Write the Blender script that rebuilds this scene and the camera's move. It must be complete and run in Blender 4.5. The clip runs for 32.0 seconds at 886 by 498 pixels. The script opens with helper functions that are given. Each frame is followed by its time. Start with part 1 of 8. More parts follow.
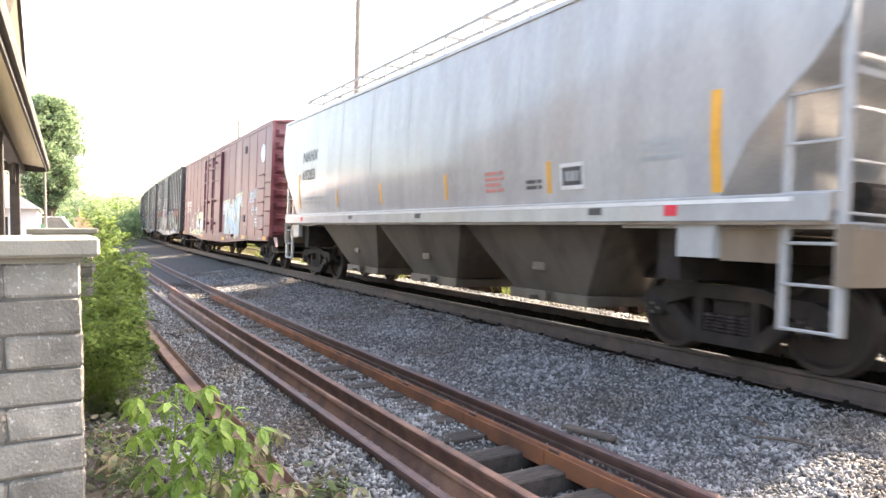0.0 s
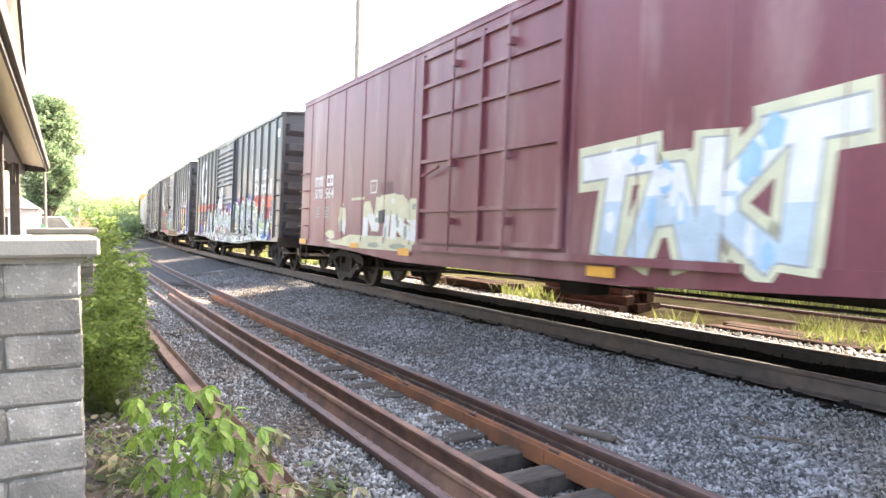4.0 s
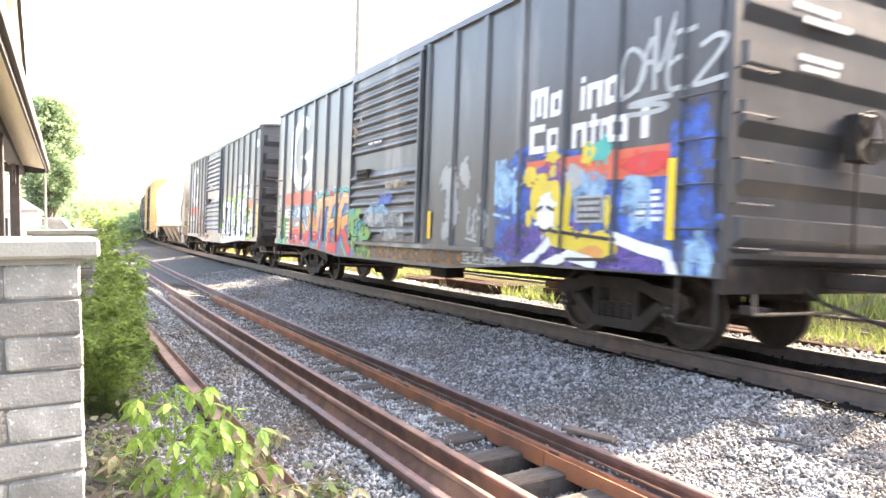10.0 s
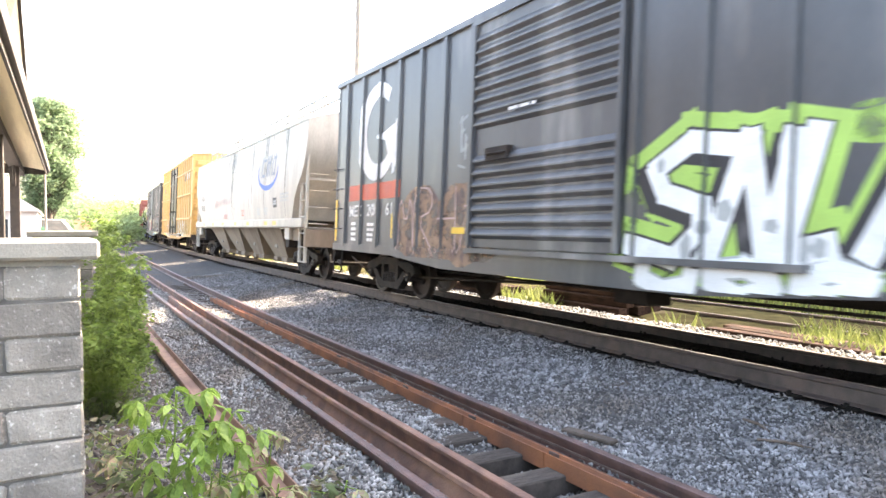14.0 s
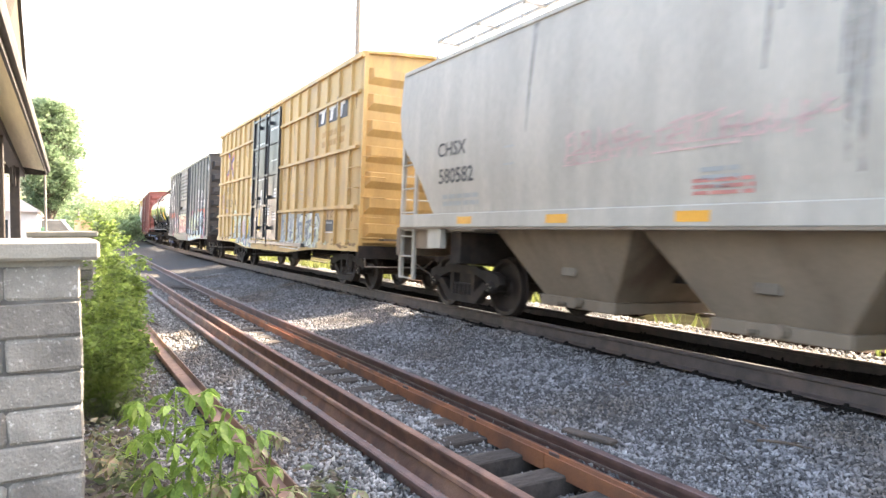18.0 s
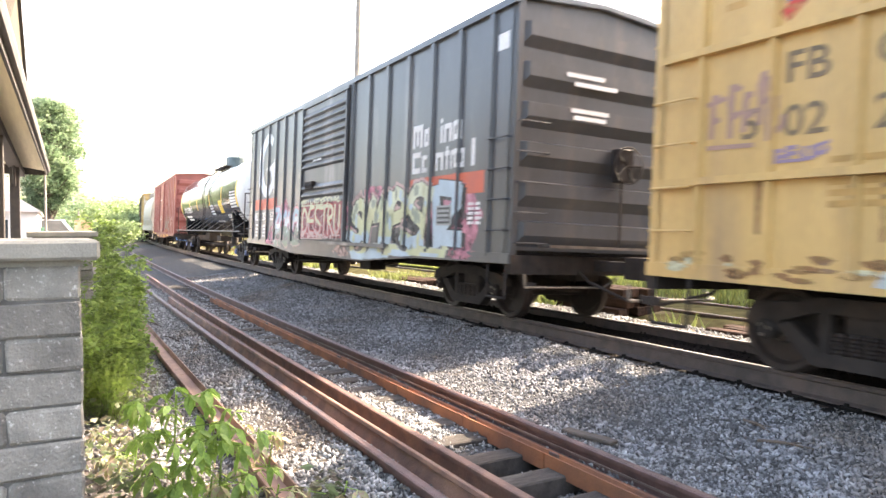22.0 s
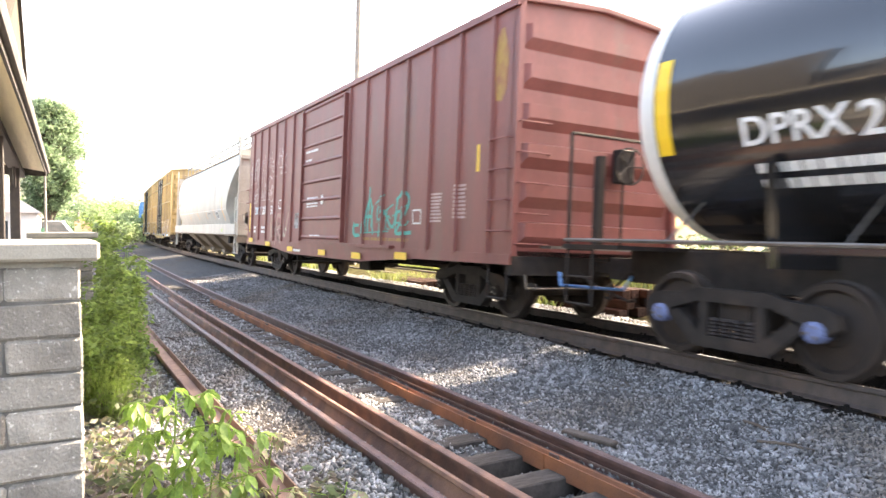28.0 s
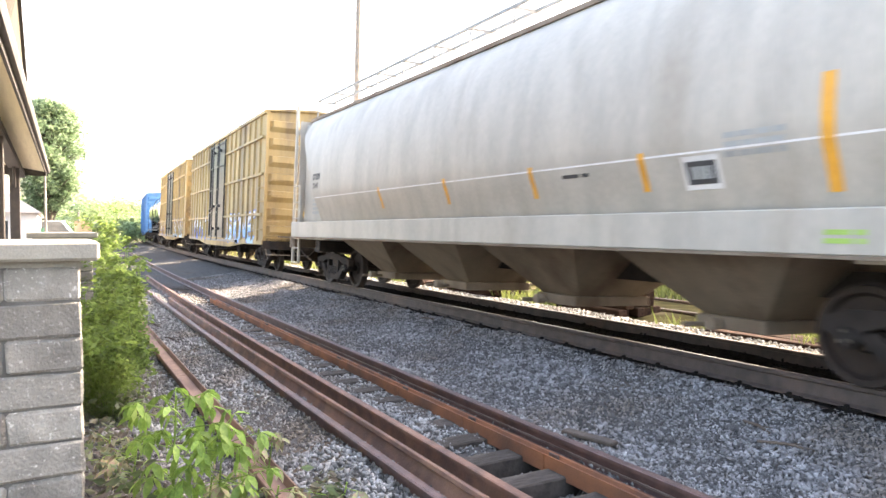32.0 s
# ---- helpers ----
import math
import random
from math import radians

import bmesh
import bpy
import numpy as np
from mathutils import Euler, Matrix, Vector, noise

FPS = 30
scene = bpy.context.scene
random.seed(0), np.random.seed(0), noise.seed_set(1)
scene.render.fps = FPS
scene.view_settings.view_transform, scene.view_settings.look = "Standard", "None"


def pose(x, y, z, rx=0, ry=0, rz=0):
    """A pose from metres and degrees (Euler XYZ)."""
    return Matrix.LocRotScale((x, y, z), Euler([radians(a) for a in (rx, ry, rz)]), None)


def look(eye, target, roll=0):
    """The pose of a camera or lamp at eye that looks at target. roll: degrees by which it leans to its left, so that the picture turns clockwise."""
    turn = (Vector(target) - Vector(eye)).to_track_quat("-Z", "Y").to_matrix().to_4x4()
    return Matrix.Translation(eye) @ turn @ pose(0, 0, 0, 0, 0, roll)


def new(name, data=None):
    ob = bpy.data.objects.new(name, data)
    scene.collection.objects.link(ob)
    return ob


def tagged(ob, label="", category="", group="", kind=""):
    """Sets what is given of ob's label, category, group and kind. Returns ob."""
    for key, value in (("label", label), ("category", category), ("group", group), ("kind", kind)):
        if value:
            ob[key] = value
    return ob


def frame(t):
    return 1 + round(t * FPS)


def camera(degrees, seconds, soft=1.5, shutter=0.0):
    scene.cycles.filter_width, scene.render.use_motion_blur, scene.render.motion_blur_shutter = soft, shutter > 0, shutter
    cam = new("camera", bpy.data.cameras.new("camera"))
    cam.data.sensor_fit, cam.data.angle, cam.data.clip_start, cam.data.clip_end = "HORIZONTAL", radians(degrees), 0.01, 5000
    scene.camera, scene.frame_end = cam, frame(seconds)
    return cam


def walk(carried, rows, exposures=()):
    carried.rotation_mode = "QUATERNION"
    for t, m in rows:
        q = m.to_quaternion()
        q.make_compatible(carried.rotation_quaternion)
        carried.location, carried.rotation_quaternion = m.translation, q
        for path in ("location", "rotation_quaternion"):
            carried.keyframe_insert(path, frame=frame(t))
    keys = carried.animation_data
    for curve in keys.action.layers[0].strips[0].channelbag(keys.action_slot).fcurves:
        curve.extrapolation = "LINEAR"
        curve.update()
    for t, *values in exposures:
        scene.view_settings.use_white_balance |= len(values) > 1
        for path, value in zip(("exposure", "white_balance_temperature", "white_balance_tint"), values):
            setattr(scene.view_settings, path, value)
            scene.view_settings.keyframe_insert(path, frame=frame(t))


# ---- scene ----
# plan: x runs along the main track in the train's direction, y away from the camera, z = 0 at the main track's rail head
EYE_Z = 1.425
RAD, TRACK_Y, CANT = 1031.6, 6.96, 2.58      # main track: radius, distance, lean in degrees
V0, ACC = 5.25, 0.0275                       # train speed and gain


def cam_pose(tilt):
    return pose(0, 0, EYE_Z, 90 - tilt, 0, 60.46)


cam = camera(65.2, 32.0, soft=1.5, shutter=0.42)
walk(cam, [(0, cam_pose(2.03)), (3.5, cam_pose(2.04)), (6, cam_pose(1.985)), (10, cam_pose(1.93)), (13, cam_pose(1.845)),
           (16.5, cam_pose(1.785)), (22, cam_pose(1.775)), (25, cam_pose(1.77)), (28, cam_pose(1.70)), (32, cam_pose(1.70))],
     exposures=[(t, 3.05 + d, 7900, 14) for t, d in ((0, 0.0), (1.0, -0.1), (2, 0.02), (3, 0.30), (5.5, 0.36), (8, 0.7), (9, 0.76), (10, 0.68), (11.8, 0.66), (13, 0.52), (14, 0.52), (16.5, 0.18), (19, 0.2), (20, 0.2), (21, 0.06), (23, 0.3), (25, 0.42), (25.5, 0.26), (28, 0.2), (30, 0.22), (31, 0.26), (32, 0.22))])

# ---- light ----
SUN_DIR = Vector((-0.05, 1.0, 0.64)).normalized()
world = bpy.data.worlds.new("sky")
scene.world = world
world.use_nodes = True
wn = world.node_tree
sky = wn.nodes.new("ShaderNodeTexSky")
sky.sky_type = "NISHITA"
sky.sun_disc = False
sky.sun_elevation = math.asin(SUN_DIR.z)
sky.sun_rotation = math.atan2(SUN_DIR.x, SUN_DIR.y)
sky.air_density, sky.dust_density, sky.ozone_density = 1.0, 4.0, 1.0
wn.links.new(sky.outputs[0], wn.nodes["Background"].inputs[0])
wn.nodes["Background"].inputs[1].default_value = 0.15
sun = new("sun", bpy.data.lights.new("sun", "SUN"))
sun.data.energy, sun.data.angle, sun.data.color = 2.8, radians(0.53), (1.0, 0.95, 0.86)
sun.matrix_world = look((0, 0, 30), Vector((0, 0, 30)) - SUN_DIR)

# ---- materials ----
MATS = {}


def surf(name, c1, c2=None, scale=6.0, rough=0.7, bump=0.0, metal=0.0, stain=None, stain_scale=1.2, stain_at=0.55, stretch=(1, 1, 1), rand=0.0, island=False, spec=0.5, fine=60.0, trans=0.0):
    """A weathered surface: two colours in grain, a third in stains, fine relief."""
    if name in MATS:
        return MATS[name]
    m = bpy.data.materials.new(name)
    m.use_nodes = True
    nt = m.node_tree
    b = nt.nodes["Principled BSDF"]
    b.inputs["Roughness"].default_value, b.inputs["Metallic"].default_value = rough, metal
    b.inputs["Specular IOR Level"].default_value = spec
    tc = nt.nodes.new("ShaderNodeTexCoord")
    mp = nt.nodes.new("ShaderNodeMapping")
    mp.inputs["Scale"].default_value = stretch
    nt.links.new(tc.outputs["Object"], mp.inputs[0])

    def nz(s, detail=5.0):
        n = nt.nodes.new("ShaderNodeTexNoise")
        n.inputs["Scale"].default_value, n.inputs["Detail"].default_value = s, detail
        nt.links.new(mp.outputs[0], n.inputs["Vector"])
        return n.outputs["Fac"]

    def ramp(f, lo, hi):
        r = nt.nodes.new("ShaderNodeMapRange")
        r.inputs["From Min"].default_value, r.inputs["From Max"].default_value = lo, hi
        nt.links.new(f, r.inputs["Value"])
        return r.outputs[0]

    def mix(f, a, c):
        x = nt.nodes.new("ShaderNodeMix")
        x.data_type = "RGBA"
        for sock, v in ((x.inputs[0], f), (x.inputs[6], a), (x.inputs[7], c)):
            if hasattr(v, "is_linked"):
                nt.links.new(v, sock)
            else:
                sock.default_value = v if isinstance(v, float) else (*v, 1)
        return x.outputs[2]
    c2 = c2 or tuple(0.7 * c for c in c1)
    col = mix(ramp(nz(scale), 0.35, 0.65), c1, c2)
    g = ramp(nz(fine, 2.0), 0.3, 0.7)
    if stain:
        st = ramp(nz(stain_scale, 7.0), stain_at, stain_at + 0.16)
        col = mix(st, col, stain)
    hsv = nt.nodes.new("ShaderNodeHueSaturation")
    nt.links.new(col, hsv.inputs["Color"])
    vr = nt.nodes.new("ShaderNodeMath")
    vr.operation = "MULTIPLY_ADD"
    vr.inputs[1].default_value, vr.inputs[2].default_value = 0.16, 0.92
    nt.links.new(g, vr.inputs[0])
    val = vr.outputs[0]
    if rand:
        if island:
            src = nt.nodes.new("ShaderNodeNewGeometry").outputs["Random Per Island"]
        else:
            src = nt.nodes.new("ShaderNodeObjectInfo").outputs["Random"]
        v2 = nt.nodes.new("ShaderNodeMath")
        v2.operation = "MULTIPLY_ADD"
        v2.inputs[1].default_value, v2.inputs[2].default_value = 2 * rand, 1 - rand
        nt.links.new(src, v2.inputs[0])
        v3 = nt.nodes.new("ShaderNodeMath")
        v3.operation = "MULTIPLY"
        nt.links.new(val, v3.inputs[0])
        nt.links.new(v2.outputs[0], v3.inputs[1])
        val = v3.outputs[0]
    nt.links.new(val, hsv.inputs["Value"])
    nt.links.new(hsv.outputs[0], b.inputs["Base Color"])
    if bump:
        bp = nt.nodes.new("ShaderNodeBump")
        bp.inputs["Strength"].default_value, bp.inputs["Distance"].default_value = bump, 0.01
        nt.links.new(nz(fine * 0.5, 4.0), bp.inputs["Height"])
        nt.links.new(bp.outputs[0], b.inputs["Normal"])
    if trans:
        t = nt.nodes.new("ShaderNodeBsdfTranslucent")
        nt.links.new(hsv.outputs[0], t.inputs[0])
        ms = nt.nodes.new("ShaderNodeMixShader")
        ms.inputs[0].default_value = trans
        nt.links.new(b.outputs[0], ms.inputs[1])
        nt.links.new(t.outputs[0], ms.inputs[2])
        nt.links.new(ms.outputs[0], nt.nodes["Material Output"].inputs[0])
    MATS[name] = m
    return m


def paint(name, c, dirt=(0.16, 0.13, 0.10), rough=0.45, at=0.56):
    """Car paint, faded, with grime in upright streaks."""
    return surf(name, c, tuple(0.82 * v for v in c), 1.7, rough, 0.12, 0, dirt, 0.9, at, (1.6, 1.6, 0.35), fine=25)


M_ballast = surf("ballast_ground", (0.12, 0.115, 0.112), (0.05, 0.048, 0.047), 14, 0.95, 1.0, stain=(0.11, 0.085, 0.065), stain_scale=0.9, stain_at=0.55, fine=90, spec=0.1)
M_stone = surf("crushed_stone", (0.34, 0.335, 0.325), (0.16, 0.156, 0.150), 9, 0.85, 0.4, stain=(0.19, 0.155, 0.125), stain_scale=0.8, stain_at=0.56, rand=0.6, island=True)
M_stone_dark = surf("dark_crushed_stone", (0.268, 0.262, 0.265), (0.112, 0.108, 0.109), 9, 0.85, 0.4, stain=(0.145, 0.115, 0.092), stain_scale=0.5, stain_at=0.49, rand=0.68, island=True)
M_far_dirt = surf("grassy_dirt", (0.075, 0.068, 0.035), (0.045, 0.042, 0.022), 3, 0.95, 0.8, stain=(0.12, 0.10, 0.07), stain_scale=1.1, stain_at=0.6, spec=0.0)
# oil-dark ballast taken near black: shade under the cars is in its colour
M_oily_shade = surf("oily_ballast", (0.020, 0.017, 0.0155), (0.012, 0.0105, 0.0098), 12, 0.9, 0.9, stain=(0.02, 0.016, 0.013), stain_scale=1.5, spec=0.05)
M_rust = surf("rusty_rail", (0.23, 0.12, 0.085), (0.13, 0.075, 0.06), 5, 0.66, 0.5, 0.1, (0.30, 0.17, 0.115), 1.6, 0.53, fine=80)
M_rust_dusty = surf("dusty_rail", (0.31, 0.19, 0.135), (0.21, 0.125, 0.09), 4, 0.8, 0.4, 0.05, (0.15, 0.085, 0.065), 1.2, 0.56, fine=80)
M_rust_purple = surf("grimy_rail", (0.15, 0.09, 0.082), (0.09, 0.06, 0.058), 6, 0.55, 0.3, 0.3, (0.17, 0.085, 0.06), 1.2, 0.55, fine=80)
M_rust_orange = surf("fresh_rust", (0.33, 0.13, 0.06), (0.19, 0.085, 0.05), 2.5, 0.8, 0.4, 0.1, (0.10, 0.06, 0.045), 1.3, 0.54, fine=80)
M_rail_dark = surf("worn_rail", (0.12, 0.085, 0.07), (0.075, 0.06, 0.053), 9, 0.6, 0.3, 0.3, fine=80)
M_shine = surf("polished_rail_head", (0.24, 0.215, 0.20), (0.12, 0.10, 0.09), 6, 0.4, 0.1, 0.7)
M_tie = surf("old_tie_wood", (0.075, 0.06, 0.05), (0.04, 0.032, 0.026), 8, 0.9, 0.7, stain=(0.13, 0.11, 0.09), stretch=(6, 1, 1), rand=0.3)
M_fines = surf("rusty_fines", (0.075, 0.057, 0.050), (0.045, 0.035, 0.031), 10, 0.95, 0.9, stain=(0.11, 0.08, 0.065), stain_scale=3, spec=0.05)
M_rail_main = surf("main_rail_side", (0.085, 0.064, 0.057), (0.055, 0.043, 0.039), 7, 0.7, 0.3, 0.1, (0.11, 0.075, 0.06), 1.5, 0.55, fine=80)
# darker copy of the old tie wood, with the same shade put into it
M_tie_shade = surf("oily_tie_wood", (0.02, 0.016, 0.013), (0.011, 0.009, 0.008), 8, 0.9, 0.7, stretch=(6, 1, 1), rand=0.3, spec=0.05)
M_tie_red = surf("discarded_tie_wood", (0.062, 0.038, 0.029), (0.03, 0.02, 0.016), 6, 0.95, 0.6, rand=0.35, stretch=(0.5, 3, 3), spec=0.05)
M_block = surf("concrete_block", (0.255, 0.243, 0.216), (0.155, 0.148, 0.133), 6, 0.92, 1.0, stain=(0.50, 0.48, 0.45), stain_scale=50, stain_at=0.60, rand=0.28, fine=140)
M_cap = surf("cast_concrete", (0.27, 0.26, 0.225), (0.20, 0.193, 0.17), 4, 0.9, 0.4, stain=(0.15, 0.145, 0.13), stain_scale=2.2, stain_at=0.55, fine=120)
M_mortar = surf("mortar", (0.12, 0.115, 0.105), (0.08, 0.078, 0.072), 8, 0.95, 0.4)
M_leaf = surf("bush_leaf", (0.235, 0.325, 0.085), (0.13, 0.20, 0.052), 3.5, 0.55, rand=0.4, island=True, trans=0.58)
M_leaf_b = surf("sapling_leaf", (0.30, 0.44, 0.10), (0.20, 0.33, 0.07), 5, 0.5, rand=0.3, trans=0.52)
M_leaf_p = surf("pale_weed_leaf", (0.12, 0.18, 0.07), (0.14, 0.11, 0.085), 5, 0.6, rand=0.4, island=True, trans=0.4)
M_leaf_t = surf("tree_leaf", (0.24, 0.33, 0.21), (0.17, 0.25, 0.14), 0.6, 0.55, rand=0.35, island=True, trans=0.62)
# far leaves are paled: distance haze is put into their colour
M_leaf_haze = surf("far_leaf", (0.25, 0.33, 0.16), (0.18, 0.25, 0.11), 0.1, 0.7, rand=0.35, island=True, trans=0.3)
M_grass = surf("weed_grass", (0.19, 0.215, 0.065), (0.11, 0.14, 0.04), 2, 0.6, rand=0.4, island=True, trans=0.45)
M_bark = surf("bark", (0.12, 0.09, 0.07), (0.07, 0.055, 0.045), 8, 0.9, 0.6)
M_steel = surf("dirty_steel", (0.034, 0.027, 0.024), (0.021, 0.017, 0.0155), 6, 0.8, 0.3, 0.05, (0.055, 0.038, 0.030), 2.0, 0.56, spec=0.3)
M_wheel = surf("wheel_steel", (0.042, 0.030, 0.026), (0.026, 0.020, 0.018), 6, 0.6, 0.2, 0.3)
M_tread = surf("wheel_tread", (0.22, 0.20, 0.185), (0.14, 0.125, 0.11), 6, 0.45, 0.05, 0.7)
M_blue_cap = surf("blue_bearing_cap", (0.16, 0.20, 0.38), (0.12, 0.15, 0.28), 6, 0.6)
M_black_car = paint("dark_green_black_paint", (0.072, 0.077, 0.086), (0.14, 0.135, 0.135), 0.31, 0.55)
# darker copy of the side paint: the ends' shade is put into the colour
M_black_end_shade = paint("dark_end_paint", (0.052, 0.055, 0.062), (0.085, 0.075, 0.068), 0.5, 0.54)
M_maroon = paint("maroon_paint", (0.195, 0.056, 0.074), (0.27, 0.145, 0.15), 0.38, 0.53)
M_brown = paint("oxide_red_paint", (0.22, 0.065, 0.055), (0.17, 0.075, 0.06), 0.5, 0.55)
M_yellow = paint("yellow_paint", (0.55, 0.352, 0.135), (0.33, 0.215, 0.11), 0.5, 0.54)
M_yellow_old = paint("weathered_yellow_paint", (0.42, 0.295, 0.125), (0.20, 0.145, 0.085), 0.55, 0.47)
M_mec_door = paint("worn_dark_door_paint", (0.085, 0.088, 0.095), (0.24, 0.235, 0.23), 0.4, 0.53)
M_black_door = paint("black_door_paint", (0.034, 0.036, 0.042), (0.075, 0.068, 0.062), 0.28)
M_silver = paint("pale_grey_paint", (0.43, 0.43, 0.43), (0.375, 0.36, 0.34), 0.15, 0.55)
M_white_h = paint("white_grey_paint", (0.45, 0.42, 0.365), (0.35, 0.325, 0.28), 0.5, 0.56)
M_cream_h = paint("cream_grey_paint", (0.47, 0.44, 0.385), (0.35, 0.315, 0.265), 0.5, 0.56)
M_hop_under = paint("grimy_hopper_paint", (0.235, 0.185, 0.138), (0.14, 0.095, 0.065), 0.75, 0.5)
M_hop_dark = paint("dark_grimy_hopper_paint", (0.155, 0.135, 0.115), (0.075, 0.06, 0.05), 0.4, 0.48)
M_tank = paint("black_tank_paint", (0.016, 0.016, 0.018), (0.035, 0.032, 0.03), 0.14, 0.66)
M_tank.node_tree.nodes["Principled BSDF"].inputs["Specular IOR Level"].default_value = 0.7
M_tank.node_tree.nodes["Principled BSDF"].inputs["Coat Weight"].default_value = 0.6
M_tank_w = paint("white_tank_paint", (0.72, 0.71, 0.68), (0.5, 0.46, 0.4), 0.4, 0.62)
M_blue_car = paint("blue_paint", (0.09, 0.26, 0.52), (0.15, 0.22, 0.34), 0.45)
M_white = surf("white_lettering", (0.74, 0.74, 0.73), (0.62, 0.61, 0.6), 5, 0.6)
M_blackl = surf("black_lettering", (0.05, 0.05, 0.055), (0.08, 0.08, 0.08), 5, 0.6)
M_orange = surf("orange_stripe", (0.62, 0.13, 0.07), (0.5, 0.12, 0.08), 2.5, 0.55)
M_refl = surf("yellow_reflector", (0.85, 0.55, 0.03), (0.75, 0.45, 0.03), 5, 0.4)
M_amber = surf("amber_reflector", (0.80, 0.40, 0.06), (0.7, 0.33, 0.05), 5, 0.4)
M_redspot = surf("red_reflector", (0.75, 0.04, 0.07), (0.6, 0.03, 0.05), 5, 0.4)
SPRAY = {k: surf("spray_" + k, c, tuple(0.85 * v for v in c), 3, 0.55, stain=tuple(min(1, 0.6 * v + 0.1) for v in c), stain_scale=2.5, stain_at=0.6) for k, c in dict(
    white=(0.72, 0.74, 0.74), pale=(0.62, 0.66, 0.50), green=(0.16, 0.36, 0.08), lime=(0.33, 0.52, 0.12), blue=(0.06, 0.15, 0.52), sky=(0.30, 0.52, 0.72),
    purple=(0.16, 0.10, 0.36), red=(0.60, 0.05, 0.05), orange=(0.66, 0.30, 0.09), yellow=(0.68, 0.52, 0.06), rose=(0.56, 0.40, 0.38), pink=(0.66, 0.26, 0.34), teal=(0.05, 0.38, 0.33),
    peach=(0.74, 0.42, 0.20), skyp=(0.46, 0.58, 0.66), lemon=(0.58, 0.60, 0.38), moss=(0.14, 0.20, 0.09), sage=(0.30, 0.34, 0.27), tan=(0.42, 0.33, 0.24), slate=(0.20, 0.23, 0.28), red_faded=(0.42, 0.13, 0.15), purple_faded=(0.26, 0.19, 0.26),
    black=(0.03, 0.03, 0.035), grey=(0.36, 0.38, 0.38), rust=(0.26, 0.13, 0.055), cream=(0.62, 0.62, 0.44), brown=(0.33, 0.20, 0.16)).items()}


MISTS = {}


def misted(m, scale=5.0, least=0.15):
    """The same paint sprayed thinly: patchy cover that lets the car show through."""
    if m.name in MISTS:
        return MISTS[m.name]
    c = m.copy()
    MISTS[m.name] = c
    c.name = "thin_" + m.name
    nt = c.node_tree
    tc, n, r = nt.nodes.new("ShaderNodeTexCoord"), nt.nodes.new("ShaderNodeTexNoise"), nt.nodes.new("ShaderNodeMapRange")
    n.inputs["Scale"].default_value, n.inputs["Detail"].default_value = scale, 9.0
    n.inputs["Roughness"].default_value = 0.65
    nt.links.new(tc.outputs["Object"], n.inputs["Vector"])
    r.inputs["From Min"].default_value, r.inputs["From Max"].default_value = 0.36, 0.6
    r.inputs["To Min"].default_value, r.inputs["To Max"].default_value = least, 0.92
    nt.links.new(n.outputs["Fac"], r.inputs["Value"])
    nt.links.new(r.outputs[0], nt.nodes["Principled BSDF"].inputs["Alpha"])
    return c


# ---- mesh helpers ----
def part(name, bm, mat, parent, label="", smooth=False):
    """Links a bmesh as one mesh object under a thing or a part."""
    me = bpy.data.meshes.new(name)
    bm.to_mesh(me)
    bm.free()
    if smooth:
        me.polygons.foreach_set("use_smooth", [True] * len(me.polygons))
        me.set_sharp_from_angle(angle=radians(38))
    me.materials.append(mat)
    ob = new(name, me)
    ob.parent = parent
    if label:
        ob["label"] = label
    return ob


def thing(name, label, category, group="", kind="", at=None):
    ob = tagged(new(name), label, category, group, kind)
    ob.empty_display_size = 0.3
    if at is not None:
        ob.matrix_world = at
    return ob


def solo(name, bm, mat, label, category, group="", kind="", smooth=False):
    return tagged(part(name, bm, mat, None, "", smooth), label, category, group, kind)


def box(bm, x0, x1, y0, y1, z0, z1, bev=0.0):
    v = [bm.verts.new((x, y, z)) for x in (x0, x1) for y in (y0, y1) for z in (z0, z1)]
    f = [bm.faces.new([v[i] for i in q]) for q in ((0, 1, 3, 2), (4, 6, 7, 5), (0, 4, 5, 1), (2, 3, 7, 6), (0, 2, 6, 4), (1, 5, 7, 3))]
    if bev:
        bmesh.ops.bevel(bm, geom=list({e for g in f for e in g.edges}), offset=bev, segments=1, affect="EDGES")
    return bm


def rod(bm, p, q, r=0.012, n=6):
    p, q = Vector(p), Vector(q)
    d = (q - p).normalized()
    a = d.orthogonal().normalized()
    b = d.cross(a)
    rings = [[bm.verts.new(c + r * (math.cos(6.2832 * k / n) * a + math.sin(6.2832 * k / n) * b)) for k in range(n)] for c in (p, q)]
    for k in range(n):
        bm.faces.new((rings[0][k], rings[0][(k + 1) % n], rings[1][(k + 1) % n], rings[1][k]))
    bm.faces.new(rings[0][::-1]), bm.faces.new(rings[1])
    return bm


def prism(bm, pts, axis, a, b):
    """Extrudes a closed outline along an axis: x takes (y, z), y takes (x, z), z takes (x, y)."""
    def at(p, h):
        return {"x": (h, p[0], p[1]), "y": (p[0], h, p[1]), "z": (p[0], p[1], h)}[axis]
    r0, r1 = [[bm.verts.new(at(p, h)) for p in pts] for h in (a, b)]
    n = len(pts)
    for k in range(n):
        bm.faces.new((r0[k], r0[(k + 1) % n], r1[(k + 1) % n], r1[k]))
    bm.faces.new(r0[::-1]), bm.faces.new(r1)
    bmesh.ops.recalc_face_normals(bm, faces=bm.faces)
    return bm


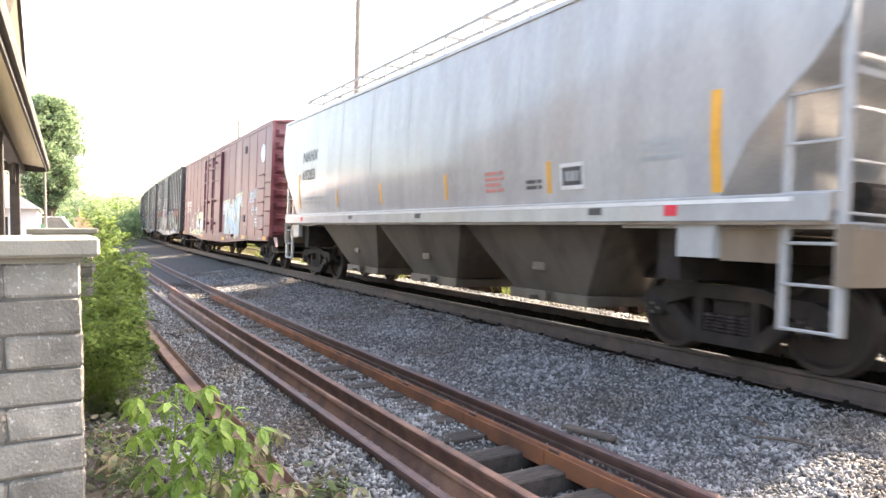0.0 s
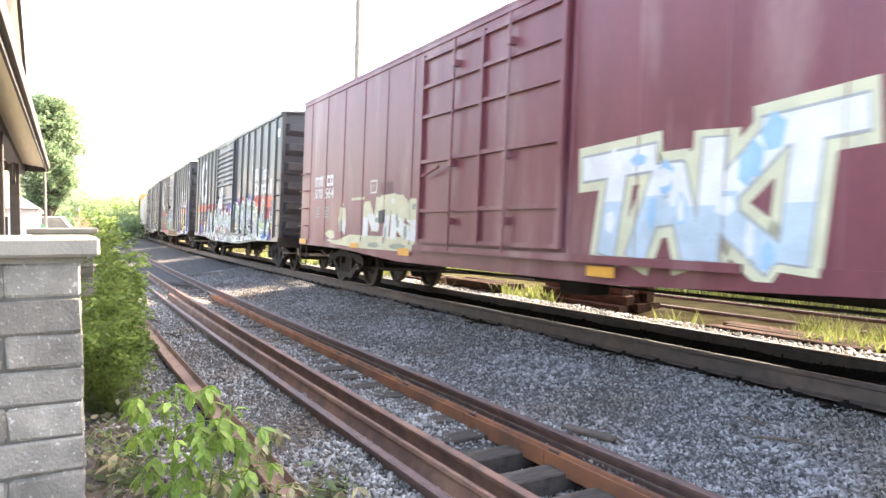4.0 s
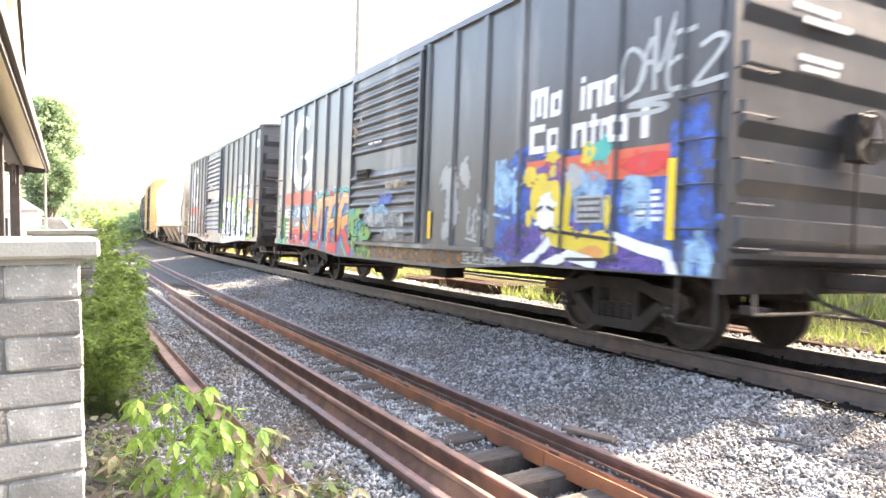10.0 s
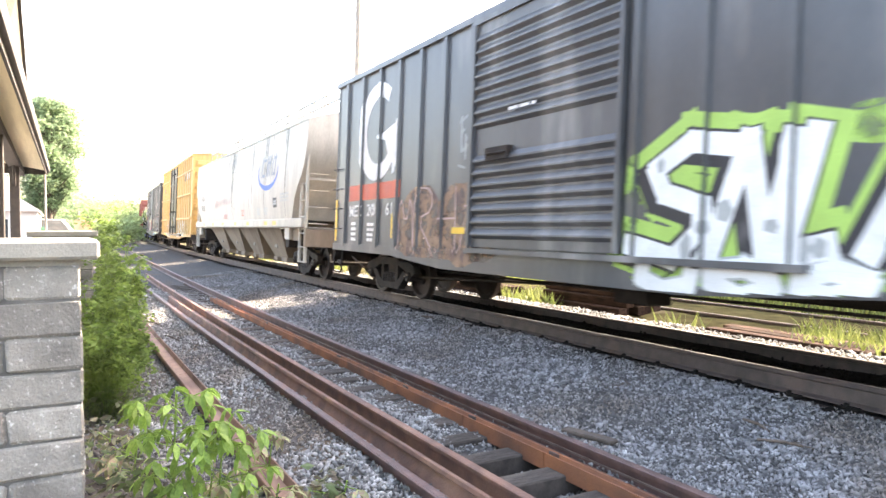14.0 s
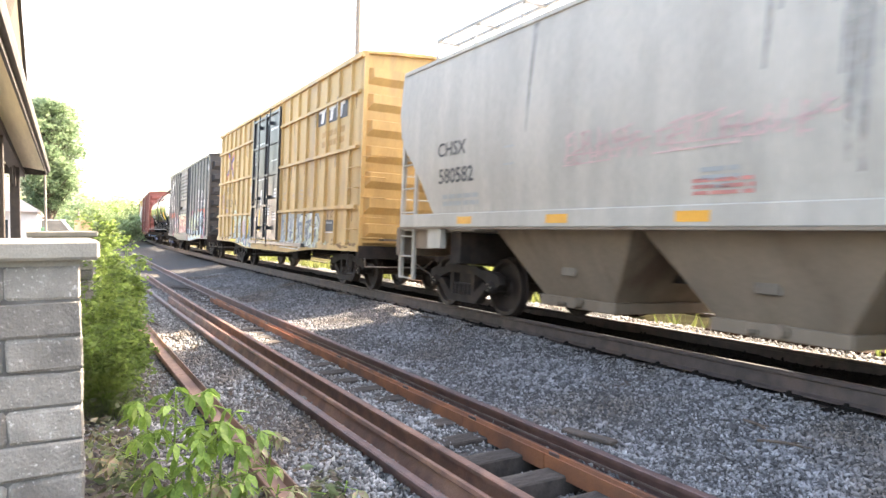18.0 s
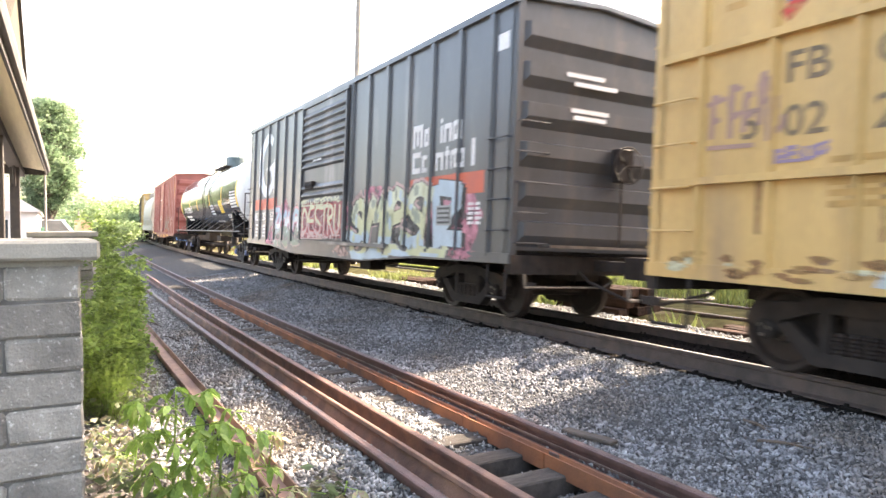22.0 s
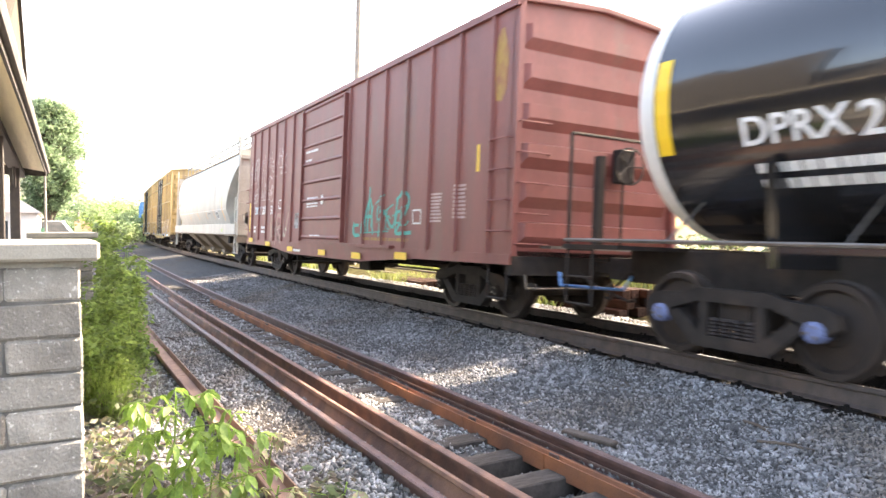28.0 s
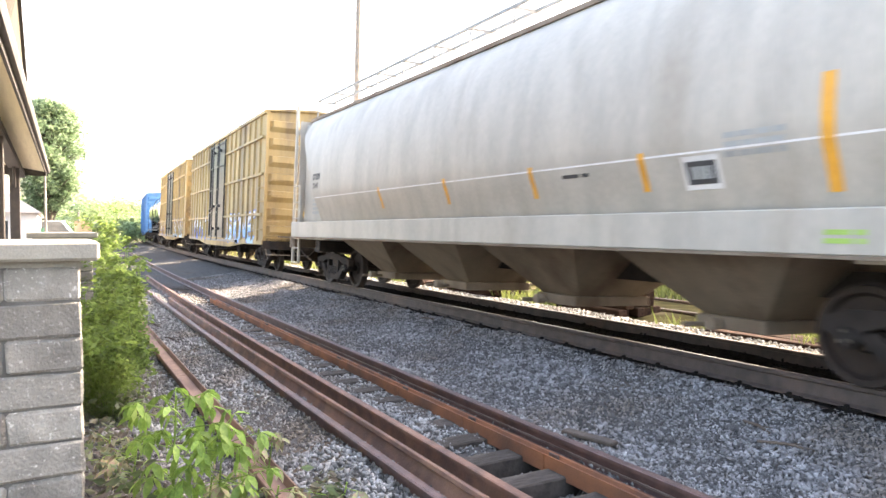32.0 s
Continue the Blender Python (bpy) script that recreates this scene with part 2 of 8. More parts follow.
def lathe(bm, prof, n=24, axis="y", centre=(0, 0, 0)):
    """Turns a profile of (radius, along) round an axis."""
    c = Vector(centre)
    rings = []
    for r, h in prof:
        ring = []
        for k in range(n):
            a = 6.28318 * k / n
            u, w = r * math.cos(a), r * math.sin(a)
            ring.append(bm.verts.new(c + Vector({"x": (h, u, w), "y": (u, h, w), "z": (u, w, h)}[axis])))
        rings.append(ring)
    for r0, r1 in zip(rings, rings[1:]):
        for k in range(n):
            bm.faces.new((r0[k], r0[(k + 1) % n], r1[(k + 1) % n], r1[k]))
    bm.faces.new(rings[0]), bm.faces.new(rings[-1])
    bmesh.ops.recalc_face_normals(bm, faces=bm.faces)
    return bm


def B():
    return bmesh.new()


def arc(s, v):
    """A place in plan: s along the main track, v its distance from the camera's side line (the track is at v = TRACK_Y)."""
    th, r = s / RAD, RAD - (v - TRACK_Y)
    return r * math.sin(th), TRACK_Y + RAD - r * math.cos(th)


def sweep(bm, prof, path):
    """Sweeps a closed outline (across, up) along plan points (x, y, z)."""
    rings = []
    for i, p in enumerate(path):
        d = Vector(path[min(i + 1, len(path) - 1)]) - Vector(path[max(i - 1, 0)])
        d.z = 0
        d.normalize()
        side = Vector((-d.y, d.x, 0))
        rings.append([bm.verts.new(Vector(p) + a * side + Vector((0, 0, u))) for a, u in prof])
    n = len(prof)
    for r0, r1 in zip(rings, rings[1:]):
        for k in range(n):
            bm.faces.new((r0[k], r0[(k + 1) % n], r1[(k + 1) % n], r1[k]))
    bm.faces.new(rings[0][::-1]), bm.faces.new(rings[-1])
    bmesh.ops.recalc_face_normals(bm, faces=bm.faces)
    return bm


def turned(prof, deg):
    c, s = math.cos(radians(deg)), math.sin(radians(deg))
    return [(a * c - u * s, a * s + u * c) for a, u in prof]


RAIL = [(-0.07, -0.172), (0.07, -0.172), (0.07, -0.160), (0.012, -0.142), (0.009, -0.045), (0.036, -0.034), (0.036, -0.006), (0.026, 0.0),
        (-0.026, 0.0), (-0.036, -0.006), (-0.036, -0.034), (-0.009, -0.045), (-0.012, -0.142), (-0.07, -0.160)]


def mesh_from(name, verts, faces, mat, smooth=False):
    me = bpy.data.meshes.new(name)
    me.from_pydata(verts, [], faces)
    me.materials.append(mat)
    if smooth:
        me.polygons.foreach_set("use_smooth", [True] * len(me.polygons))
    return me


def dirt_side(m):
    """The ground turns from ballast to bare dirt towards the station (low y), with an uneven edge."""
    nt = m.node_tree
    bs = nt.nodes["Principled BSDF"]
    old = bs.inputs["Base Color"].links[0].from_socket
    tc, sep = nt.nodes.new("ShaderNodeTexCoord"), nt.nodes.new("ShaderNodeSeparateXYZ")
    nt.links.new(tc.outputs["Object"], sep.inputs[0])
    n = nt.nodes.new("ShaderNodeTexNoise")
    n.inputs["Scale"].default_value, n.inputs["Detail"].default_value = 2.2, 6.0
    nt.links.new(tc.outputs["Object"], n.inputs["Vector"])
    add = nt.nodes.new("ShaderNodeMath")
    add.operation = "MULTIPLY_ADD"
    add.inputs[1].default_value = 1.4
    nt.links.new(n.outputs["Fac"], add.inputs[0])
    nt.links.new(sep.outputs["Y"], add.inputs[2])
    r = nt.nodes.new("ShaderNodeMapRange")
    r.inputs["From Min"].default_value, r.inputs["From Max"].default_value = 1.15, 1.45
    nt.links.new(add.outputs[0], r.inputs["Value"])
    x = nt.nodes.new("ShaderNodeMix")
    x.data_type = "RGBA"
    x.inputs[6].default_value = (0.115, 0.098, 0.09, 1)
    nt.links.new(r.outputs[0], x.inputs[0]), nt.links.new(old, x.inputs[7])
    r2 = nt.nodes.new("ShaderNodeMapRange")
    r2.inputs["From Min"].default_value, r2.inputs["From Max"].default_value = 9.0, 9.8
    nt.links.new(add.outputs[0], r2.inputs["Value"])
    y = nt.nodes.new("ShaderNodeMix")
    y.data_type = "RGBA"
    y.inputs[7].default_value = (0.085, 0.075, 0.045, 1)
    nt.links.new(r2.outputs[0], y.inputs[0]), nt.links.new(x.outputs[2], y.inputs[6])
    nt.links.new(y.outputs[2], bs.inputs["Base Color"])


dirt_side(M_ballast)


# ---- ground and tracks ----
HOLE = (-5.25, -2.9)


def ground_height(x, y):
    v = TRACK_Y - (math.hypot(x, TRACK_Y + RAD - y) - RAD)
    if abs(x) > 320:
        return -0.5
    knots = ((-60, -0.5), (-6, -0.40), (0.2, -0.40), (0.9, -0.47), (1.7, -0.47), (1.95, -0.42), (2.22, -0.395), (2.45, -0.44), (2.8, -0.45), (3.15, -0.50), (3.6, -0.50), (3.72, -0.37), (4.2, -0.345), (5.4, -0.23), (5.8, -0.172), (6.04, -0.172), (6.12, -0.19), (6.3, -0.225), (7.5, -0.26), (7.64, -0.20), (7.8, -0.13), (8.7, -0.15), (9.3, -0.32), (10.2, -0.22), (12.4, -0.22), (13.5, -0.35), (80, -0.5))
    z = knots[-1][1]
    for (a, za), (b, zb) in zip(knots, knots[1:]):
        if v < a:
            z = za
            break
        if v < b:
            z = za + (zb - za) * (v - a) / (b - a)
            break
    if HOLE[0] < x < HOLE[1] and 2.6 < v < 3.6:       # ballast dug out between the siding's ties
        z -= 0.15 * min(1, (x - HOLE[0]) / 0.5) * min(1, (HOLE[1] - x) / 0.4) * min(1, (v - 2.6) / 0.25)
    if x < -26 and v < 1.2:                     # raised car park beyond the station
        z += 0.58 * min(1, (-26 - x) / 6) * min(1, (1.2 - v) / 0.8)
    if -1 < v < 14 and -70 < x < 10:
        z += 0.03 * noise.noise((x * 0.9, y * 0.9, 0)) + 0.012 * noise.noise((x * 4, y * 4, 3))
    return z


def build_ground():
    xs = [-4000, -1500, -700, -400, -320, -250, -190, -140, -110, -90, -75] + list(np.arange(-62, -20, 0.6)) + list(np.arange(-20, 4, 0.16)) + [6, 9, 15, 30, 60, 120, 250, 320, 700, 1500, 4000]
    ys = [-4000, -1200, -400, -150, -60, -30, -15, -8, -4] + list(np.arange(-2, 14, 0.14)) + [15, 17, 20, 26, 35, 50, 80, 120, 200, 400, 1200, 4000]
    verts = [(x, y, ground_height(x, y)) for x in xs for y in ys]
    n = len(ys)
    faces = [(i * n + j, (i + 1) * n + j, (i + 1) * n + j + 1, i * n + j + 1) for i in range(len(xs) - 1) for j in range(n - 1)]
    g = new("ground", mesh_from("ground", verts, faces, M_ballast, True))
    for m in (M_oily_shade, M_far_dirt, M_fines):
        g.data.materials.append(m)
    idx = []
    for x0, x1 in zip(xs, xs[1:]):
        for y0, y1 in zip(ys, ys[1:]):
            xm, ym = (x0 + x1) / 2, (y0 + y1) / 2
            v = TRACK_Y - (math.hypot(xm, TRACK_Y + RAD - ym) - RAD)
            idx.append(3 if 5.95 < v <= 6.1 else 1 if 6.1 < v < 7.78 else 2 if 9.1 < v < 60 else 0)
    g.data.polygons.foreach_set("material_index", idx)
    tagged(g, "grey crushed-stone ballast and bare dirt around the tracks", "ground", kind="structure")


build_ground()


def stones(name, count, region, size, mat, label, lift=0.35, keep=None):
    """Loose stones as low, uneven lumps scattered on the ground."""
    rng = np.random.default_rng(len(name) * 7 + count)
    base = np.array([(1, 0, 0), (-1, 0, 0), (0, 1, 0), (0, -1, 0), (0, 0, 1), (0, 0, -1)], float)
    tri = np.array([(0, 2, 4), (2, 1, 4), (1, 3, 4), (3, 0, 4), (2, 0, 5), (1, 2, 5), (3, 1, 5), (0, 3, 5)])
    V, F, n = [], [], 0
    for _ in range(count):
        s = region[0] + (region[1] - region[0]) * rng.random() ** region[4]
        v = rng.uniform(region[2], region[3])
        if keep and not keep(s, v):
            continue
        x, y = arc(s, v)
        r = size * rng.uniform(0.5, 1.55) * (0.8 + 0.4 * (math.sin(s * 1.7) * math.sin(v * 2.9) > 0.1))
        q, _r = np.linalg.qr(rng.normal(size=(3, 3)))
        p = (base * rng.uniform(0.6, 1.3, (6, 1)) * np.array([1.3, 0.9, 0.62]) * r) @ q
        p += (x, y, ground_height(x, y) + lift * r)
        V.append(p)
        F.append(tri + n)
        n += 6
    me = bpy.data.meshes.new(name)
    V, F = np.concatenate(V), np.concatenate(F)
    me.vertices.add(len(V))
    me.vertices.foreach_set("co", V.ravel())
    me.loops.add(F.size)
    me.loops.foreach_set("vertex_index", F.ravel().astype(np.int32))
    me.polygons.add(len(F))
    me.polygons.foreach_set("loop_start", np.arange(0, F.size, 3, dtype=np.int32))
    me.update(calc_edges=True)
    me.materials.append(mat)
    tagged(new(name, me), label, "ballast", kind="stuff")


stones("ballast_stones", 50000, (-2.6, -22, 0.6, 3.9, 1.75), 0.0185, M_stone, "pale grey crushed ballast stones between the siding rails")
stones("dark_ballast_stones", 60000, (-2.0, -26, 3.6, 5.98, 1.65), 0.0165, M_stone_dark, "dark grey sooty ballast stones beside the main track")
stones("oily_stones", 7000, (-2, -30, 6.2, 7.9, 1.5), 0.022, M_oily_shade, "stones between the main rails, black from oil and painted-in shade")
stones("far_ballast_stones", 12000, (-2, -30, 7.82, 9.2, 1.5), 0.024, M_stone, "sunlit pale ballast stones beyond the main track")


def rail_path(v, z, s0, s1, step=1.5, drift=0.0):
    n = max(2, int((s1 - s0) / step))
    out = []
    for k in range(n + 1):
        s = s0 + (s1 - s0) * k / n
        out.append((*arc(s, v + drift * s), z))
    return out


def track(name, label, v, z, lean, near_mat, s0, s1, tie_from, tie_to, tie_mat, skip=()):
    t = thing(name, label, "track", kind="structure")
    tall = 1.2 if lean else 1.0                # the main line has heavier rail
    foot = z - 0.172 * (tall - 1)
    for k in (-1, 1):
        dz = -k * 0.7525 * math.sin(radians(lean))
        path = rail_path(v + k * 0.7525, z + dz, s0, s1)
        rail = part("rail", sweep(B(), turned([(a, b * tall) for a, b in RAIL], -lean), path), near_mat, t)
        strip = [(-0.024, -0.004), (0.024, -0.004), (0.022, 0.0015), (-0.022, 0.0015)]
        part("rail_head", sweep(B(), turned(strip, -lean), path), M_shine if lean else near_mat, rail, "polished running surface" if lean else "")
        bm = B()
        s = tie_from
        while s < tie_to:                      # spikes and plates beside each rail
            x, y = arc(s, v + k * 0.7525)
            for d in (-0.1, 0.1):
                box(bm, x - 0.09, x + 0.09, y + d - 0.035, y + d + 0.035, foot + dz - 0.18, foot + dz - 0.158)
                box(bm, x - 0.05, x - 0.02, y + d - 0.02, y + d + 0.02, foot + dz - 0.16, foot + dz - 0.135)
            s += 0.55
        # main-line plates share the near-black colour that holds the shade
        part("tie_plate", bm, M_oily_shade if lean else M_rail_dark, rail, "grimy plates and spikes")
    me = None
    s = tie_from
    while s < tie_to:
        if me is None:
            bm = box(B(), -0.115, 0.115, -1.12, 1.12, -0.36, -0.178, 0.012)
            tie = part("tie", bm, tie_mat, t)
            me = tie.data
        else:
            tie = new("tie", me)
            tie.parent = t
        x, y = arc(s, v)
        tie.matrix_world = pose(x, y, foot, -lean, 0, math.degrees(s / RAD) + random.uniform(-0.6, 0.6))
        s += 0.55
    return t


track("main_track", "main track with polished steel rails on ballast", TRACK_Y, 0.0, CANT, M_rail_main, -260, 30, -42, 8, M_tie_shade)
track("siding_track", "rusty siding track half buried in grey ballast", 2.895, -0.297, 0.0, M_rust_purple, -170, 6, -24, 2, M_tie)
track("far_track", "rusty second track beyond the train", 11.25, -0.16, 0.0, M_rail_dark, -240, 40, -40, 6, M_tie)


def loose_rail(label, v, top, s0, s1, turn, mat, drift=0.0, splits=()):
    t = thing("loose_rail", label, "rail", "loose rails beside the siding")
    edges = [s0, *splits, s1]
    for a, b in zip(edges, edges[1:]):
        path = rail_path(v, top, a, b - 0.012, 0.8, drift)
        part("rail_web", sweep(B(), turned([RAIL[i] for i in (3, 4, 11, 12)], turn), path), mat, t)
        part("rail_head", sweep(B(), turned(RAIL[4:12], turn), path), mat, t)
        part("rail_foot", sweep(B(), turned(RAIL[0:4] + RAIL[12:14], turn), path), mat, t)
    return t


loose_rail("rusty loose rail lying on its side beside weeds", 1.255, -0.395, -16.5, -3.6, 90, M_rust_dusty, 0.0, (-8.9,))
loose_rail("rusty loose rail standing upright inside the siding", 2.36, -0.262, -17.9, 3.0, -22, M_rust)
loose_rail("rusty loose rail standing upright inside the siding", 2.56, -0.262, -27.0, 3.0, 0, M_rust, -0.004)
side = loose_rail("orange-rusted rail lying on its side in several lengths", 3.565, -0.445, -18.4, 3.0, -90, M_rust_orange, 0.0, (-13.1, -9.2, -7.05, -5.6, -4.35))
for k, dz in enumerate((0.0, 0.022)):          # two bare edges along its upper side
    part("worn_edge", sweep(B(), [(-0.004, -0.004), (0.004, -0.004), (0.004, 0.004), (-0.004, 0.004)], rail_path(3.575 - 0.03 * k, -0.372 + dz, -12.0, 3.0, 0.8)), M_shine, side, "pale worn edge")
for s in (-13.1, -9.2, -7.05, -5.6, -4.35):
    x, y = arc(s, 3.49)
    part("joint_patch", box(B(), x - 0.06, x + 0.06, y - 0.006, y + 0.01, -0.505, -0.39, 0.003), M_rail_dark, side, "dull grey joint")


def litter():
    """Sticks, a wood scrap, a paper tag and loose pebbles on the dirt."""
    bm = box(B(), -0.26, 0.2, -0.05, 0.05, 0, 0.05, 0.008)
    box(bm, -0.1, 0.28, -0.10, 0.0, 0.03, 0.065, 0.008)
    w = solo("wood_scrap", bm, M_bark, "splintered dark brown wood scrap on the ballast", "wood scrap")
    w.matrix_world = pose(-4.42, 3.92, ground_height(-4.42, 3.92) + 0.005, 0, 0, 14)
    for x, y, a, ln in ((-15.4, 6.0, 8, 0.7), (-14.8, 5.5, -10, 0.6), (-14.5, 1.7, 12, 0.9), (-12.3, 1.75, 10, 0.7), (-3.7, 5.1, -20, 0.35), (-3.3, 4.9, 25, 0.4), (-10.6, 5.7, 5, 0.4), (-6.3, 0.85, 80, 0.35)):
        bm = rod(B(), (-ln / 2, 0, 0.02), (0, 0.02, 0.03), 0.014, 6)
        rod(bm, (0, 0.02, 0.03), (ln / 2, 0, 0.018), 0.011, 6), rod(bm, (0, 0.02, 0.03), (ln / 4, 0.08, 0.03), 0.006, 5)
        st = solo("stick", bm, M_bark, "dark weathered stick lying on the ballast", "stick", "sticks on the ballast")
        st.matrix_world = pose(x, y, ground_height(x, y) + 0.01, 0, 0, a)
    tag = solo("paper_tag", box(B(), -0.022, 0.022, -0.002, 0.002, -0.028, 0.028), M_white, "small white tag stuck on a rail web", "tag")
    tag.matrix_world = pose(-4.28, 2.345, -0.335, 0, 0, 0)


litter()
stones("dirt_pebbles", 4000, (-3.6, -11, -0.3, 0.8, 1.3), 0.014, M_stone_dark, "pale pebbles scattered over dry dirt")


# ---- the train ----
# a car's own space: x forward, y away from the camera, z up from the rail head, origin at its middle
CARS = []          # (car, wheelsets, middle along the track at the start)


def trucks(car, half, reach=1.95, cap=M_steel, wheel_r=0.42):
    """Two four-wheel trucks: side frames with window openings, springs, bolster, and four wheelsets."""
    sets = []
    for end in (-1, 1):
        cx = end * (half - reach)
        tr = part("truck_bolster", box(B(), cx - 0.2, cx + 0.2, -1.0, 1.0, 0.36, 0.66, 0.02), M_steel, car, "dirty steel truck")
        for side in (-1, 1):
            y = side * 1.0
            bm = B()
            top = [(-1.12, 0.50), (-1.08, 0.62), (-0.95, 0.68), (-0.60, 0.70), (-0.40, 0.76), (0.40, 0.76), (0.60, 0.70), (0.95, 0.68), (1.08, 0.62), (1.12, 0.50)]
            low = [(1.05, 0.40), (0.76, 0.42), (0.66, 0.34), (0.42, 0.17), (-0.42, 0.17), (-0.66, 0.34), (-0.76, 0.42), (-1.05, 0.40)]
            # outer band, built as upper chord, lower chord and columns so that the windows stay open
            prism(bm, [(cx + a, z) for a, z in top + [(0.98, 0.42), (0.80, 0.44), (0.74, 0.52), (0.42, 0.62), (-0.42, 0.62), (-0.74, 0.52), (-0.80, 0.44), (-0.98, 0.42)]], "y", y - 0.07, y + 0.07)
            prism(bm, [(cx + a, z) for a, z in ((-0.80, 0.46), (-0.66, 0.52), (-0.34, 0.27), (0.34, 0.27), (0.66, 0.52), (0.80, 0.46), (0.44, 0.15), (-0.44, 0.15))], "y", y - 0.075, y + 0.075)
            for d in (-1, 1):
                box(bm, cx + d * 0.33 - 0.05, cx + d * 0.33 + 0.05, y - 0.065, y + 0.065, 0.24, 0.66)
            part("side_frame", bm, M_steel, tr)
            for k in range(4):
                xx = cx - 0.21 + 0.14 * k
                prof = [(0.05, 0.27)] + [(0.05 + 0.014 * (q % 2), 0.275 + 0.018 * q) for q in range(10)] + [(0.05, 0.46)]
                part("coil_spring", lathe(B(), prof, 10, "z", (xx, y + side * 0.02, 0)), M_wheel, tr)
        for d in (-0.889, 0.889):
            ax = part("wheelset", lathe(B(), [(0.075, -0.975), (0.075, 0.975)], 14, "y"), M_wheel, car)
            for e in (-1, 1):
                part("bearing_cap", lathe(B(), [(0.075, e * 0.97), (0.10, e * 0.98), (0.10, e * 1.10), (0.07, e * 1.12)], 14, "y"), cap, ax)
            for side in (-1, 1):
                r = wheel_r
                prof = [(0.09, 0.80), (0.13, 0.80), (0.15, 0.765), (r - 0.10, 0.755), (r - 0.065, 0.815), (r - 0.008, 0.815), (r, 0.80), (r + 0.003, 0.715), (r + 0.027, 0.705), (r + 0.022, 0.68), (r - 0.06, 0.68), (r - 0.09, 0.71), (0.15, 0.72), (0.09, 0.69)]
                w = part("wheel", lathe(B(), [(a, side * h) for a, h in prof], 36, "y"), M_wheel, ax, "", True)
                bm = B()
                for k in range(3):           # cap bolts turn with the axle
                    a = 2.094 * k
                    box(bm, 0.055 * math.cos(a) - 0.014, 0.055 * math.cos(a) + 0.014, side * 1.12 - 0.014, side * 1.12 + 0.014, 0.055 * math.sin(a) - 0.014, 0.055 * math.sin(a) + 0.014)
                part("cap_bolt", bm, M_tread, ax)["kind"] = "stuff"
            ax.matrix_local = pose(cx + d, 0, wheel_r)
            sets.append(ax)
    return sets


def couplers(car, half, gap, z=0.86):
    for end in (-1, 1):
        bm = B()
        box(bm, end * (half - 0.5), end * (half + gap - 0.30), -0.075, 0.075, z - 0.08, z + 0.08, 0.01) if end > 0 else box(bm, -half - gap + 0.30, -half + 0.5, -0.075, 0.075, z - 0.08, z + 0.08, 0.01)
        h0 = end * (half + gap)
        prism(bm, [(h0 - end * 0.36, -0.12), (h0 - end * 0.02, -0.17), (h0 + end * 0.10, -0.14), (h0 + end * 0.02, 0.02), (h0 + end * 0.02, 0.16), (h0 - end * 0.22, 0.17), (h0 - end * 0.36, 0.12)], "z", z - 0.15, z + 0.15)
        part("coupler", bm, M_steel, car, "rusty knuckle coupler")
        bm = B()                               # hanging air hose
        pts = [(end * (half - 0.1), -0.35, z - 0.02), (end * (half + 0.2), -0.33, z - 0.22), (end * (half + gap - 0.1), -0.3, z - 0.42), (end * (half + gap), -0.28, z - 0.40)]
        for p, q in zip(pts, pts[1:]):
            rod(bm, p, q, 0.022)
        part("air_hose", bm, M_steel, car)


def ladder(car, mat, along, x, y0, y1, zs, low=None, r=0.012):
    """Grab irons on stand-off legs. along 'x': on a side wall at y0 (out to y1); along 'y': on an end wall."""
    for z in zs:
        bm = B()
        if along == "x":
            a, b, out = x[0], x[1], y1
            rod(bm, (a, out, z), (b, out, z), r), rod(bm, (a, out, z), (a, y0, z), r), rod(bm, (b, out, z), (b, y0, z), r)
        else:
            a, b, out = y0, y1, x[1]
            rod(bm, (out, a, z), (out, b, z), r), rod(bm, (out, a, z), (x[0], a, z), r), rod(bm, (out, b, z), (x[0], b, z), r)
        part("grab_iron", bm, mat, car)


def clip_at(poly, axis, a, keep):
    """Cuts an outline in (x, z) at a line of constant x (axis 0) or z (axis 1)."""
    res = []
    for p, q in zip(poly, poly[1:] + poly[:1]):
        pi, qi = (p[axis] - a) * keep >= 0, (q[axis] - a) * keep >= 0
        if pi:
            res.append(p)
        if pi != qi:
            f = (a - p[axis]) / (q[axis] - p[axis])
            res.append((p[0] + f * (q[0] - p[0]), p[1] + f * (q[1] - p[1])))
    return res


def sill_low(x):
    """Lower edge of a boxcar's side sill."""
    return 0.87 if abs(x) > 4.7 else max(0.70, 0.70 + 0.068 * (abs(x) - 2.4))


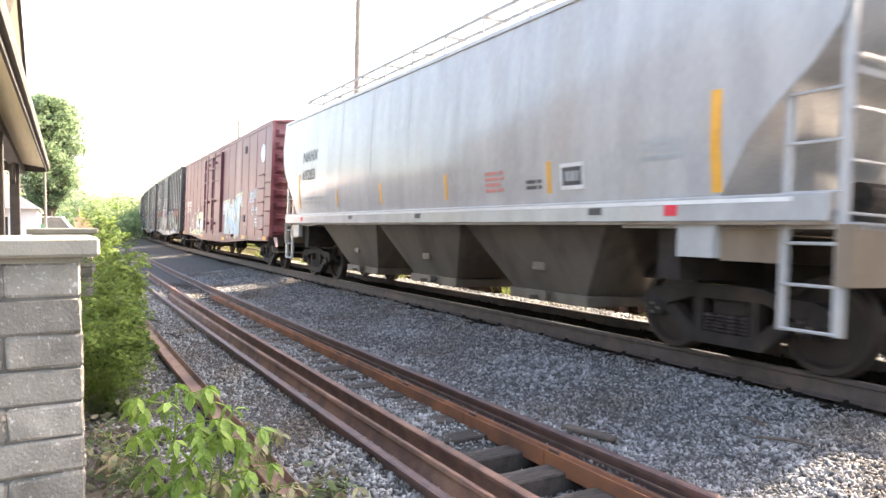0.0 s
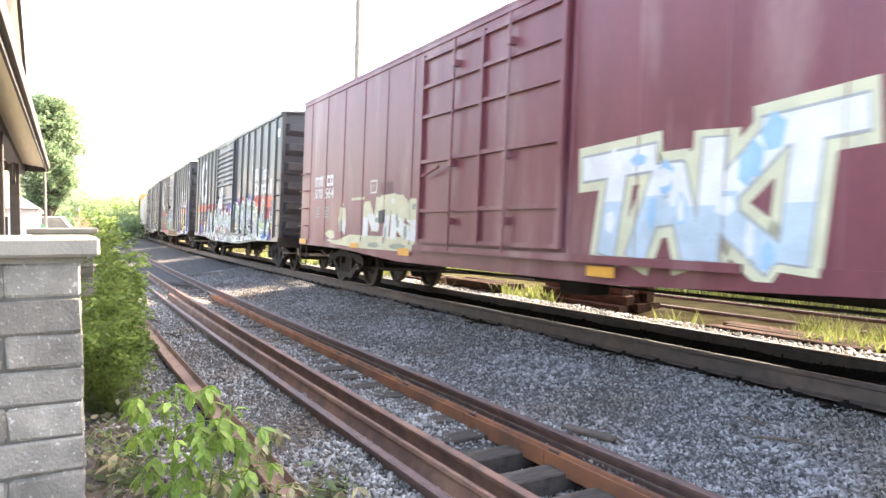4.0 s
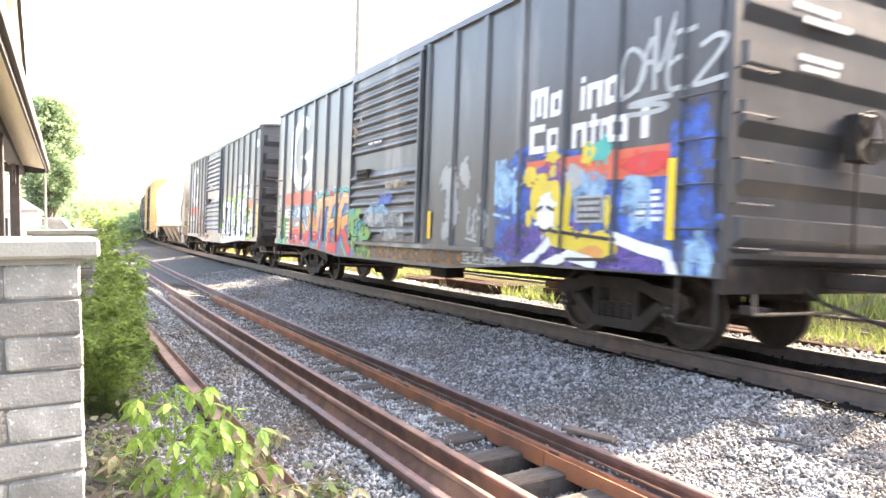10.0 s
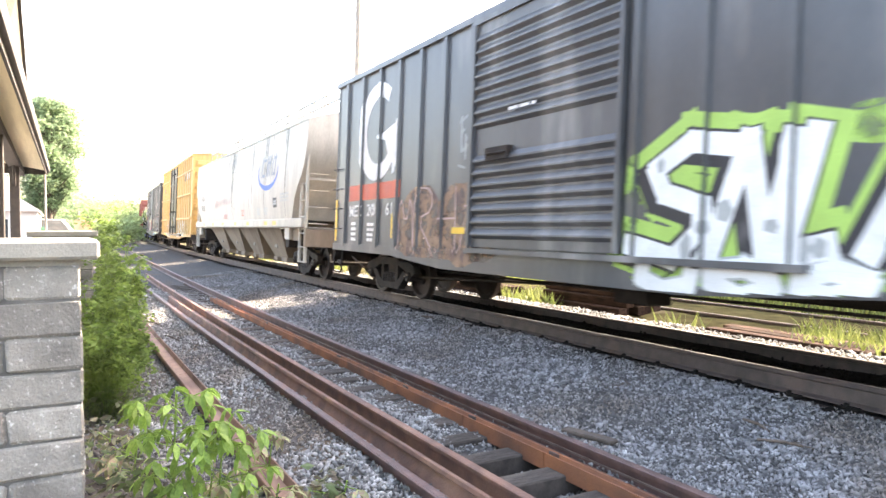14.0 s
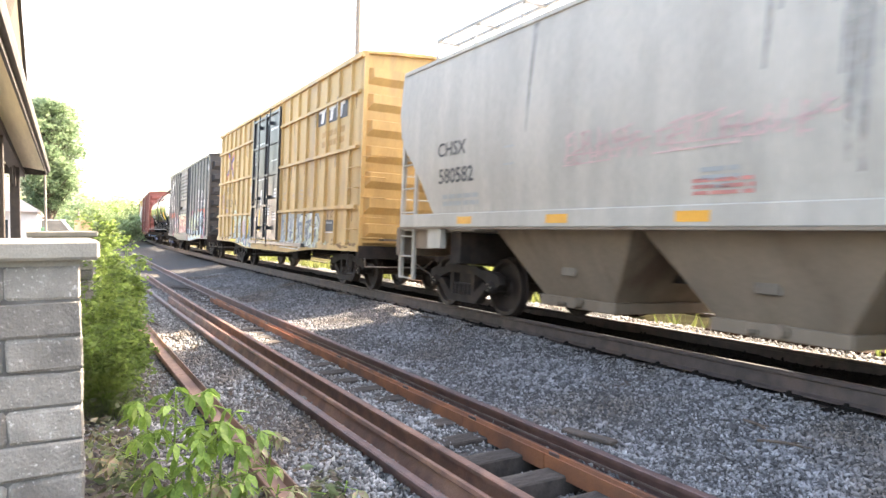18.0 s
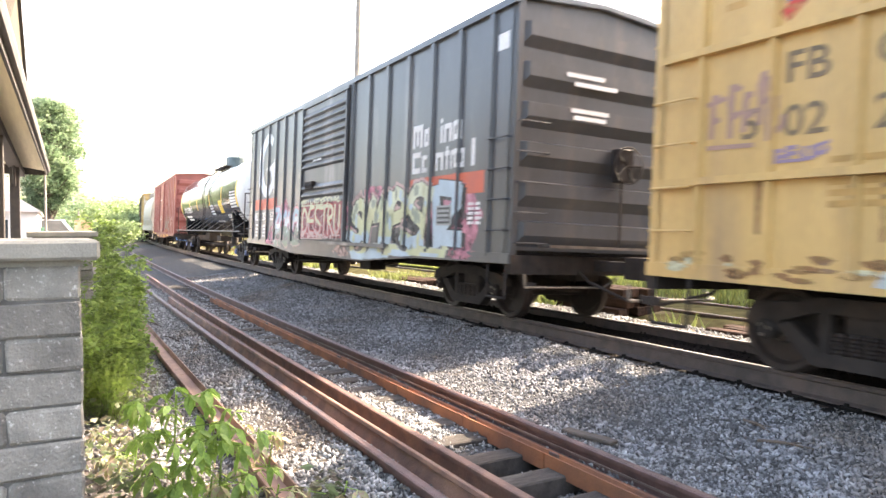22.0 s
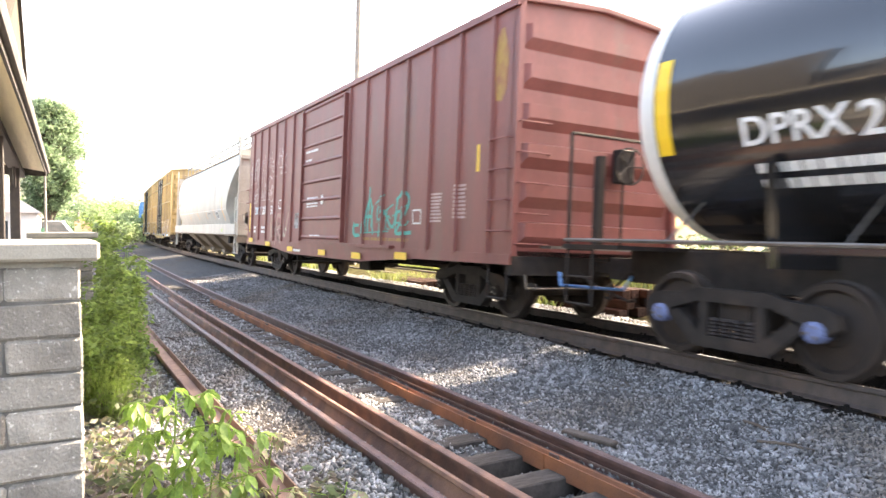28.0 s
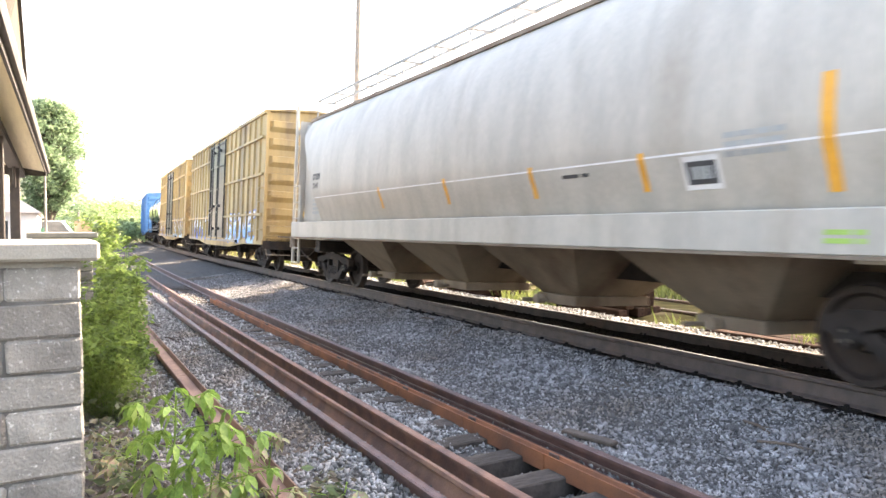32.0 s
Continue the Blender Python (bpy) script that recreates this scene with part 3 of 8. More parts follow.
def decal(name, polys, mat, parent, y, posts=(), out=0.0, label=""):
    """Paint on a side wall: outlines in (x, z) laid on the panels, on the posts that stand proud of them, and on the sill below."""
    verts, faces = [], []
    on_box = -1.60 < y < -1.5

    def lay(pl, yy):
        i = len(verts)
        verts.extend((p[0], yy - 0.00014 * (len(faces) % 12), p[1]) for p in pl)
        faces.append(tuple(range(i, i + len(pl))))
    for poly in polys:
        poly = [tuple(p) for p in poly]
        if on_box and min(p[1] for p in poly) < 1.0:
            edge = max(sill_low(min(p[0] for p in poly)), sill_low(max(p[0] for p in poly)))
            low = clip_at(poly, 1, 1.0, -1)
            low = clip_at(low, 1, edge, 1) if len(low) > 2 else low
            if len(low) > 2:
                lay(low, y - 0.036)
            poly = clip_at(poly, 1, 1.0, 1)
        if len(poly) < 3:
            continue
        lay(poly, y)
        xs = [p[0] for p in poly]
        for a, b in posts:
            if max(xs) > a and min(xs) < b:
                c = clip_at(poly, 0, a, 1)
                c = clip_at(c, 0, b, -1) if len(c) > 2 else c
                if len(c) > 2:
                    lay(c, y - out)
    ob = new(name, mesh_from(name, verts, faces, mat))
    ob.parent = parent
    if label:
        ob["label"] = label
    if len(polys) > 4:
        ob["kind"] = "stuff"
    return ob


def ribbon(pts, w, taper=1.0):
    """A painted stroke as quads with blunt joins."""
    out = []
    n = len(pts)
    for i in range(n - 1):
        (x0, z0), (x1, z1) = pts[i], pts[i + 1]
        d = math.hypot(x1 - x0, z1 - z0) or 1
        ww = w * (taper ** i)
        nx, nz = -(z1 - z0) / d * ww / 2, (x1 - x0) / d * ww / 2
        ex, ez = (x1 - x0) / d * ww * 0.32, (z1 - z0) / d * ww * 0.32
        out.append([(x0 - ex + nx, z0 - ez + nz), (x0 - ex - nx, z0 - ez - nz), (x1 + ex - nx, z1 + ez - nz), (x1 + ex + nx, z1 + ez + nz)])
    return out


def blob(cx, cz, rx, rz, n=14, seed=0, rough=0.25):
    """A soft, uneven closed outline."""
    rng = random.Random(seed)
    n = max(12, n + 8)
    w = [(k, rng.uniform(0, 6.283), rng.uniform(0.4, 1.0) / (1 + 0.25 * k)) for k in (2, 3, 5, 7)]
    out = []
    for i in range(n):
        a = 6.28318 * i / n
        r = 1 + rough * 0.55 * sum(c * math.sin(k * a + p) for k, p, c in w)
        out.append((cx + rx * r * math.cos(a), cz + rz * r * math.sin(a)))
    return out


GLYPH = {"S": [[(1, .9), (.3, 1), (0, .75), (.2, .55), (.8, .45), (1, .25), (.7, 0), (0, .1)]], "O": [[(.5, 1), (.05, .7), (.05, .3), (.5, 0), (.95, .3), (.95, .7), (.5, 1)]],
         "E": [[(1, 1), (0, .95), (.05, 0), (1, .05)], [(.05, .5), (.8, .52)]], "M": [[(0, 0), (.1, 1), (.5, .35), (.9, 1), (1, 0)]], "T": [[(0, .95), (1, 1)], [(.5, 1), (.5, 0)]],
         "K": [[(.05, 0), (.05, 1)], [(.95, 1), (.1, .45), (1, 0)]], "R": [[(0, 0), (.05, 1), (.8, .95), (.9, .65), (.1, .5), (1, 0)]], "A": [[(0, 0), (.45, 1), (1, 0)], [(.2, .4), (.8, .4)]],
         "N": [[(0, 0), (.05, 1), (.9, 0), (1, 1)]], "D": [[(0, 0), (0, 1), (.7, .9), (1, .5), (.7, .08), (0, 0)]], "I": [[(.5, 0), (.5, 1)]], "L": [[(0, 1), (.05, 0), (1, .05)]],
         "H": [[(0, 0), (.05, 1)], [(1, 0), (.95, 1)], [(.05, .5), (.95, .5)]], "C": [[(1, .85), (.5, 1), (.05, .7), (.05, .3), (.5, 0), (1, .15)]], "V": [[(0, 1), (.45, 0), (1, 1)]],
         "P": [[(.05, 0), (.05, 1), (.9, .9), (.95, .6), (.1, .45)]], "U": [[(0, 1), (.05, .2), (.5, 0), (.95, .2), (1, 1)]], "Z": [[(0, 1), (1, .95), (0, .05), (1, 0)]],
         "2": [[(0, .8), (.5, 1), (.95, .75), (.1, .1), (0, 0), (1, .05)]], "<": [[(1, 1), (.1, .5), (1, 0)]], ">": [[(0, .55), (1, .5)], [(.45, 1), (1, .5), (.4, 0)]]}


def rounded(pts, n=2):
    """Rounds the corners of a stroke."""
    for _ in range(n):
        out = [pts[0]]
        for (x0, z0), (x1, z1) in zip(pts, pts[1:]):
            out += [(0.75 * x0 + 0.25 * x1, 0.75 * z0 + 0.25 * z1), (0.25 * x0 + 0.75 * x1, 0.25 * z0 + 0.75 * z1)]
        pts = out + [pts[-1]]
    return pts


def set_out(letters, rng, wobble, turns):
    """Strokes of letters, each given as (shape, x0, x1, z0, z1, lean)."""
    out = []
    for ch, x0, x1, z0, z1, lean in letters:
        for g in GLYPH[ch]:
            pts = [(x0 + (x1 - x0) * a + lean * (u - 0.5) + rng.uniform(-wobble, wobble), z0 + (z1 - z0) * u + rng.uniform(-wobble, wobble)) for a, u in g]
            out.append(rounded(pts, turns) if turns else pts)
    return out


def piece(car, letters, fills, line, y, posts=(), out=0.0, fat=0.2, edge=0.05, cloud=None, swell=0.2, shade=None, drop=(-0.07, -0.06), shards=(), n_shards=0, shine=None, seed=1, wobble=0.03, turns=1, thin=0.0):
    """A sprayed piece: a swollen cloud, a dropped shade, an outline and a fill that changes colour with height; shards of colour and thin shine lines.
    fills: (colour, up to this height) from the bottom up."""
    rng = random.Random(seed)
    strokes = set_out(letters, rng, wobble, turns)
    first = None

    def lay(name, polys, ink, depth, label=""):
        nonlocal first
        if polys:
            ob = decal(name, polys, SPRAY[ink], first or car, y - depth, posts, out, label)
            first = first or ob
    if cloud:
        lay("graffiti_cloud", [q for s in strokes for q in ribbon(s, fat + swell)], cloud, 0.003, "sprayed graffiti letters")
    if shade:
        lay("graffiti_shade", [[(a + drop[0], u + drop[1]) for a, u in q] for s in strokes for q in ribbon(s, fat + edge)], shade, 0.005, "" if first else "sprayed graffiti letters")
    lay("graffiti_outline", [q for s in strokes for q in ribbon(s, fat + edge)], line, 0.007, "" if first else "sprayed graffiti letters")
    body = [q for s in strokes for q in ribbon(s, fat)]
    bottom = -9.0
    for ink, top in fills:
        band = []
        for q in body:
            j = 0.07 * math.sin(5.1 * q[0][0])
            c = clip_at(q, 1, bottom + j, 1)
            c = clip_at(c, 1, top + j, -1) if len(c) > 2 else c
            if len(c) > 2:
                band.append(c)
        lay("graffiti_fill", band, ink, 0.009)
        bottom = top
    segs = [(p, q) for st in strokes for p, q in zip(st, st[1:])]
    for k, ink in enumerate(shards):
        sh = []
        for _ in range(n_shards // len(shards)):
            p, q = segs[rng.randrange(len(segs))]
            f, a = rng.random(), rng.uniform(0, 6.28)
            cx, cz = p[0] + f * (q[0] - p[0]), p[1] + f * (q[1] - p[1])
            rx, rz = fat * rng.uniform(0.18, 0.5), fat * rng.uniform(0.25, 0.75)
            sh.append([(cx + rx * math.cos(a + t), cz + rz * math.sin(a + t)) for t in (0, 1.3, 2.6, 4.0, 5.1)])
        lay("graffiti_shard", sh, ink, 0.011 + 0.0012 * k)
    if thin:
        lay("graffiti_line", [q for st in strokes for q in ribbon([(a + fat * 0.52, u + 0.02) for a, u in st], thin)], line, 0.017)
    if shine:
        lay("graffiti_shine", [q for st in strokes for q in ribbon([(a - fat * 0.28, u + fat * 0.2) for a, u in st[len(st) // 4:len(st) // 2 + 2]], 0.028)], shine, 0.018)
    return first


def tag_letters(car, letters, ink, y, posts=(), out=0.0, w=0.05, seed=1, turns=2):
    """A hand-style tag from a few set letters in one thin colour."""
    strokes = set_out(letters, random.Random(seed), 0.02, turns)
    return decal("sprayed_tag", [q for s in strokes for q in ribbon(s, w)], SPRAY[ink], car, y - 0.006, posts, out, "thin sprayed tag")


def patches(car, name, spots, y, posts=(), out=0.0, depth=0.003, label="", rough=0.25):
    """Loose shapes of colour: (colour, x, z, half width, half height)."""
    obs = []
    rng = random.Random(len(spots) + int(100 * abs(spots[0][1])))
    for k, (ink, x, z, rx, rz) in enumerate(spots):
        shapes = [blob(x, z, rx * 0.86, rz * 0.86, 16, 11 + k, rough * 1.3)]
        for _ in range(9):                       # a broken edge of overspray
            a, f = rng.uniform(0, 6.28), rng.uniform(0.8, 1.08)
            shapes.append(blob(x + rx * f * math.cos(a), z + rz * f * math.sin(a), min(rx, rz) * rng.uniform(0.08, 0.3), min(rx, rz) * rng.uniform(0.08, 0.26), 6, k, 0.3))
        obs.append(decal(name, shapes, SPRAY[ink] if name == "graffiti_shape" else misted(SPRAY[ink]), car, y - depth - 0.0008 * k, posts, out, label))
    return obs


def mosaic(car, x0, x1, z0, crest, inks, n, y, posts=(), out=0.0, seed=1, size=0.2):
    """The filled ground of a wild piece: overlapping sharp scraps of colour under an uneven crest line."""
    rng = random.Random(seed)
    for k, ink in enumerate(inks):
        scraps = []
        for _ in range(n // len(inks)):
            x = rng.uniform(x0, x1)
            z = rng.uniform(z0, crest + 0.14 * math.sin(3.1 * x + seed) + 0.07 * math.sin(9 * x))
            a, r = rng.uniform(0, 6.28), size * rng.uniform(0.5, 1.3)
            scraps.append([(x + r * rng.uniform(0.7, 1.2) * math.cos(a + t), z + 0.8 * r * rng.uniform(0.7, 1.2) * math.sin(a + t)) for t in (0, 1.2, 2.4, 3.9, 5.1)])
        decal("graffiti_ground", scraps, SPRAY[ink], car, y - 0.0006 - 0.0009 * k, posts, out, "dense sprayed graffiti ground" if k == 0 else "")


def scrawl(car, x0, x1, z0, z1, col, y, seed, posts=(), out=0.0, w=0.035, n=9):
    """A quick sprayed tag: upright strokes, loops and tails in thin lines."""
    rng = random.Random(seed)
    q, c, h = [], (x1 - x0) / n, z1 - z0
    for k in range(n):
        x, b = x0 + c * (k + rng.uniform(0.1, 0.5)), z0 + h * rng.uniform(0, 0.3)
        t = b + h * rng.uniform(0.45, 0.7)
        lean = rng.uniform(-0.1, 0.25) * c
        q += ribbon([(x, b), (x + lean * 0.4, (b + t) / 2), (x + lean, t)], w)
        if rng.random() < 0.75:                  # a loop beside the upright
            a0, r = rng.uniform(0.6, 2.6), rng.uniform(0.28, 0.5)
            cx, cz = x + c * 0.35, b + (t - b) * rng.uniform(0.25, 0.75)
            q += ribbon([(cx + c * r * math.cos(a0 + d * 0.75), cz + (t - b) * 0.3 * math.sin(a0 + d * 0.75)) for d in range(7)], w * 0.9)
        if rng.random() < 0.35:
            q += ribbon([(x - c * 0.3, t - h * 0.1), (x + c * 0.9, t + h * rng.uniform(-0.1, 0.12))], w * 0.8)
    q += ribbon([(x0, z0 + h * 0.02), (x0 + (x1 - x0) * 0.6, z0 + h * rng.uniform(-0.05, 0.08))], w * 0.7)
    return decal("sprayed_tag", q, SPRAY[col], car, y - 0.006, posts, out, "thin sprayed tag")


TEXTS = {}


def words(body, height):
    """Outlines of figures in the built-in font, as a mesh one unit of cap height tall, lying in x and z."""
    if body not in TEXTS:
        cu = bpy.data.curves.new("figures", "FONT")
        cu.body, cu.size, cu.offset, cu.resolution_u = body, 1.4, 0.02, 3
        ob = bpy.data.objects.new("figures", cu)
        scene.collection.objects.link(ob)
        bpy.context.view_layer.update()
        me = bpy.data.meshes.new_from_object(ob.evaluated_get(bpy.context.evaluated_depsgraph_get()))
        bpy.data.objects.remove(ob)
        TEXTS[body] = me
    src = TEXTS[body]
    return [[(src.vertices[i].co.x * height, src.vertices[i].co.y * height) for i in p.vertices] for p in src.polygons]


def figures(car, body, x, z, height, mat, y, posts=(), out=0.0, name="lettering", squeeze=1.0):
    polys = [[(x + a * squeeze, z + u) for a, u in p] for p in words(body, height)]
    return decal(name, polys, mat, car, y - 0.004, posts, out, "painted figures")


def bars(car, x0, x1, z0, z1, rows, mat, y, posts=(), out=0.0, seed=3, name="stencil_line", chunks=3):
    """Unreadable stencilling as plain bars."""
    rng = random.Random(seed)
    q = []
    h = (z1 - z0) / rows
    for r in range(rows):
        z = z1 - (r + 1) * h
        xx = x0
        while xx < x1 - 0.05:
            w = min(x1 - xx, (x1 - x0) / chunks * rng.uniform(0.6, 1.1))
            q.append([(xx, z + h * 0.2), (xx + w * 0.86, z + h * 0.2), (xx + w * 0.86, z + h * 0.8), (xx, z + h * 0.8)])
            xx += w
    return decal(name, q, mat, car, y - 0.004, posts, out, "rows of small stencilled lines")


def rect(car, name, x0, x1, z0, z1, mat, y, posts=(), out=0.0, label=""):
    return decal(name, [[(x0, z0), (x1, z0), (x1, z1), (x0, z1)]], mat, car, y - 0.004, posts, out, label)


SHAPES = {"ring": ((0, 0, 1, .26), (0, .74, 1, 1), (0, .26, .3, .74), (.7, .26, 1, .74)), "arch": ((0, 0, .3, 1), (.7, 0, 1, 1), (.3, .72, .7, 1)), "stem": ((.2, 0, .8, .72), (.2, .82, .8, 1)),
          "comb": ((0, 0, .24, 1), (.38, .1, .62, 1), (.76, 0, 1, 1), (.24, .74, .38, 1), (.62, .74, .76, 1)), "hook": ((0, 0, .3, 1), (.3, .74, 1, 1), (.3, 0, 1, .26)), "bar": ((.2, 0, .8, 1),), "tee": ((.3, 0, .65, 1), (0, .6, 1, .8))}


def block_letters(car, x0, z0, h, widths, mat, y, posts, out):
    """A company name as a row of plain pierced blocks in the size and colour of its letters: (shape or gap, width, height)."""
    x, made = x0, []
    for kind, w, tall in widths:
        if kind in SHAPES:
            quads = [[(x + w * 0.86 * a, z0 + h * tall * b), (x + w * 0.86 * c, z0 + h * tall * b), (x + w * 0.86 * c, z0 + h * tall * d), (x + w * 0.86 * a, z0 + h * tall * d)] for a, b, c, d in SHAPES[kind]]
            made.append(decal("name_block", quads, mat, car, y - 0.004, posts, out))
            made[-1]["kind"] = ""
        x += w
    return made


def ring_mark(car, x, mat, y, posts, out):
    """The big white emblem: a thick open ring with a hooked top and a pointed flag at its right."""
    q = []
    n = 34
    for k in range(n):
        ring = []
        for d in (0, 1):
            a = radians(52 + 278 * (k + d) / n)
            ring.append(((x + 2.22 + 0.95 * math.cos(a), 3.22 + 0.96 * math.sin(a)), (x + 2.30 + 0.62 * math.cos(a), 3.23 + 0.65 * math.sin(a))))
        q.append([ring[0][0], ring[1][0], ring[1][1], ring[0][1]])
    q.append([(x + 2.20, 3.10), (x + 3.20, 3.35), (x + 3.20, 2.95), (x + 2.60, 3.02)])
    q.append([(x + 2.60, 3.02), (x + 2.98, 3.2), (x + 2.98, 2.6), (x + 2.72, 2.76)])
    q.append([(x + 2.93, 3.25), (x + 3.20, 3.33), (x + 3.22, 2.49), (x + 2.93, 2.34)])
    return decal("emblem", q, mat, car, y - 0.004, posts, out, "big white ring emblem")


def box_end(car, end, half, w, z0, z1, mat, ribs=6, roof=0.16):
    """A corrugated steel end wall with a low gable."""
    bm = B()
    n = ribs
    zs, xs = [z0], [0.0]
    pitch = (z1 - z0 - 0.25) / n
    for k in range(n):
        b = z0 + 0.12 + k * pitch
        for f, d in ((0.06, 0.0), (0.34, 0.085), (0.68, 0.085), (0.72, 0.0)):
            zs.append(b + f * pitch), xs.append(d)
    zs.append(z1), xs.append(0.0)
    cols = [(-w, 0.0), (-w + 0.10, 0.0), (-w + 0.22, 1.0), (w - 0.22, 1.0), (w - 0.10, 0.0), (w, 0.0)]
    g = [[bm.verts.new((end * (half - 0.10 + d * f), y, z)) for y, f in cols] for z, d in zip(zs, xs)]
    for r0, r1 in zip(g, g[1:]):
        for k in range(len(cols) - 1):
            bm.faces.new((r0[k], r0[k + 1], r1[k + 1], r1[k]))
    top = [bm.verts.new((end * (half - 0.10), y, z1 + roof * (1 - (abs(y) / w)))) for y in (-w, -w * .5, 0, w * .5, w)]
    bm.faces.new(top)
    bmesh.ops.recalc_face_normals(bm, faces=bm.faces)
    e = part("end_wall", bm, mat, car, "corrugated steel end")
    for s in (-1, 1):
        part("corner_post", box(B(), *sorted((end * (half - 0.16), end * half)), *sorted((s * w, s * (w - 0.09))), z0, z1), mat, e)
    return e


def boxcar(name, label, s_front, s_rear, top, mat, end_mat, posts, door, door_mat, W=1.55, proud=0.05, sill_z=0.68, ribs=6, hbars=(), group="freight cars of the train"):
    """A steel boxcar: panel sides with posts, sliding or plug door, gabled roof, corrugated ends, sills, trucks, ladders."""
    L = s_front - s_rear
    half, mid = L / 2, (s_front + s_rear) / 2
    car = thing(name, label, "freight car", group)
    for side in (-1, 1):
        part("side_wall", box(B(), -half + 0.1, half - 0.1, *sorted((side * W, side * (W - 0.05))), 0.92, top), mat, car)
    part("floor", box(B(), -half + 0.1, half - 0.1, -W + 0.05, W - 0.05, 0.95, 1.05), M_steel, car)
    bm = B()
    prism(bm, [(-W - 0.03, top - 0.02), (-W - 0.03, top + 0.02), (-0.8, top + 0.12), (0, top + 0.17), (0.8, top + 0.12), (W + 0.03, top + 0.02), (W + 0.03, top - 0.02), (0, top + 0.1)], "x", -half + 0.02, half - 0.02)
    k = -half + 0.9
    while k < half - 0.5:
        prism(bm, [(-W - 0.02, top + 0.02), (-0.8, top + 0.12), (0, top + 0.17), (0.8, top + 0.12), (W + 0.02, top + 0.02), (W, top + 0.05), (0.8, top + 0.16), (0, top + 0.21), (-0.8, top + 0.16), (-W, top + 0.05)], "x", k, k + 0.07)
        k += 1.2
    part("roof", bm, mat, car, "low gabled steel roof with ribs")
    spans = []
    for px_, pw in posts:
        for side in (-1, 1):
            pbm = B()
            y0, y1 = sorted((side * W, side * (W + proud)))
            prism(pbm, [(px_ - pw / 2, side * W), (px_ - pw / 2 + 0.015, side * (W + proud)), (px_ + pw / 2 - 0.015, side * (W + proud)), (px_ + pw / 2, side * W)], "z", 0.95, top - 0.09)
            part("side_post", pbm, mat, car)
        spans.append((px_ - pw / 2 + 0.015, px_ + pw / 2 - 0.015))
    for side in (-1, 1):
        part("top_chord", box(B(), -half, half, *sorted((side * (W - 0.03), side * (W + proud + 0.01))), top - 0.10, top), mat, car)
    for side in (-1, 1):
        d0 = door[0] - 0.9, door[1] + 0.9
        part("side_sill", prism(B(), [(-half, 0.86), (-half, 1.0), (half, 1.0), (half, 0.86), (half - 3.0, 0.83), (d0[1], sill_z), (d0[0], sill_z), (-half + 3.0, 0.83)], "y", side * (W - 0.06), side * (W + 0.035)), mat, car)
    for z in hbars:
        for a, b in ((-half + 0.15, door[0]), (door[1], half - 0.15)):
            part("side_rail", box(B(), a, b, -W - proud - 0.02, -W, z - 0.035, z + 0.035), mat, car)
    part("centre_sill", box(B(), -half + 0.2, half - 0.2, -0.22, 0.22, 0.62, 0.95), M_steel, car)
    for k in range(7):
        xx = -half + 3.2 + k * (L - 6.4) / 6
        part("crossbearer", box(B(), xx - 0.05, xx + 0.05, -W + 0.05, W - 0.05, 0.74, 0.95), M_steel, car)
    part("air_tank", lathe(B(), [(0.0, -0.6), (0.2, -0.55), (0.2, 0.35), (0.0, 0.4)], 14, "x", (-1.5, 0.75, 0.62)), M_steel, car)
    part("brake_rod", rod(B(), (-half + 3, -0.55, 0.55), (half - 3, -0.55, 0.60), 0.02), M_steel, car)
    part("brake_rod", rod(B(), (-half + 3, -0.9, 0.42), (1.5, -0.7, 0.66), 0.02), M_steel, car)
    part("brake_valve", box(B(), 0.6, 1.2, -0.9, -0.5, 0.45, 0.75, 0.02), M_steel, car)
    for e in (-1, 1):
        box_end(car, e, half, W, 0.95, top, end_mat, ribs)
        ladder(car, end_mat, "y", (e * (half - 0.02), e * (half + 0.06)), -W + 0.05, -W + 0.55, [1.15 + 0.42 * k for k in range(7 if e < 0 else 5)])
        part("end_sill", box(B(), *sorted((e * (half - 0.12), e * (half + 0.02))), -W, W, 0.72, 0.98), M_steel, car)
        part("crossover_step", box(B(), *sorted((e * (half + 0.02), e * (half + 0.28))), -1.1, 1.1, 1.10, 1.14), M_tread, car, "pale grating step")
        bm = B()
        xl = e * (half + 0.3)
        rod(bm, (xl, -1.5, 0.56), (xl, -0.15, 0.56), 0.016), rod(bm, (xl, -0.15, 0.56), (e * (half + 0.55), -0.1, 0.72), 0.014), rod(bm, (xl, -1.5, 0.56), (xl, -1.52, 0.74), 0.016)
        part("cut_lever", bm, M_tread, car, "bare steel uncoupling lever")
        part("lever_bracket", box(B(), *sorted((e * (half + 0.02), e * (half + 0.31))), -1.34, -1.31, 0.53, 0.62, 0.005), M_steel, car)
        xx = sorted((e * (half - 0.08), e * (half - 0.55)))
        ladder(car, end_mat, "x", xx, -W, -W - 0.09, [1.32 + 0.43 * k for k in range(4)])
        bm = B()
        for q in xx:
            rod(bm, (q, -W, 1.0), (q, -W - 0.02, 0.38), 0.018)
        rod(bm, (xx[0], -W - 0.02, 0.38), (xx[1], -W - 0.02, 0.38), 0.018)
        part("sill_step", bm, M_steel, car)
    # brake wheel and its housing on the leading end
    bm = B()
    for k in range(16):
        a, b = 6.283 * k / 16, 6.283 * (k + 1) / 16
        rod(bm, (half + 0.2, 0.35 + 0.27 * math.cos(a), 2.35 + 0.27 * math.sin(a)), (half + 0.2, 0.35 + 0.27 * math.cos(b), 2.35 + 0.27 * math.sin(b)), 0.014)
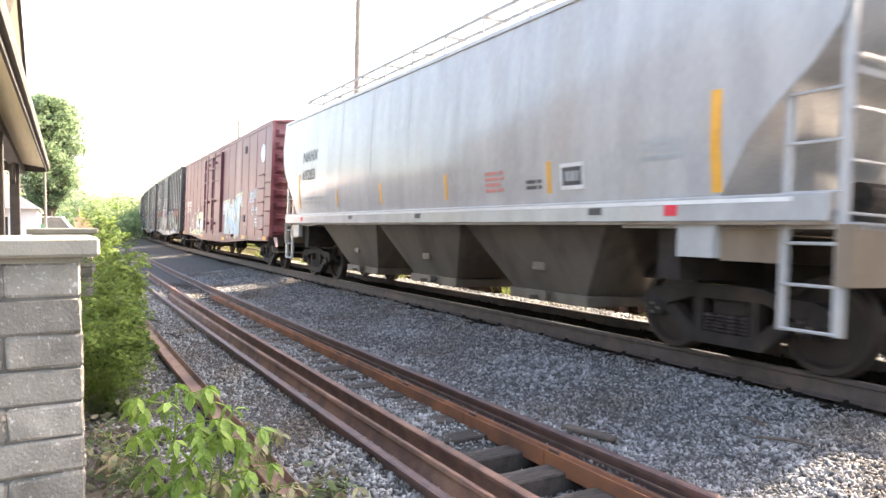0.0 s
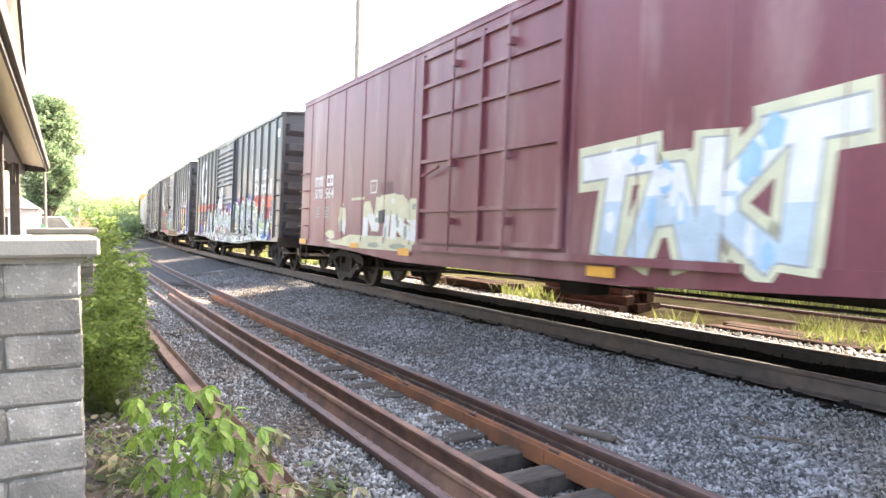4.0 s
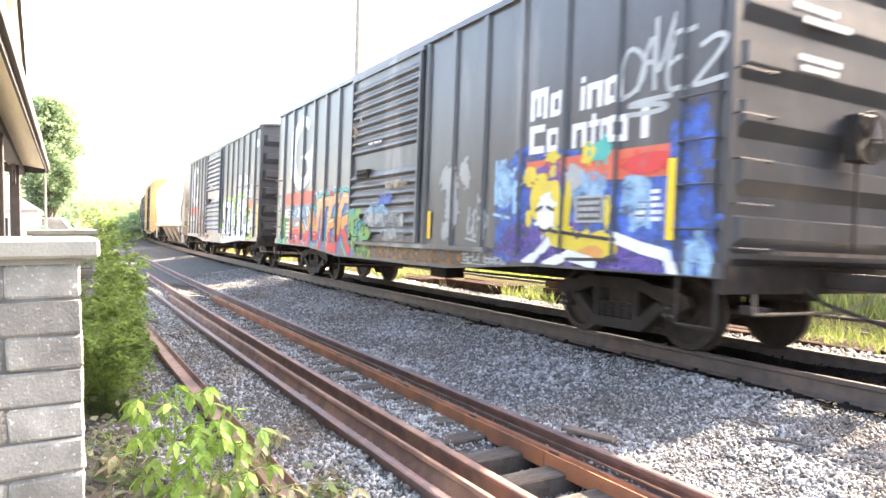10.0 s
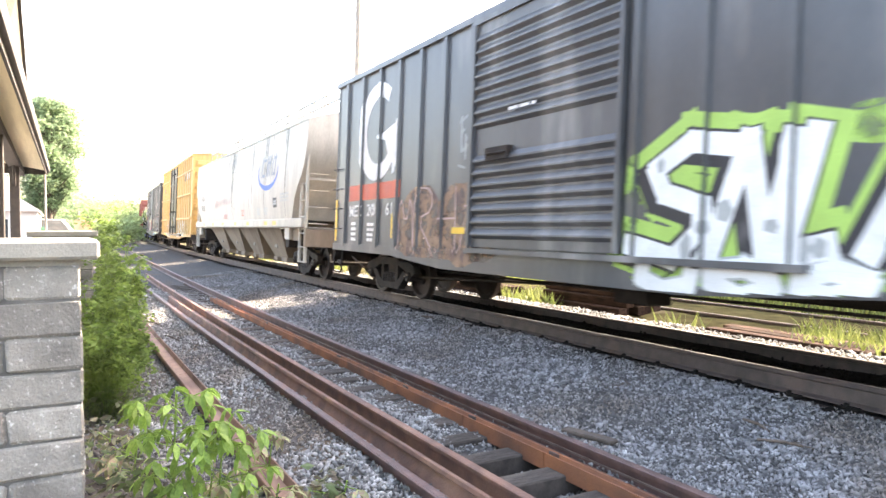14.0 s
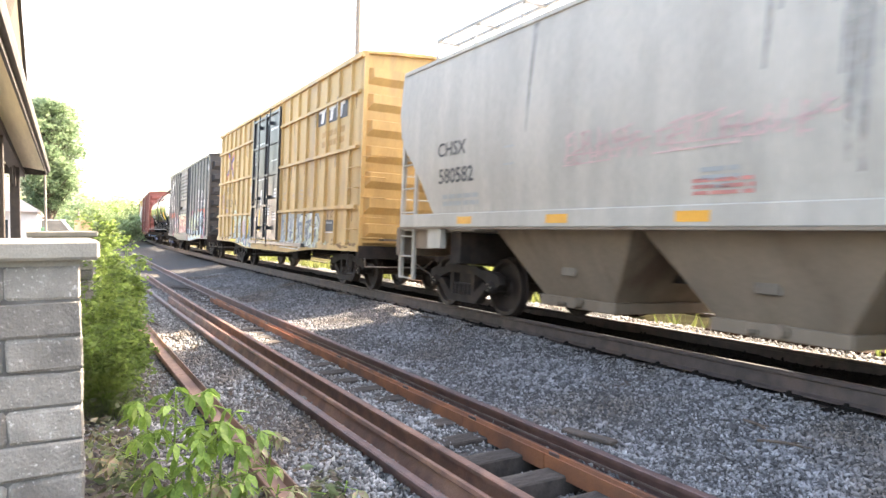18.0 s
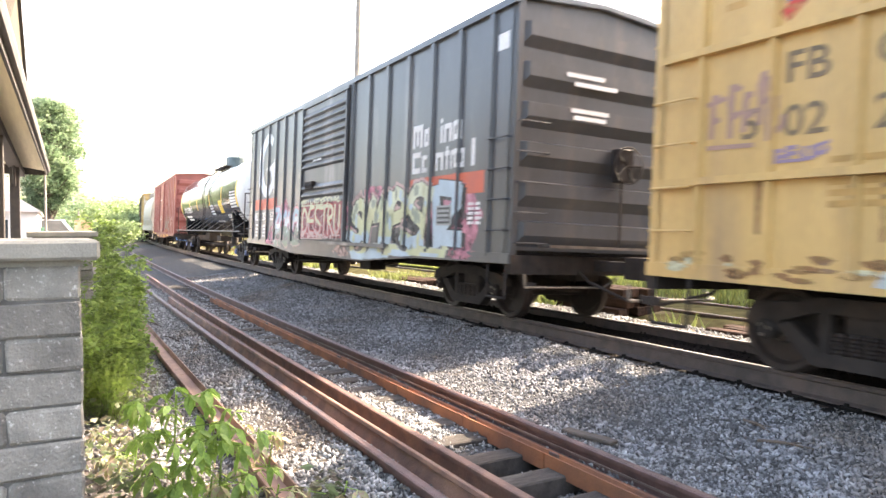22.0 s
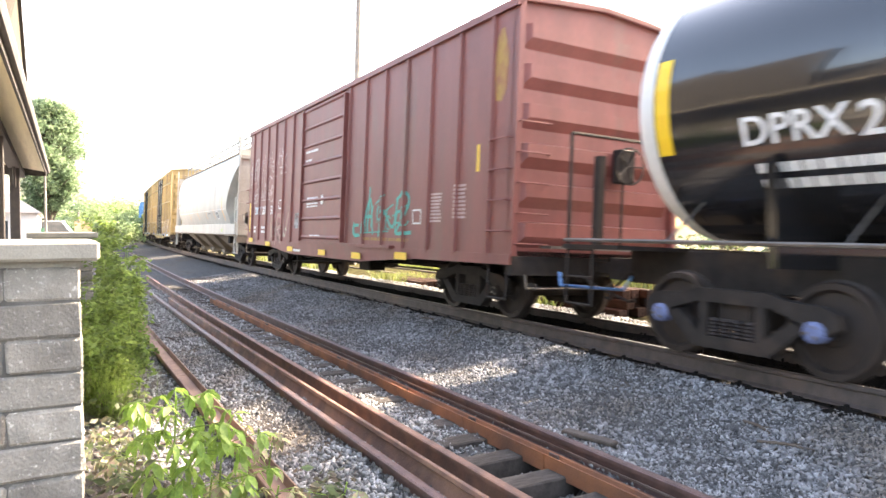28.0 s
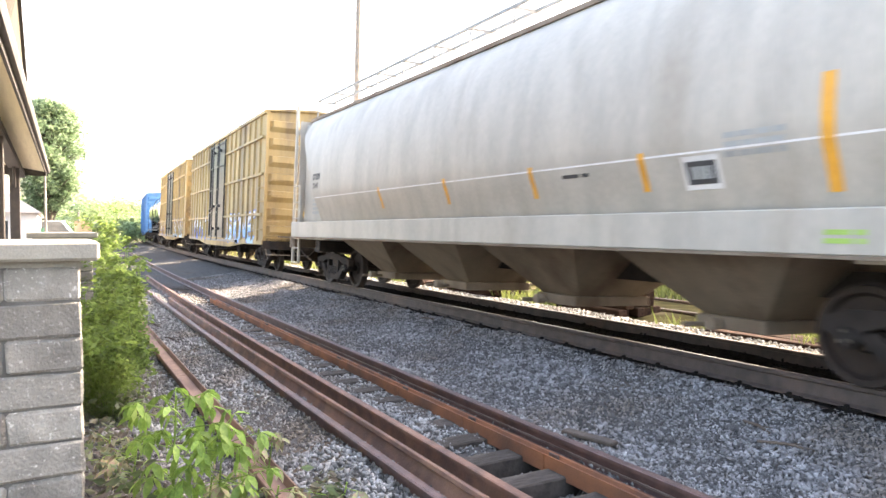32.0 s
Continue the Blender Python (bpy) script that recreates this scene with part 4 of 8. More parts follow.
    for k in range(5):
        a = 6.283 * k / 5
        rod(bm, (half + 0.16, 0.35, 2.35), (half + 0.2, 0.35 + 0.27 * math.cos(a), 2.35 + 0.27 * math.sin(a)), 0.012)
    box(bm, half - 0.02, half + 0.16, 0.2, 0.5, 2.1, 2.6, 0.02)
    rod(bm, (half + 0.06, 0.35, 2.1), (half + 0.06, 0.35, 1.1), 0.018)
    part("brake_wheel", bm, M_steel, car)
    couplers(car, half, 1.05)
    sets = trucks(car, half)
    CARS.append((car, sets, mid))
    return car, spans, -W, proud


def louvre_door(car, a, b, z0, z1, mat, W, n=17):
    """A sliding door pressed in close horizontal ribs, on a track below."""
    bm = box(B(), a, b, -W - 0.06, -W + 0.0, z0, z1)
    d = part("door", bm, mat, car, "ribbed sliding door")
    for k in range(n):
        z = z0 + 0.12 + k * (z1 - z0 - 0.25) / n
        if abs(k - n * 0.44) < 0.6:
            continue
        part("door_rib", prism(B(), [(-W - 0.06, z), (-W - 0.115, z + 0.05), (-W - 0.115, z + 0.075), (-W - 0.06, z + 0.15)], "x", a + 0.1, b - 0.06), mat, d)
    part("door_edge", box(B(), a, a + 0.07, -W - 0.12, -W, z0, z1), mat, d), part("door_edge", box(B(), b - 0.05, b, -W - 0.12, -W, z0, z1), mat, d)
    part("door_track", box(B(), a - 0.05, b + 2.2, -W - 0.11, -W, z0 - 0.09, z0 - 0.02), mat, d), part("door_track", box(B(), a - 0.05, b + 0.05, -W - 0.10, -W, z1, z1 + 0.07), mat, d)
    bm = B()
    zz = z0 + 1.32
    rod(bm, (a + 0.55, -W - 0.16, zz), (a + 1.0, -W - 0.16, zz), 0.02), box(bm, a + 0.5, a + 1.05, -W - 0.15, -W - 0.06, zz - 0.09, zz + 0.09)
    part("door_latch", bm, M_steel, d)
    return d


def plug_door(car, a, b, z0, z1, mat, W, bar_z=(0.2, 0.45, 0.7)):
    """A plug door with frames, cross bars and upright locking rods."""
    d = part("door", box(B(), a, b, -W - 0.05, -W, z0, z1, 0.012), mat, car, "plug door with locking rods")
    bm = B()
    for xx in (a, (a + b) / 2, b):
        box(bm, xx - 0.04, xx + 0.04, -W - 0.11, -W - 0.05, z0, z1)
    for f in (0.0, *bar_z, 0.97):
        z = z0 + f * (z1 - z0)
        box(bm, a, b, -W - 0.10, -W - 0.05, z, z + 0.06)
    part("door_frame", bm, mat, d)
    bm = B()
    for f in (0.3, 0.7):
        xx = a + f * (b - a)
        rod(bm, (xx, -W - 0.14, z0 - 0.12), (xx, -W - 0.14, z1 + 0.05), 0.022)
        for z in (z0 + 0.3, z0 + 1.2, z1 - 0.4):
            box(bm, xx - 0.05, xx + 0.05, -W - 0.17, -W - 0.05, z, z + 0.10)
    rod(bm, (a + 0.2, -W - 0.15, z0 + 1.1), (a + 0.75, -W - 0.15, z0 + 1.22), 0.025)
    part("locking_rod", bm, mat, d)
    part("door_track", box(B(), a - 0.1, b + 2.6, -W - 0.14, -W, z0 - 0.14, z0 - 0.05), mat, d)
    return d


def even_posts(half, doors, spacing, width):
    out = []
    for a, b in ((-half + 0.62, doors[0] - 0.12), (doors[1] + 0.12, half - 0.62)):
        k = max(1, round((b - a) / spacing))
        out += [(a + (b - a) * i / k, width) for i in range(k + 1)]
    return out


def mec(label, s_front, s_rear, art, number, reflectors):
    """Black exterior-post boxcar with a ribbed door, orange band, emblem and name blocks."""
    half = (s_front - s_rear) / 2
    door = (-1.75, 1.42)
    posts = even_posts(half, door, 0.92, 0.13)
    car, sp, y, pr = boxcar("boxcar", label, s_front, s_rear, 4.53, M_black_car, M_black_end_shade, posts, door, M_black_car)
    louvre_door(car, door[0], door[1], 1.06, 4.34, M_mec_door, 1.55)
    rect(car, "orange_band", half - 3.2, half - 0.72, 1.87, 2.20, M_orange, y, sp, pr, "faded orange band")
    rect(car, "orange_band", -half + 0.84, -half + 3.33, 1.90, 2.22, M_orange, y, sp, pr, "faded orange band")
    rect(car, "corner_plate", half - 0.50, half - 0.22, 3.86, 4.1, M_white, y, sp, pr, "small white plate")
    # name in two lines, broken at the posts
    block_letters(car, half - 3.15, 2.73, 0.40, [("comb", 0.42, 1), ("ring", 0.32, 0.75), ("gap", 0.24, 1), ("stem", 0.14, 1), ("arch", 0.30, 0.75), ("ring", 0.34, 0.75)], M_white, y, sp, pr)
    block_letters(car, half - 3.15, 2.29, 0.37, [("hook", 0.37, 1), ("ring", 0.32, 0.8), ("gap", 0.18, 1), ("arch", 0.30, 0.8), ("tee", 0.20, 1), ("arch", 0.18, 0.8), ("ring", 0.30, 0.8), ("gap", 0.13, 1), ("bar", 0.20, 1.12)], M_white, y, sp, pr)
    ring_mark(car, -half, M_white, y, sp, pr)
    if number[:3] == "200":                     # this car's number is in two groups
        figures(car, number[:3], -half + 1.86, 1.58, 0.24, M_white, y - 0.021, sp, pr, squeeze=1.05), figures(car, number[4:], -half + 2.76, 1.58, 0.24, M_white, y - 0.021, sp, pr, squeeze=1.05)
    else:
        figures(car, number[:3], -half + 2.0, 1.58, 0.25, M_white, y - 0.02, sp, pr, squeeze=1.1), figures(car, number[4:], -half + 2.79, 1.59, 0.25, M_white, y - 0.02, sp, pr, squeeze=1.1)
    figures(car, "MEC", -half + 0.92, 1.57, 0.24, M_white, y - 0.02, sp, pr)
    bars(car, -half + 1.0, -half + 1.3, 1.05, 1.48, 4, M_white, y, sp, pr, 5, chunks=1), bars(car, -half + 1.85, -half + 2.2, 1.05, 1.46, 4, M_white, y, sp, pr, 6, chunks=2)
    bars(car, half - 1.18, half - 1.0, 1.39, 1.75, 5, M_white, y, sp, pr, 8, chunks=1), bars(car, half - 0.96, half - 0.78, 1.39, 1.75, 5, M_white, y, sp, pr, 9, chunks=1)
    for xx, z0, z1 in reflectors:
        rect(car, "reflector", xx - 0.055, xx + 0.055, z0, z1, M_refl, y - 0.02, sp, pr, "yellow reflective strip")
    rect(car, "stencil_panel", half - 2.15, half - 1.65, 1.39, 1.71, SPRAY["grey"], y - 0.020, sp, pr), rect(car, "stencil_panel", half - 2.11, half - 1.69, 1.42, 1.68, M_blackl, y - 0.0215, sp, pr)
    bars(car, half - 2.09, half - 1.71, 1.44, 1.66, 3, SPRAY["grey"], y - 0.023, sp, pr, 9, chunks=3)
    bars(car, -0.75, -0.1, 2.93, 3.0, 1, M_white, y - 0.118, (), 0, 9, chunks=2)
    bm = B()
    for a, b, z in ((-0.7, 0.0, 3.55), (-0.55, 0.25, 3.43), (-0.6, 0.1, 3.05), (-0.55, 0.05, 2.95)):
        box(bm, half + 0.0, half + 0.003, a, b, z, z + 0.06)
    part("end_stencil_line", bm, M_white, car, "white stencilled lines on the end")
    art(car, half, y, sp, pr)
    return car


def art_one(car, half, y, sp, pr):
    patches(car, "graffiti_cloud", (("purple", 1.9, 2.12, 0.6, 0.22), ("red", 2.7, 2.1, 0.6, 0.22), ("purple", 3.5, 2.2, 0.4, 0.2), ("purple", 4.2, 2.1, 0.5, 0.2), ("red", 5.9, 1.8, 0.9, 0.5), ("red", 5.0, 2.15, 0.6, 0.16), ("purple", 6.5, 1.05, 0.45, 0.22), ("blue", 6.7, 1.75, 0.12, 0.4)), y, sp, pr, 0.0003)
    patches(car, "graffiti_cloud", (("red", -3.3, 2.05, 1.1, 0.2), ("purple", -5.4, 1.5, 0.5, 0.45), ("red", -5.75, 1.2, 0.3, 0.35), ("blue", -6.0, 1.1, 0.35, 0.3), ("red", -2.0, 2.1, 0.4, 0.22)), y, sp, pr, 0.0003)
    dull = ("moss", "slate", "sage", "brown", "grey", "moss", "green", "sage", "white", "black")
    mosaic(car, 1.45, 4.7, 0.74, 1.88, dull, 330, y - 0.006, sp, pr, 3)
    mosaic(car, 4.6, 6.35, 0.78, 1.5, ("sage", "red_faded", "grey", "green", "slate", "white"), 110, y - 0.006, sp, pr, 5)
    mosaic(car, -5.0, -1.85, 0.74, 1.75, dull + ("skyp", "red_faded"), 360, y - 0.006, sp, pr, 7, 0.16)
    ink = dict(fills=(("grey", 1.1), ("moss", 1.5), ("sage", 9)), line="white", shards=("green", "brown", "moss", "slate", "sage", "grey"), thin=0.03)
    far = dict(posts=sp, out=pr)
    py = y - 0.014
    piece(car, [("P", 1.5, 2.1, 0.95, 2.05, 0.15), ("N", 2.1, 2.5, 1.0, 1.85, 0.2), ("O", 2.5, 3.05, 1.35, 2.05, 0.1), ("R", 2.95, 3.6, 0.95, 2.1, 0.1), ("C", 3.55, 4.05, 1.0, 1.95, 0.1), ("S", 3.95, 4.65, 0.95, 2.05, -0.2)], y=py, fat=0.23, edge=0.11, n_shards=160, seed=4, wobble=0.06, **ink, **far)
    scrawl(car, 1.5, 4.5, 0.78, 1.12, "white", py - 0.02, 24, sp, pr, 0.05, 11), scrawl(car, 1.6, 4.4, 1.2, 1.7, "white", py - 0.02, 25, sp, pr, 0.03, 9)
    piece(car, [("N", 4.75, 5.55, 0.92, 2.0, 0.3), (">", 5.3, 6.4, 0.9, 1.35, -0.2)], (("grey", 1.15), ("green", 1.5), ("sage", 9)), "white", py, sp, pr, 0.24, 0.10, shards=("white", "green", "skyp", "grey", "lime"), n_shards=60, seed=14, thin=0.05)
    decal("graffiti_shape", [[(5.7, 0.98), (6.1, 1.16), (6.38, 1.0), (6.0, 0.91)]], SPRAY["blue"], car, py - 0.0195, sp, pr)
    patches(car, "graffiti_cloud", (("teal", 6.5, 1.42, 0.2, 0.12), ("green", 6.75, 1.3, 0.14, 0.1)), y, sp, pr)
    mosaic(car, -1.9, 1.5, 0.72, 0.96, dull + ("skyp",), 150, y - 0.006, sp, pr, 11, 0.14)
    scrawl(car, -1.8, 1.5, 0.74, 1.0, "white", py - 0.018, 27, sp, pr, 0.035, 12)
    dy = y - 0.117
    patches(car, "graffiti_cloud", (("red", 0.1, 1.6, 0.8, 0.45), ("purple", 1.0, 2.0, 0.35, 0.2), ("white", 0.2, 1.75, 0.2, 0.3), ("red", 0.9, 1.5, 0.45, 0.3)), dy, (), 0, 0.0003)
    mosaic(car, -1.6, 1.3, 1.12, 1.62, dull + ("red_faded", "skyp"), 230, dy - 0.005, (), 0, 9, 0.15)
    piece(car, [("O", -1.45, -0.95, 1.15, 1.95, 0.2), ("V", -0.95, -0.4, 1.12, 1.8, 0.2), ("K", -0.4, 0.1, 1.12, 1.75, -0.2), ("S", 0.1, 0.6, 1.12, 1.75, 0.2), ("N", 0.6, 1.25, 1.12, 1.85, 0.2)], y=dy - 0.013, fat=0.13, edge=0.06, n_shards=170, seed=12, wobble=0.07, **ink)
    decal("graffiti_shape", ribbon([(-1.15, 1.9), (-0.7, 2.45), (-0.4, 2.72), (-0.2, 2.7), (-0.28, 2.3), (-0.3, 2.0)], 0.1) + ribbon([(-0.85, 2.25), (-0.3, 2.3)], 0.07), SPRAY["white"], car, dy - 0.035), patches(car, "graffiti_cloud", (("skyp", -0.5, 2.3, 0.2, 0.25), ("white", -0.6, 2.05, 0.35, 0.15)), dy, (), 0, 0.03)
    piece(car, [("M", -4.2, -3.5, 0.95, 1.9, 0.2), ("V", -3.55, -3.05, 1.0, 1.85, 0.1), ("O", -3.1, -2.65, 1.0, 2.1, 0.2), ("A", -2.65, -2.1, 0.95, 2.05, 0.1), ("K", -2.15, -1.75, 1.0, 2.0, 0.2)], y=py, fat=0.14, edge=0.06, n_shards=210, seed=5, wobble=0.08, **ink, **far)
    scrawl(car, -4.9, -1.8, 0.78, 1.15, "white", py - 0.02, 15, sp, pr, 0.04, 14), scrawl(car, -4.9, -3.9, 1.0, 1.5, "white", py - 0.02, 16, sp, pr, 0.035, 5), scrawl(car, -4.2, -1.9, 1.3, 1.8, "skyp", py - 0.022, 17, sp, pr, 0.03, 8)
    rect(car, "stencil_panel", -half + 1.6, -half + 3.4, 1.53, 1.92, M_blackl, y - 0.0165, sp, pr)


def art_two(car, half, y, sp, pr):
    decal("graffiti_cloud", [[(3.75, 0.7), (7.12, 0.88), (7.1, 1.9), (6.2, 2.15), (4.4, 2.42), (3.75, 2.1)]], misted(SPRAY["blue"]), car, y - 0.0025, sp, pr, "blue sprayed cloud")
    patches(car, "graffiti_cloud", (("purple", 4.6, 1.1, 0.75, 0.35), ("purple", 5.6, 1.05, 0.9, 0.3), ("purple", 6.4, 1.0, 0.7, 0.2), ("purple", 4.9, 1.95, 0.5, 0.25), ("sky", 5.7, 1.75, 0.35, 0.28), ("sky", 3.95, 1.9, 0.2, 0.4), ("sky", 6.5, 1.65, 0.25, 0.35)), y, sp, pr, 0.0035)
    patches(car, "graffiti_cloud", (("blue", 7.3, 1.4, 0.25, 0.5), ("sky", 7.35, 1.0, 0.2, 0.3), ("blue", 7.2, 2.2, 0.3, 0.4)), y, sp, pr, 0.0005)
    # a sprawling yellow and white figure of plain shapes
    patches(car, "graffiti_shape", (("yellow", 4.95, 1.62, 0.42, 0.42), ("white", 4.93, 1.5, 0.22, 0.3), ("yellow", 5.25, 1.2, 0.3, 0.16), ("yellow", 5.85, 1.12, 0.45, 0.19), ("orange", 5.8, 1.04, 0.25, 0.1), ("yellow", 5.35, 1.72, 0.07, 0.3), ("grey", 5.45, 1.95, 0.15, 0.18), ("yellow", 4.55, 2.02, 0.16, 0.14), ("yellow", 5.05, 2.22, 0.22, 0.08), ("yellow", 6.1, 1.5, 0.07, 0.2), ("teal", 5.92, 2.22, 0.24, 0.16), ("yellow", 5.7, 2.2, 0.13, 0.13), ("red", 6.6, 2.02, 0.4, 0.13)), y, sp, pr, 0.009)
    decal("graffiti_shape", [q for st in ([(6.2, 1.22), (6.6, 1.12), (7.0, 1.05), (7.08, 0.85)], [(5.0, 0.85), (5.4, 1.0), (5.9, 0.92)], [(5.0, 1.15), (4.75, 0.95), (4.55, 0.85)]) for q in ribbon(st, 0.13)], SPRAY["white"], car, y - 0.021, sp, pr)
    decal("graffiti_line", [q for st in ([(4.72, 1.55), (4.85, 1.6)], [(4.95, 1.6), (5.08, 1.55)], [(4.8, 1.32), (4.93, 1.28), (5.06, 1.33)], [(5.0, 1.3), (5.5, 1.25), (6.2, 1.2)], [(5.4, 0.95), (6.3, 0.98)]) for q in ribbon(st, 0.04)], SPRAY["black"], car, y - 0.022, sp, pr)
    scrawl(car, 3.7, 4.35, 1.5, 2.4, "sky", y, 33, sp, pr, 0.06, 6)
    tag_letters(car, [("D", 6.2, 6.55, 2.75, 3.3, 0.1), ("A", 6.5, 6.75, 2.8, 3.5, 0.1), ("V", 6.65, 6.9, 2.8, 3.5, 0.1), ("E", 6.85, 7.15, 2.72, 3.3, 0.1), ("2", 7.25, 7.6, 2.72, 3.2, 0.1), ("S", 6.3, 6.9, 2.55, 2.7, 0)], "grey", y, sp, pr, 0.055, 8)
    patches(car, "graffiti_shape", (("grey", 2.35, 2.05, 0.26, 0.3), ("grey", 2.85, 2.15, 0.16, 0.24), ("grey", 2.5, 1.65, 0.2, 0.35), ("grey", 2.35, 1.3, 0.16, 0.25)), y, sp, pr, 0.003, "", 0.5)
    scrawl(car, 2.95, 3.55, 1.15, 1.95, "grey", y, 9, sp, pr, 0.05, 4), scrawl(car, 2.9, 4.1, 0.78, 0.98, "grey", y, 19, sp, pr, 0.035, 8)
    b = -half
    patches(car, "graffiti_cloud", (("green", b + 0.8, 1.25, 0.5, 0.42), ("teal", b + 0.6, 1.0, 0.3, 0.25), ("green", b + 6.2, 1.35, 0.55, 0.5), ("green", b + 6.6, 1.0, 0.5, 0.34), ("teal", b + 6.3, 1.7, 0.3, 0.2), ("red", b + 1.9, 1.0, 0.6, 0.28), ("pink", b + 2.4, 0.95, 0.6, 0.22), ("sky", b + 2.5, 1.72, 1.0, 0.18), ("teal", b + 5.9, 1.05, 0.25, 0.2)), y, sp, pr, 0.0005)
    tones = (("red", 1.22), ("orange", 1.62), ("peach", 9))
    piece(car, [("H", b + 1.5, b + 2.2, 0.95, 1.5, 0.1), ("N", b + 2.35, b + 2.95, 0.95, 1.5, 0.1)], tones, "black", y, sp, pr, 0.17, 0.05, "sky", 0.15, seed=8)
    piece(car, [("N", b + 3.05, b + 3.65, 0.85, 1.9, 0.2), ("T", b + 3.6, b + 4.4, 0.85, 1.95, 0.2), ("E", b + 4.4, b + 4.95, 0.85, 1.95, 0.15), ("R", b + 5.05, b + 5.95, 0.80, 2.0, 0.2)], tones, "black", y, sp, pr, 0.23, 0.05, "teal", 0.2, "blue", (0.08, -0.05), shine="pale", seed=7)
    decal("graffiti_cloud", [blob(b + 3.2 + 0.27 * k + 0.09 * math.sin(5 * k), 2.1 + 0.06 * math.sin(3.3 * k), 0.2 + 0.06 * math.sin(2 * k), 0.09, 10, k, 0.4) for k in range(11)], misted(SPRAY["skyp"]), car, y - 0.0025, sp, pr), patches(car, "graffiti_shape", (("red", b + 4.55, 2.1, 0.1, 0.07),), y, sp, pr, 0.02)
    scrawl(car, b + 5.85, b + 6.2, 1.95, 2.05, "white", y, 43, sp, pr, 0.05, 3)
    scrawl(car, b + 0.1, b + 0.6, 1.75, 2.15, "grey", y, 41, sp, pr, 0.05, 3)
    rect(car, "painted_patch", -0.15, 0.45, 1.75, 1.95, misted(SPRAY["blue"]), y - 0.117), rect(car, "painted_patch", -0.85, 0.95, 1.33, 1.58, misted(SPRAY["grey"]), y - 0.116)
    patches(car, "graffiti_cloud", (("sky", -0.2, 1.6, 0.5, 0.25), ("grey", 0.5, 1.2, 0.6, 0.12), ("tan", 0.6, 2.1, 0.5, 0.1)), y - 0.112, (), 0)
    rect(car, "rusty_sill", -0.7, 3.0, 0.70, 0.97, misted(SPRAY["rust"]), y - 0.001, sp, pr, "rusty smear on the sill")
    patches(car, "graffiti_shape", (("green", -1.35, 1.35, 0.38, 0.34), ("teal", -1.05, 1.28, 0.36, 0.22), ("green", -0.8, 1.2, 0.3, 0.16), ("teal", -1.5, 1.62, 0.14, 0.1), ("green", -1.2, 1.6, 0.12, 0.1)), y - 0.116, (), 0, 0.002), scrawl(car, -1.6, -0.7, 1.12, 1.55, "black", y - 0.12, 91, (), 0, 0.035, 5)
    patches(car, "rust_patch", (("rust", -1.5, 3.3, 0.13, 0.18), ("rust", -1.42, 3.0, 0.05, 0.2), ("rust", -1.2, 3.5, 0.06, 0.06)), y - 0.12, (), 0)


def art_three(car, half, y, sp, pr):
    patches(car, "graffiti_cloud", (("lime", 2.0, 1.9, 0.6, 0.35), ("lime", 3.3, 2.1, 0.6, 0.22), ("lime", 4.5, 2.15, 0.7, 0.25), ("lime", 6.0, 1.55, 0.5, 0.5), ("lime", 6.6, 1.05, 0.45, 0.2), ("lime", 6.35, 1.95, 0.2, 0.16), ("lime", 1.3, 1.25, 0.35, 0.25), ("lime", 4.6, 0.9, 1.8, 0.15), ("lime", 2.6, 0.85, 1.2, 0.15)), y, sp, pr, 0.0005)
    piece(car, [("S", 1.75, 2.7, 1.08, 2.2, 0.55), ("N", 2.75, 3.35, 1.1, 2.15, 0.3), ("L", 3.45, 3.95, 1.12, 2.2, 0.35), ("I", 4.2, 4.5, 1.1, 2.2, 0.5), ("Z", 4.55, 5.2, 1.1, 2.25, 0.4), ("I", 5.2, 5.4, 1.1, 2.2, 0.3), ("C", 5.45, 5.95, 1.15, 2.1, 0.2), ("<", 5.5, 6.55, 1.15, 1.45, 0.3)], (("white", 9),), "black", y, sp, pr, 0.22, 0.06, "lime", 0.36, "black", (-0.12, -0.07), seed=21, wobble=0.05, turns=0, shards=("grey",), n_shards=14)
    piece(car, [("U", 1.75, 2.4, 0.74, 1.0, 0.0), ("O", 2.6, 3.3, 0.74, 1.0, 0.0), ("O", 3.5, 4.1, 0.76, 1.0, 0.0), ("N", 4.4, 5.0, 0.8, 1.0, 0.0), ("H", 5.2, 5.9, 0.85, 1.02, 0.0)], (("white", 9),), "grey", y, sp, pr, 0.18, 0.05, seed=22, turns=0)
    b = -half
    decal("dirt_patch", [blob(b + 4.2, 1.45, 0.9, 0.62, 22, 4), blob(b + 5.6, 1.4, 0.85, 0.68, 22, 7), blob(b + 4.9, 0.95, 1.6, 0.25, 20, 9)], misted(surf("tan_dirt", (0.40, 0.27, 0.19), (0.28, 0.18, 0.13), 3, 0.9, stain=(0.16, 0.12, 0.12), stain_scale=3), 4.0), car, y - 0.002, sp, pr, "tan overpainted smear")
    tag_letters(car, [("M", b + 3.3, b + 3.9, 0.95, 2.0, 0), ("R", b + 4.0, b + 4.7, 0.9, 2.05, 0), ("H", b + 4.8, b + 5.4, 0.95, 2.0, 0), ("A", b + 5.5, b + 6.2, 0.95, 1.9, 0)], "rose", y, sp, pr, 0.03, 5, 1)
    patches(car, "rust_patch", (("brown", b + 6.3, 1.75, 0.2, 0.15),), y, sp, pr)
    rect(car, "reflector", b + 5.3, b + 5.78, 1.25, 1.35, M_refl, y - 0.02, sp, pr)
    scrawl(car, b + 5.4, b + 5.75, 2.3, 3.1, "grey", y, 23, sp, pr, 0.05, 2)


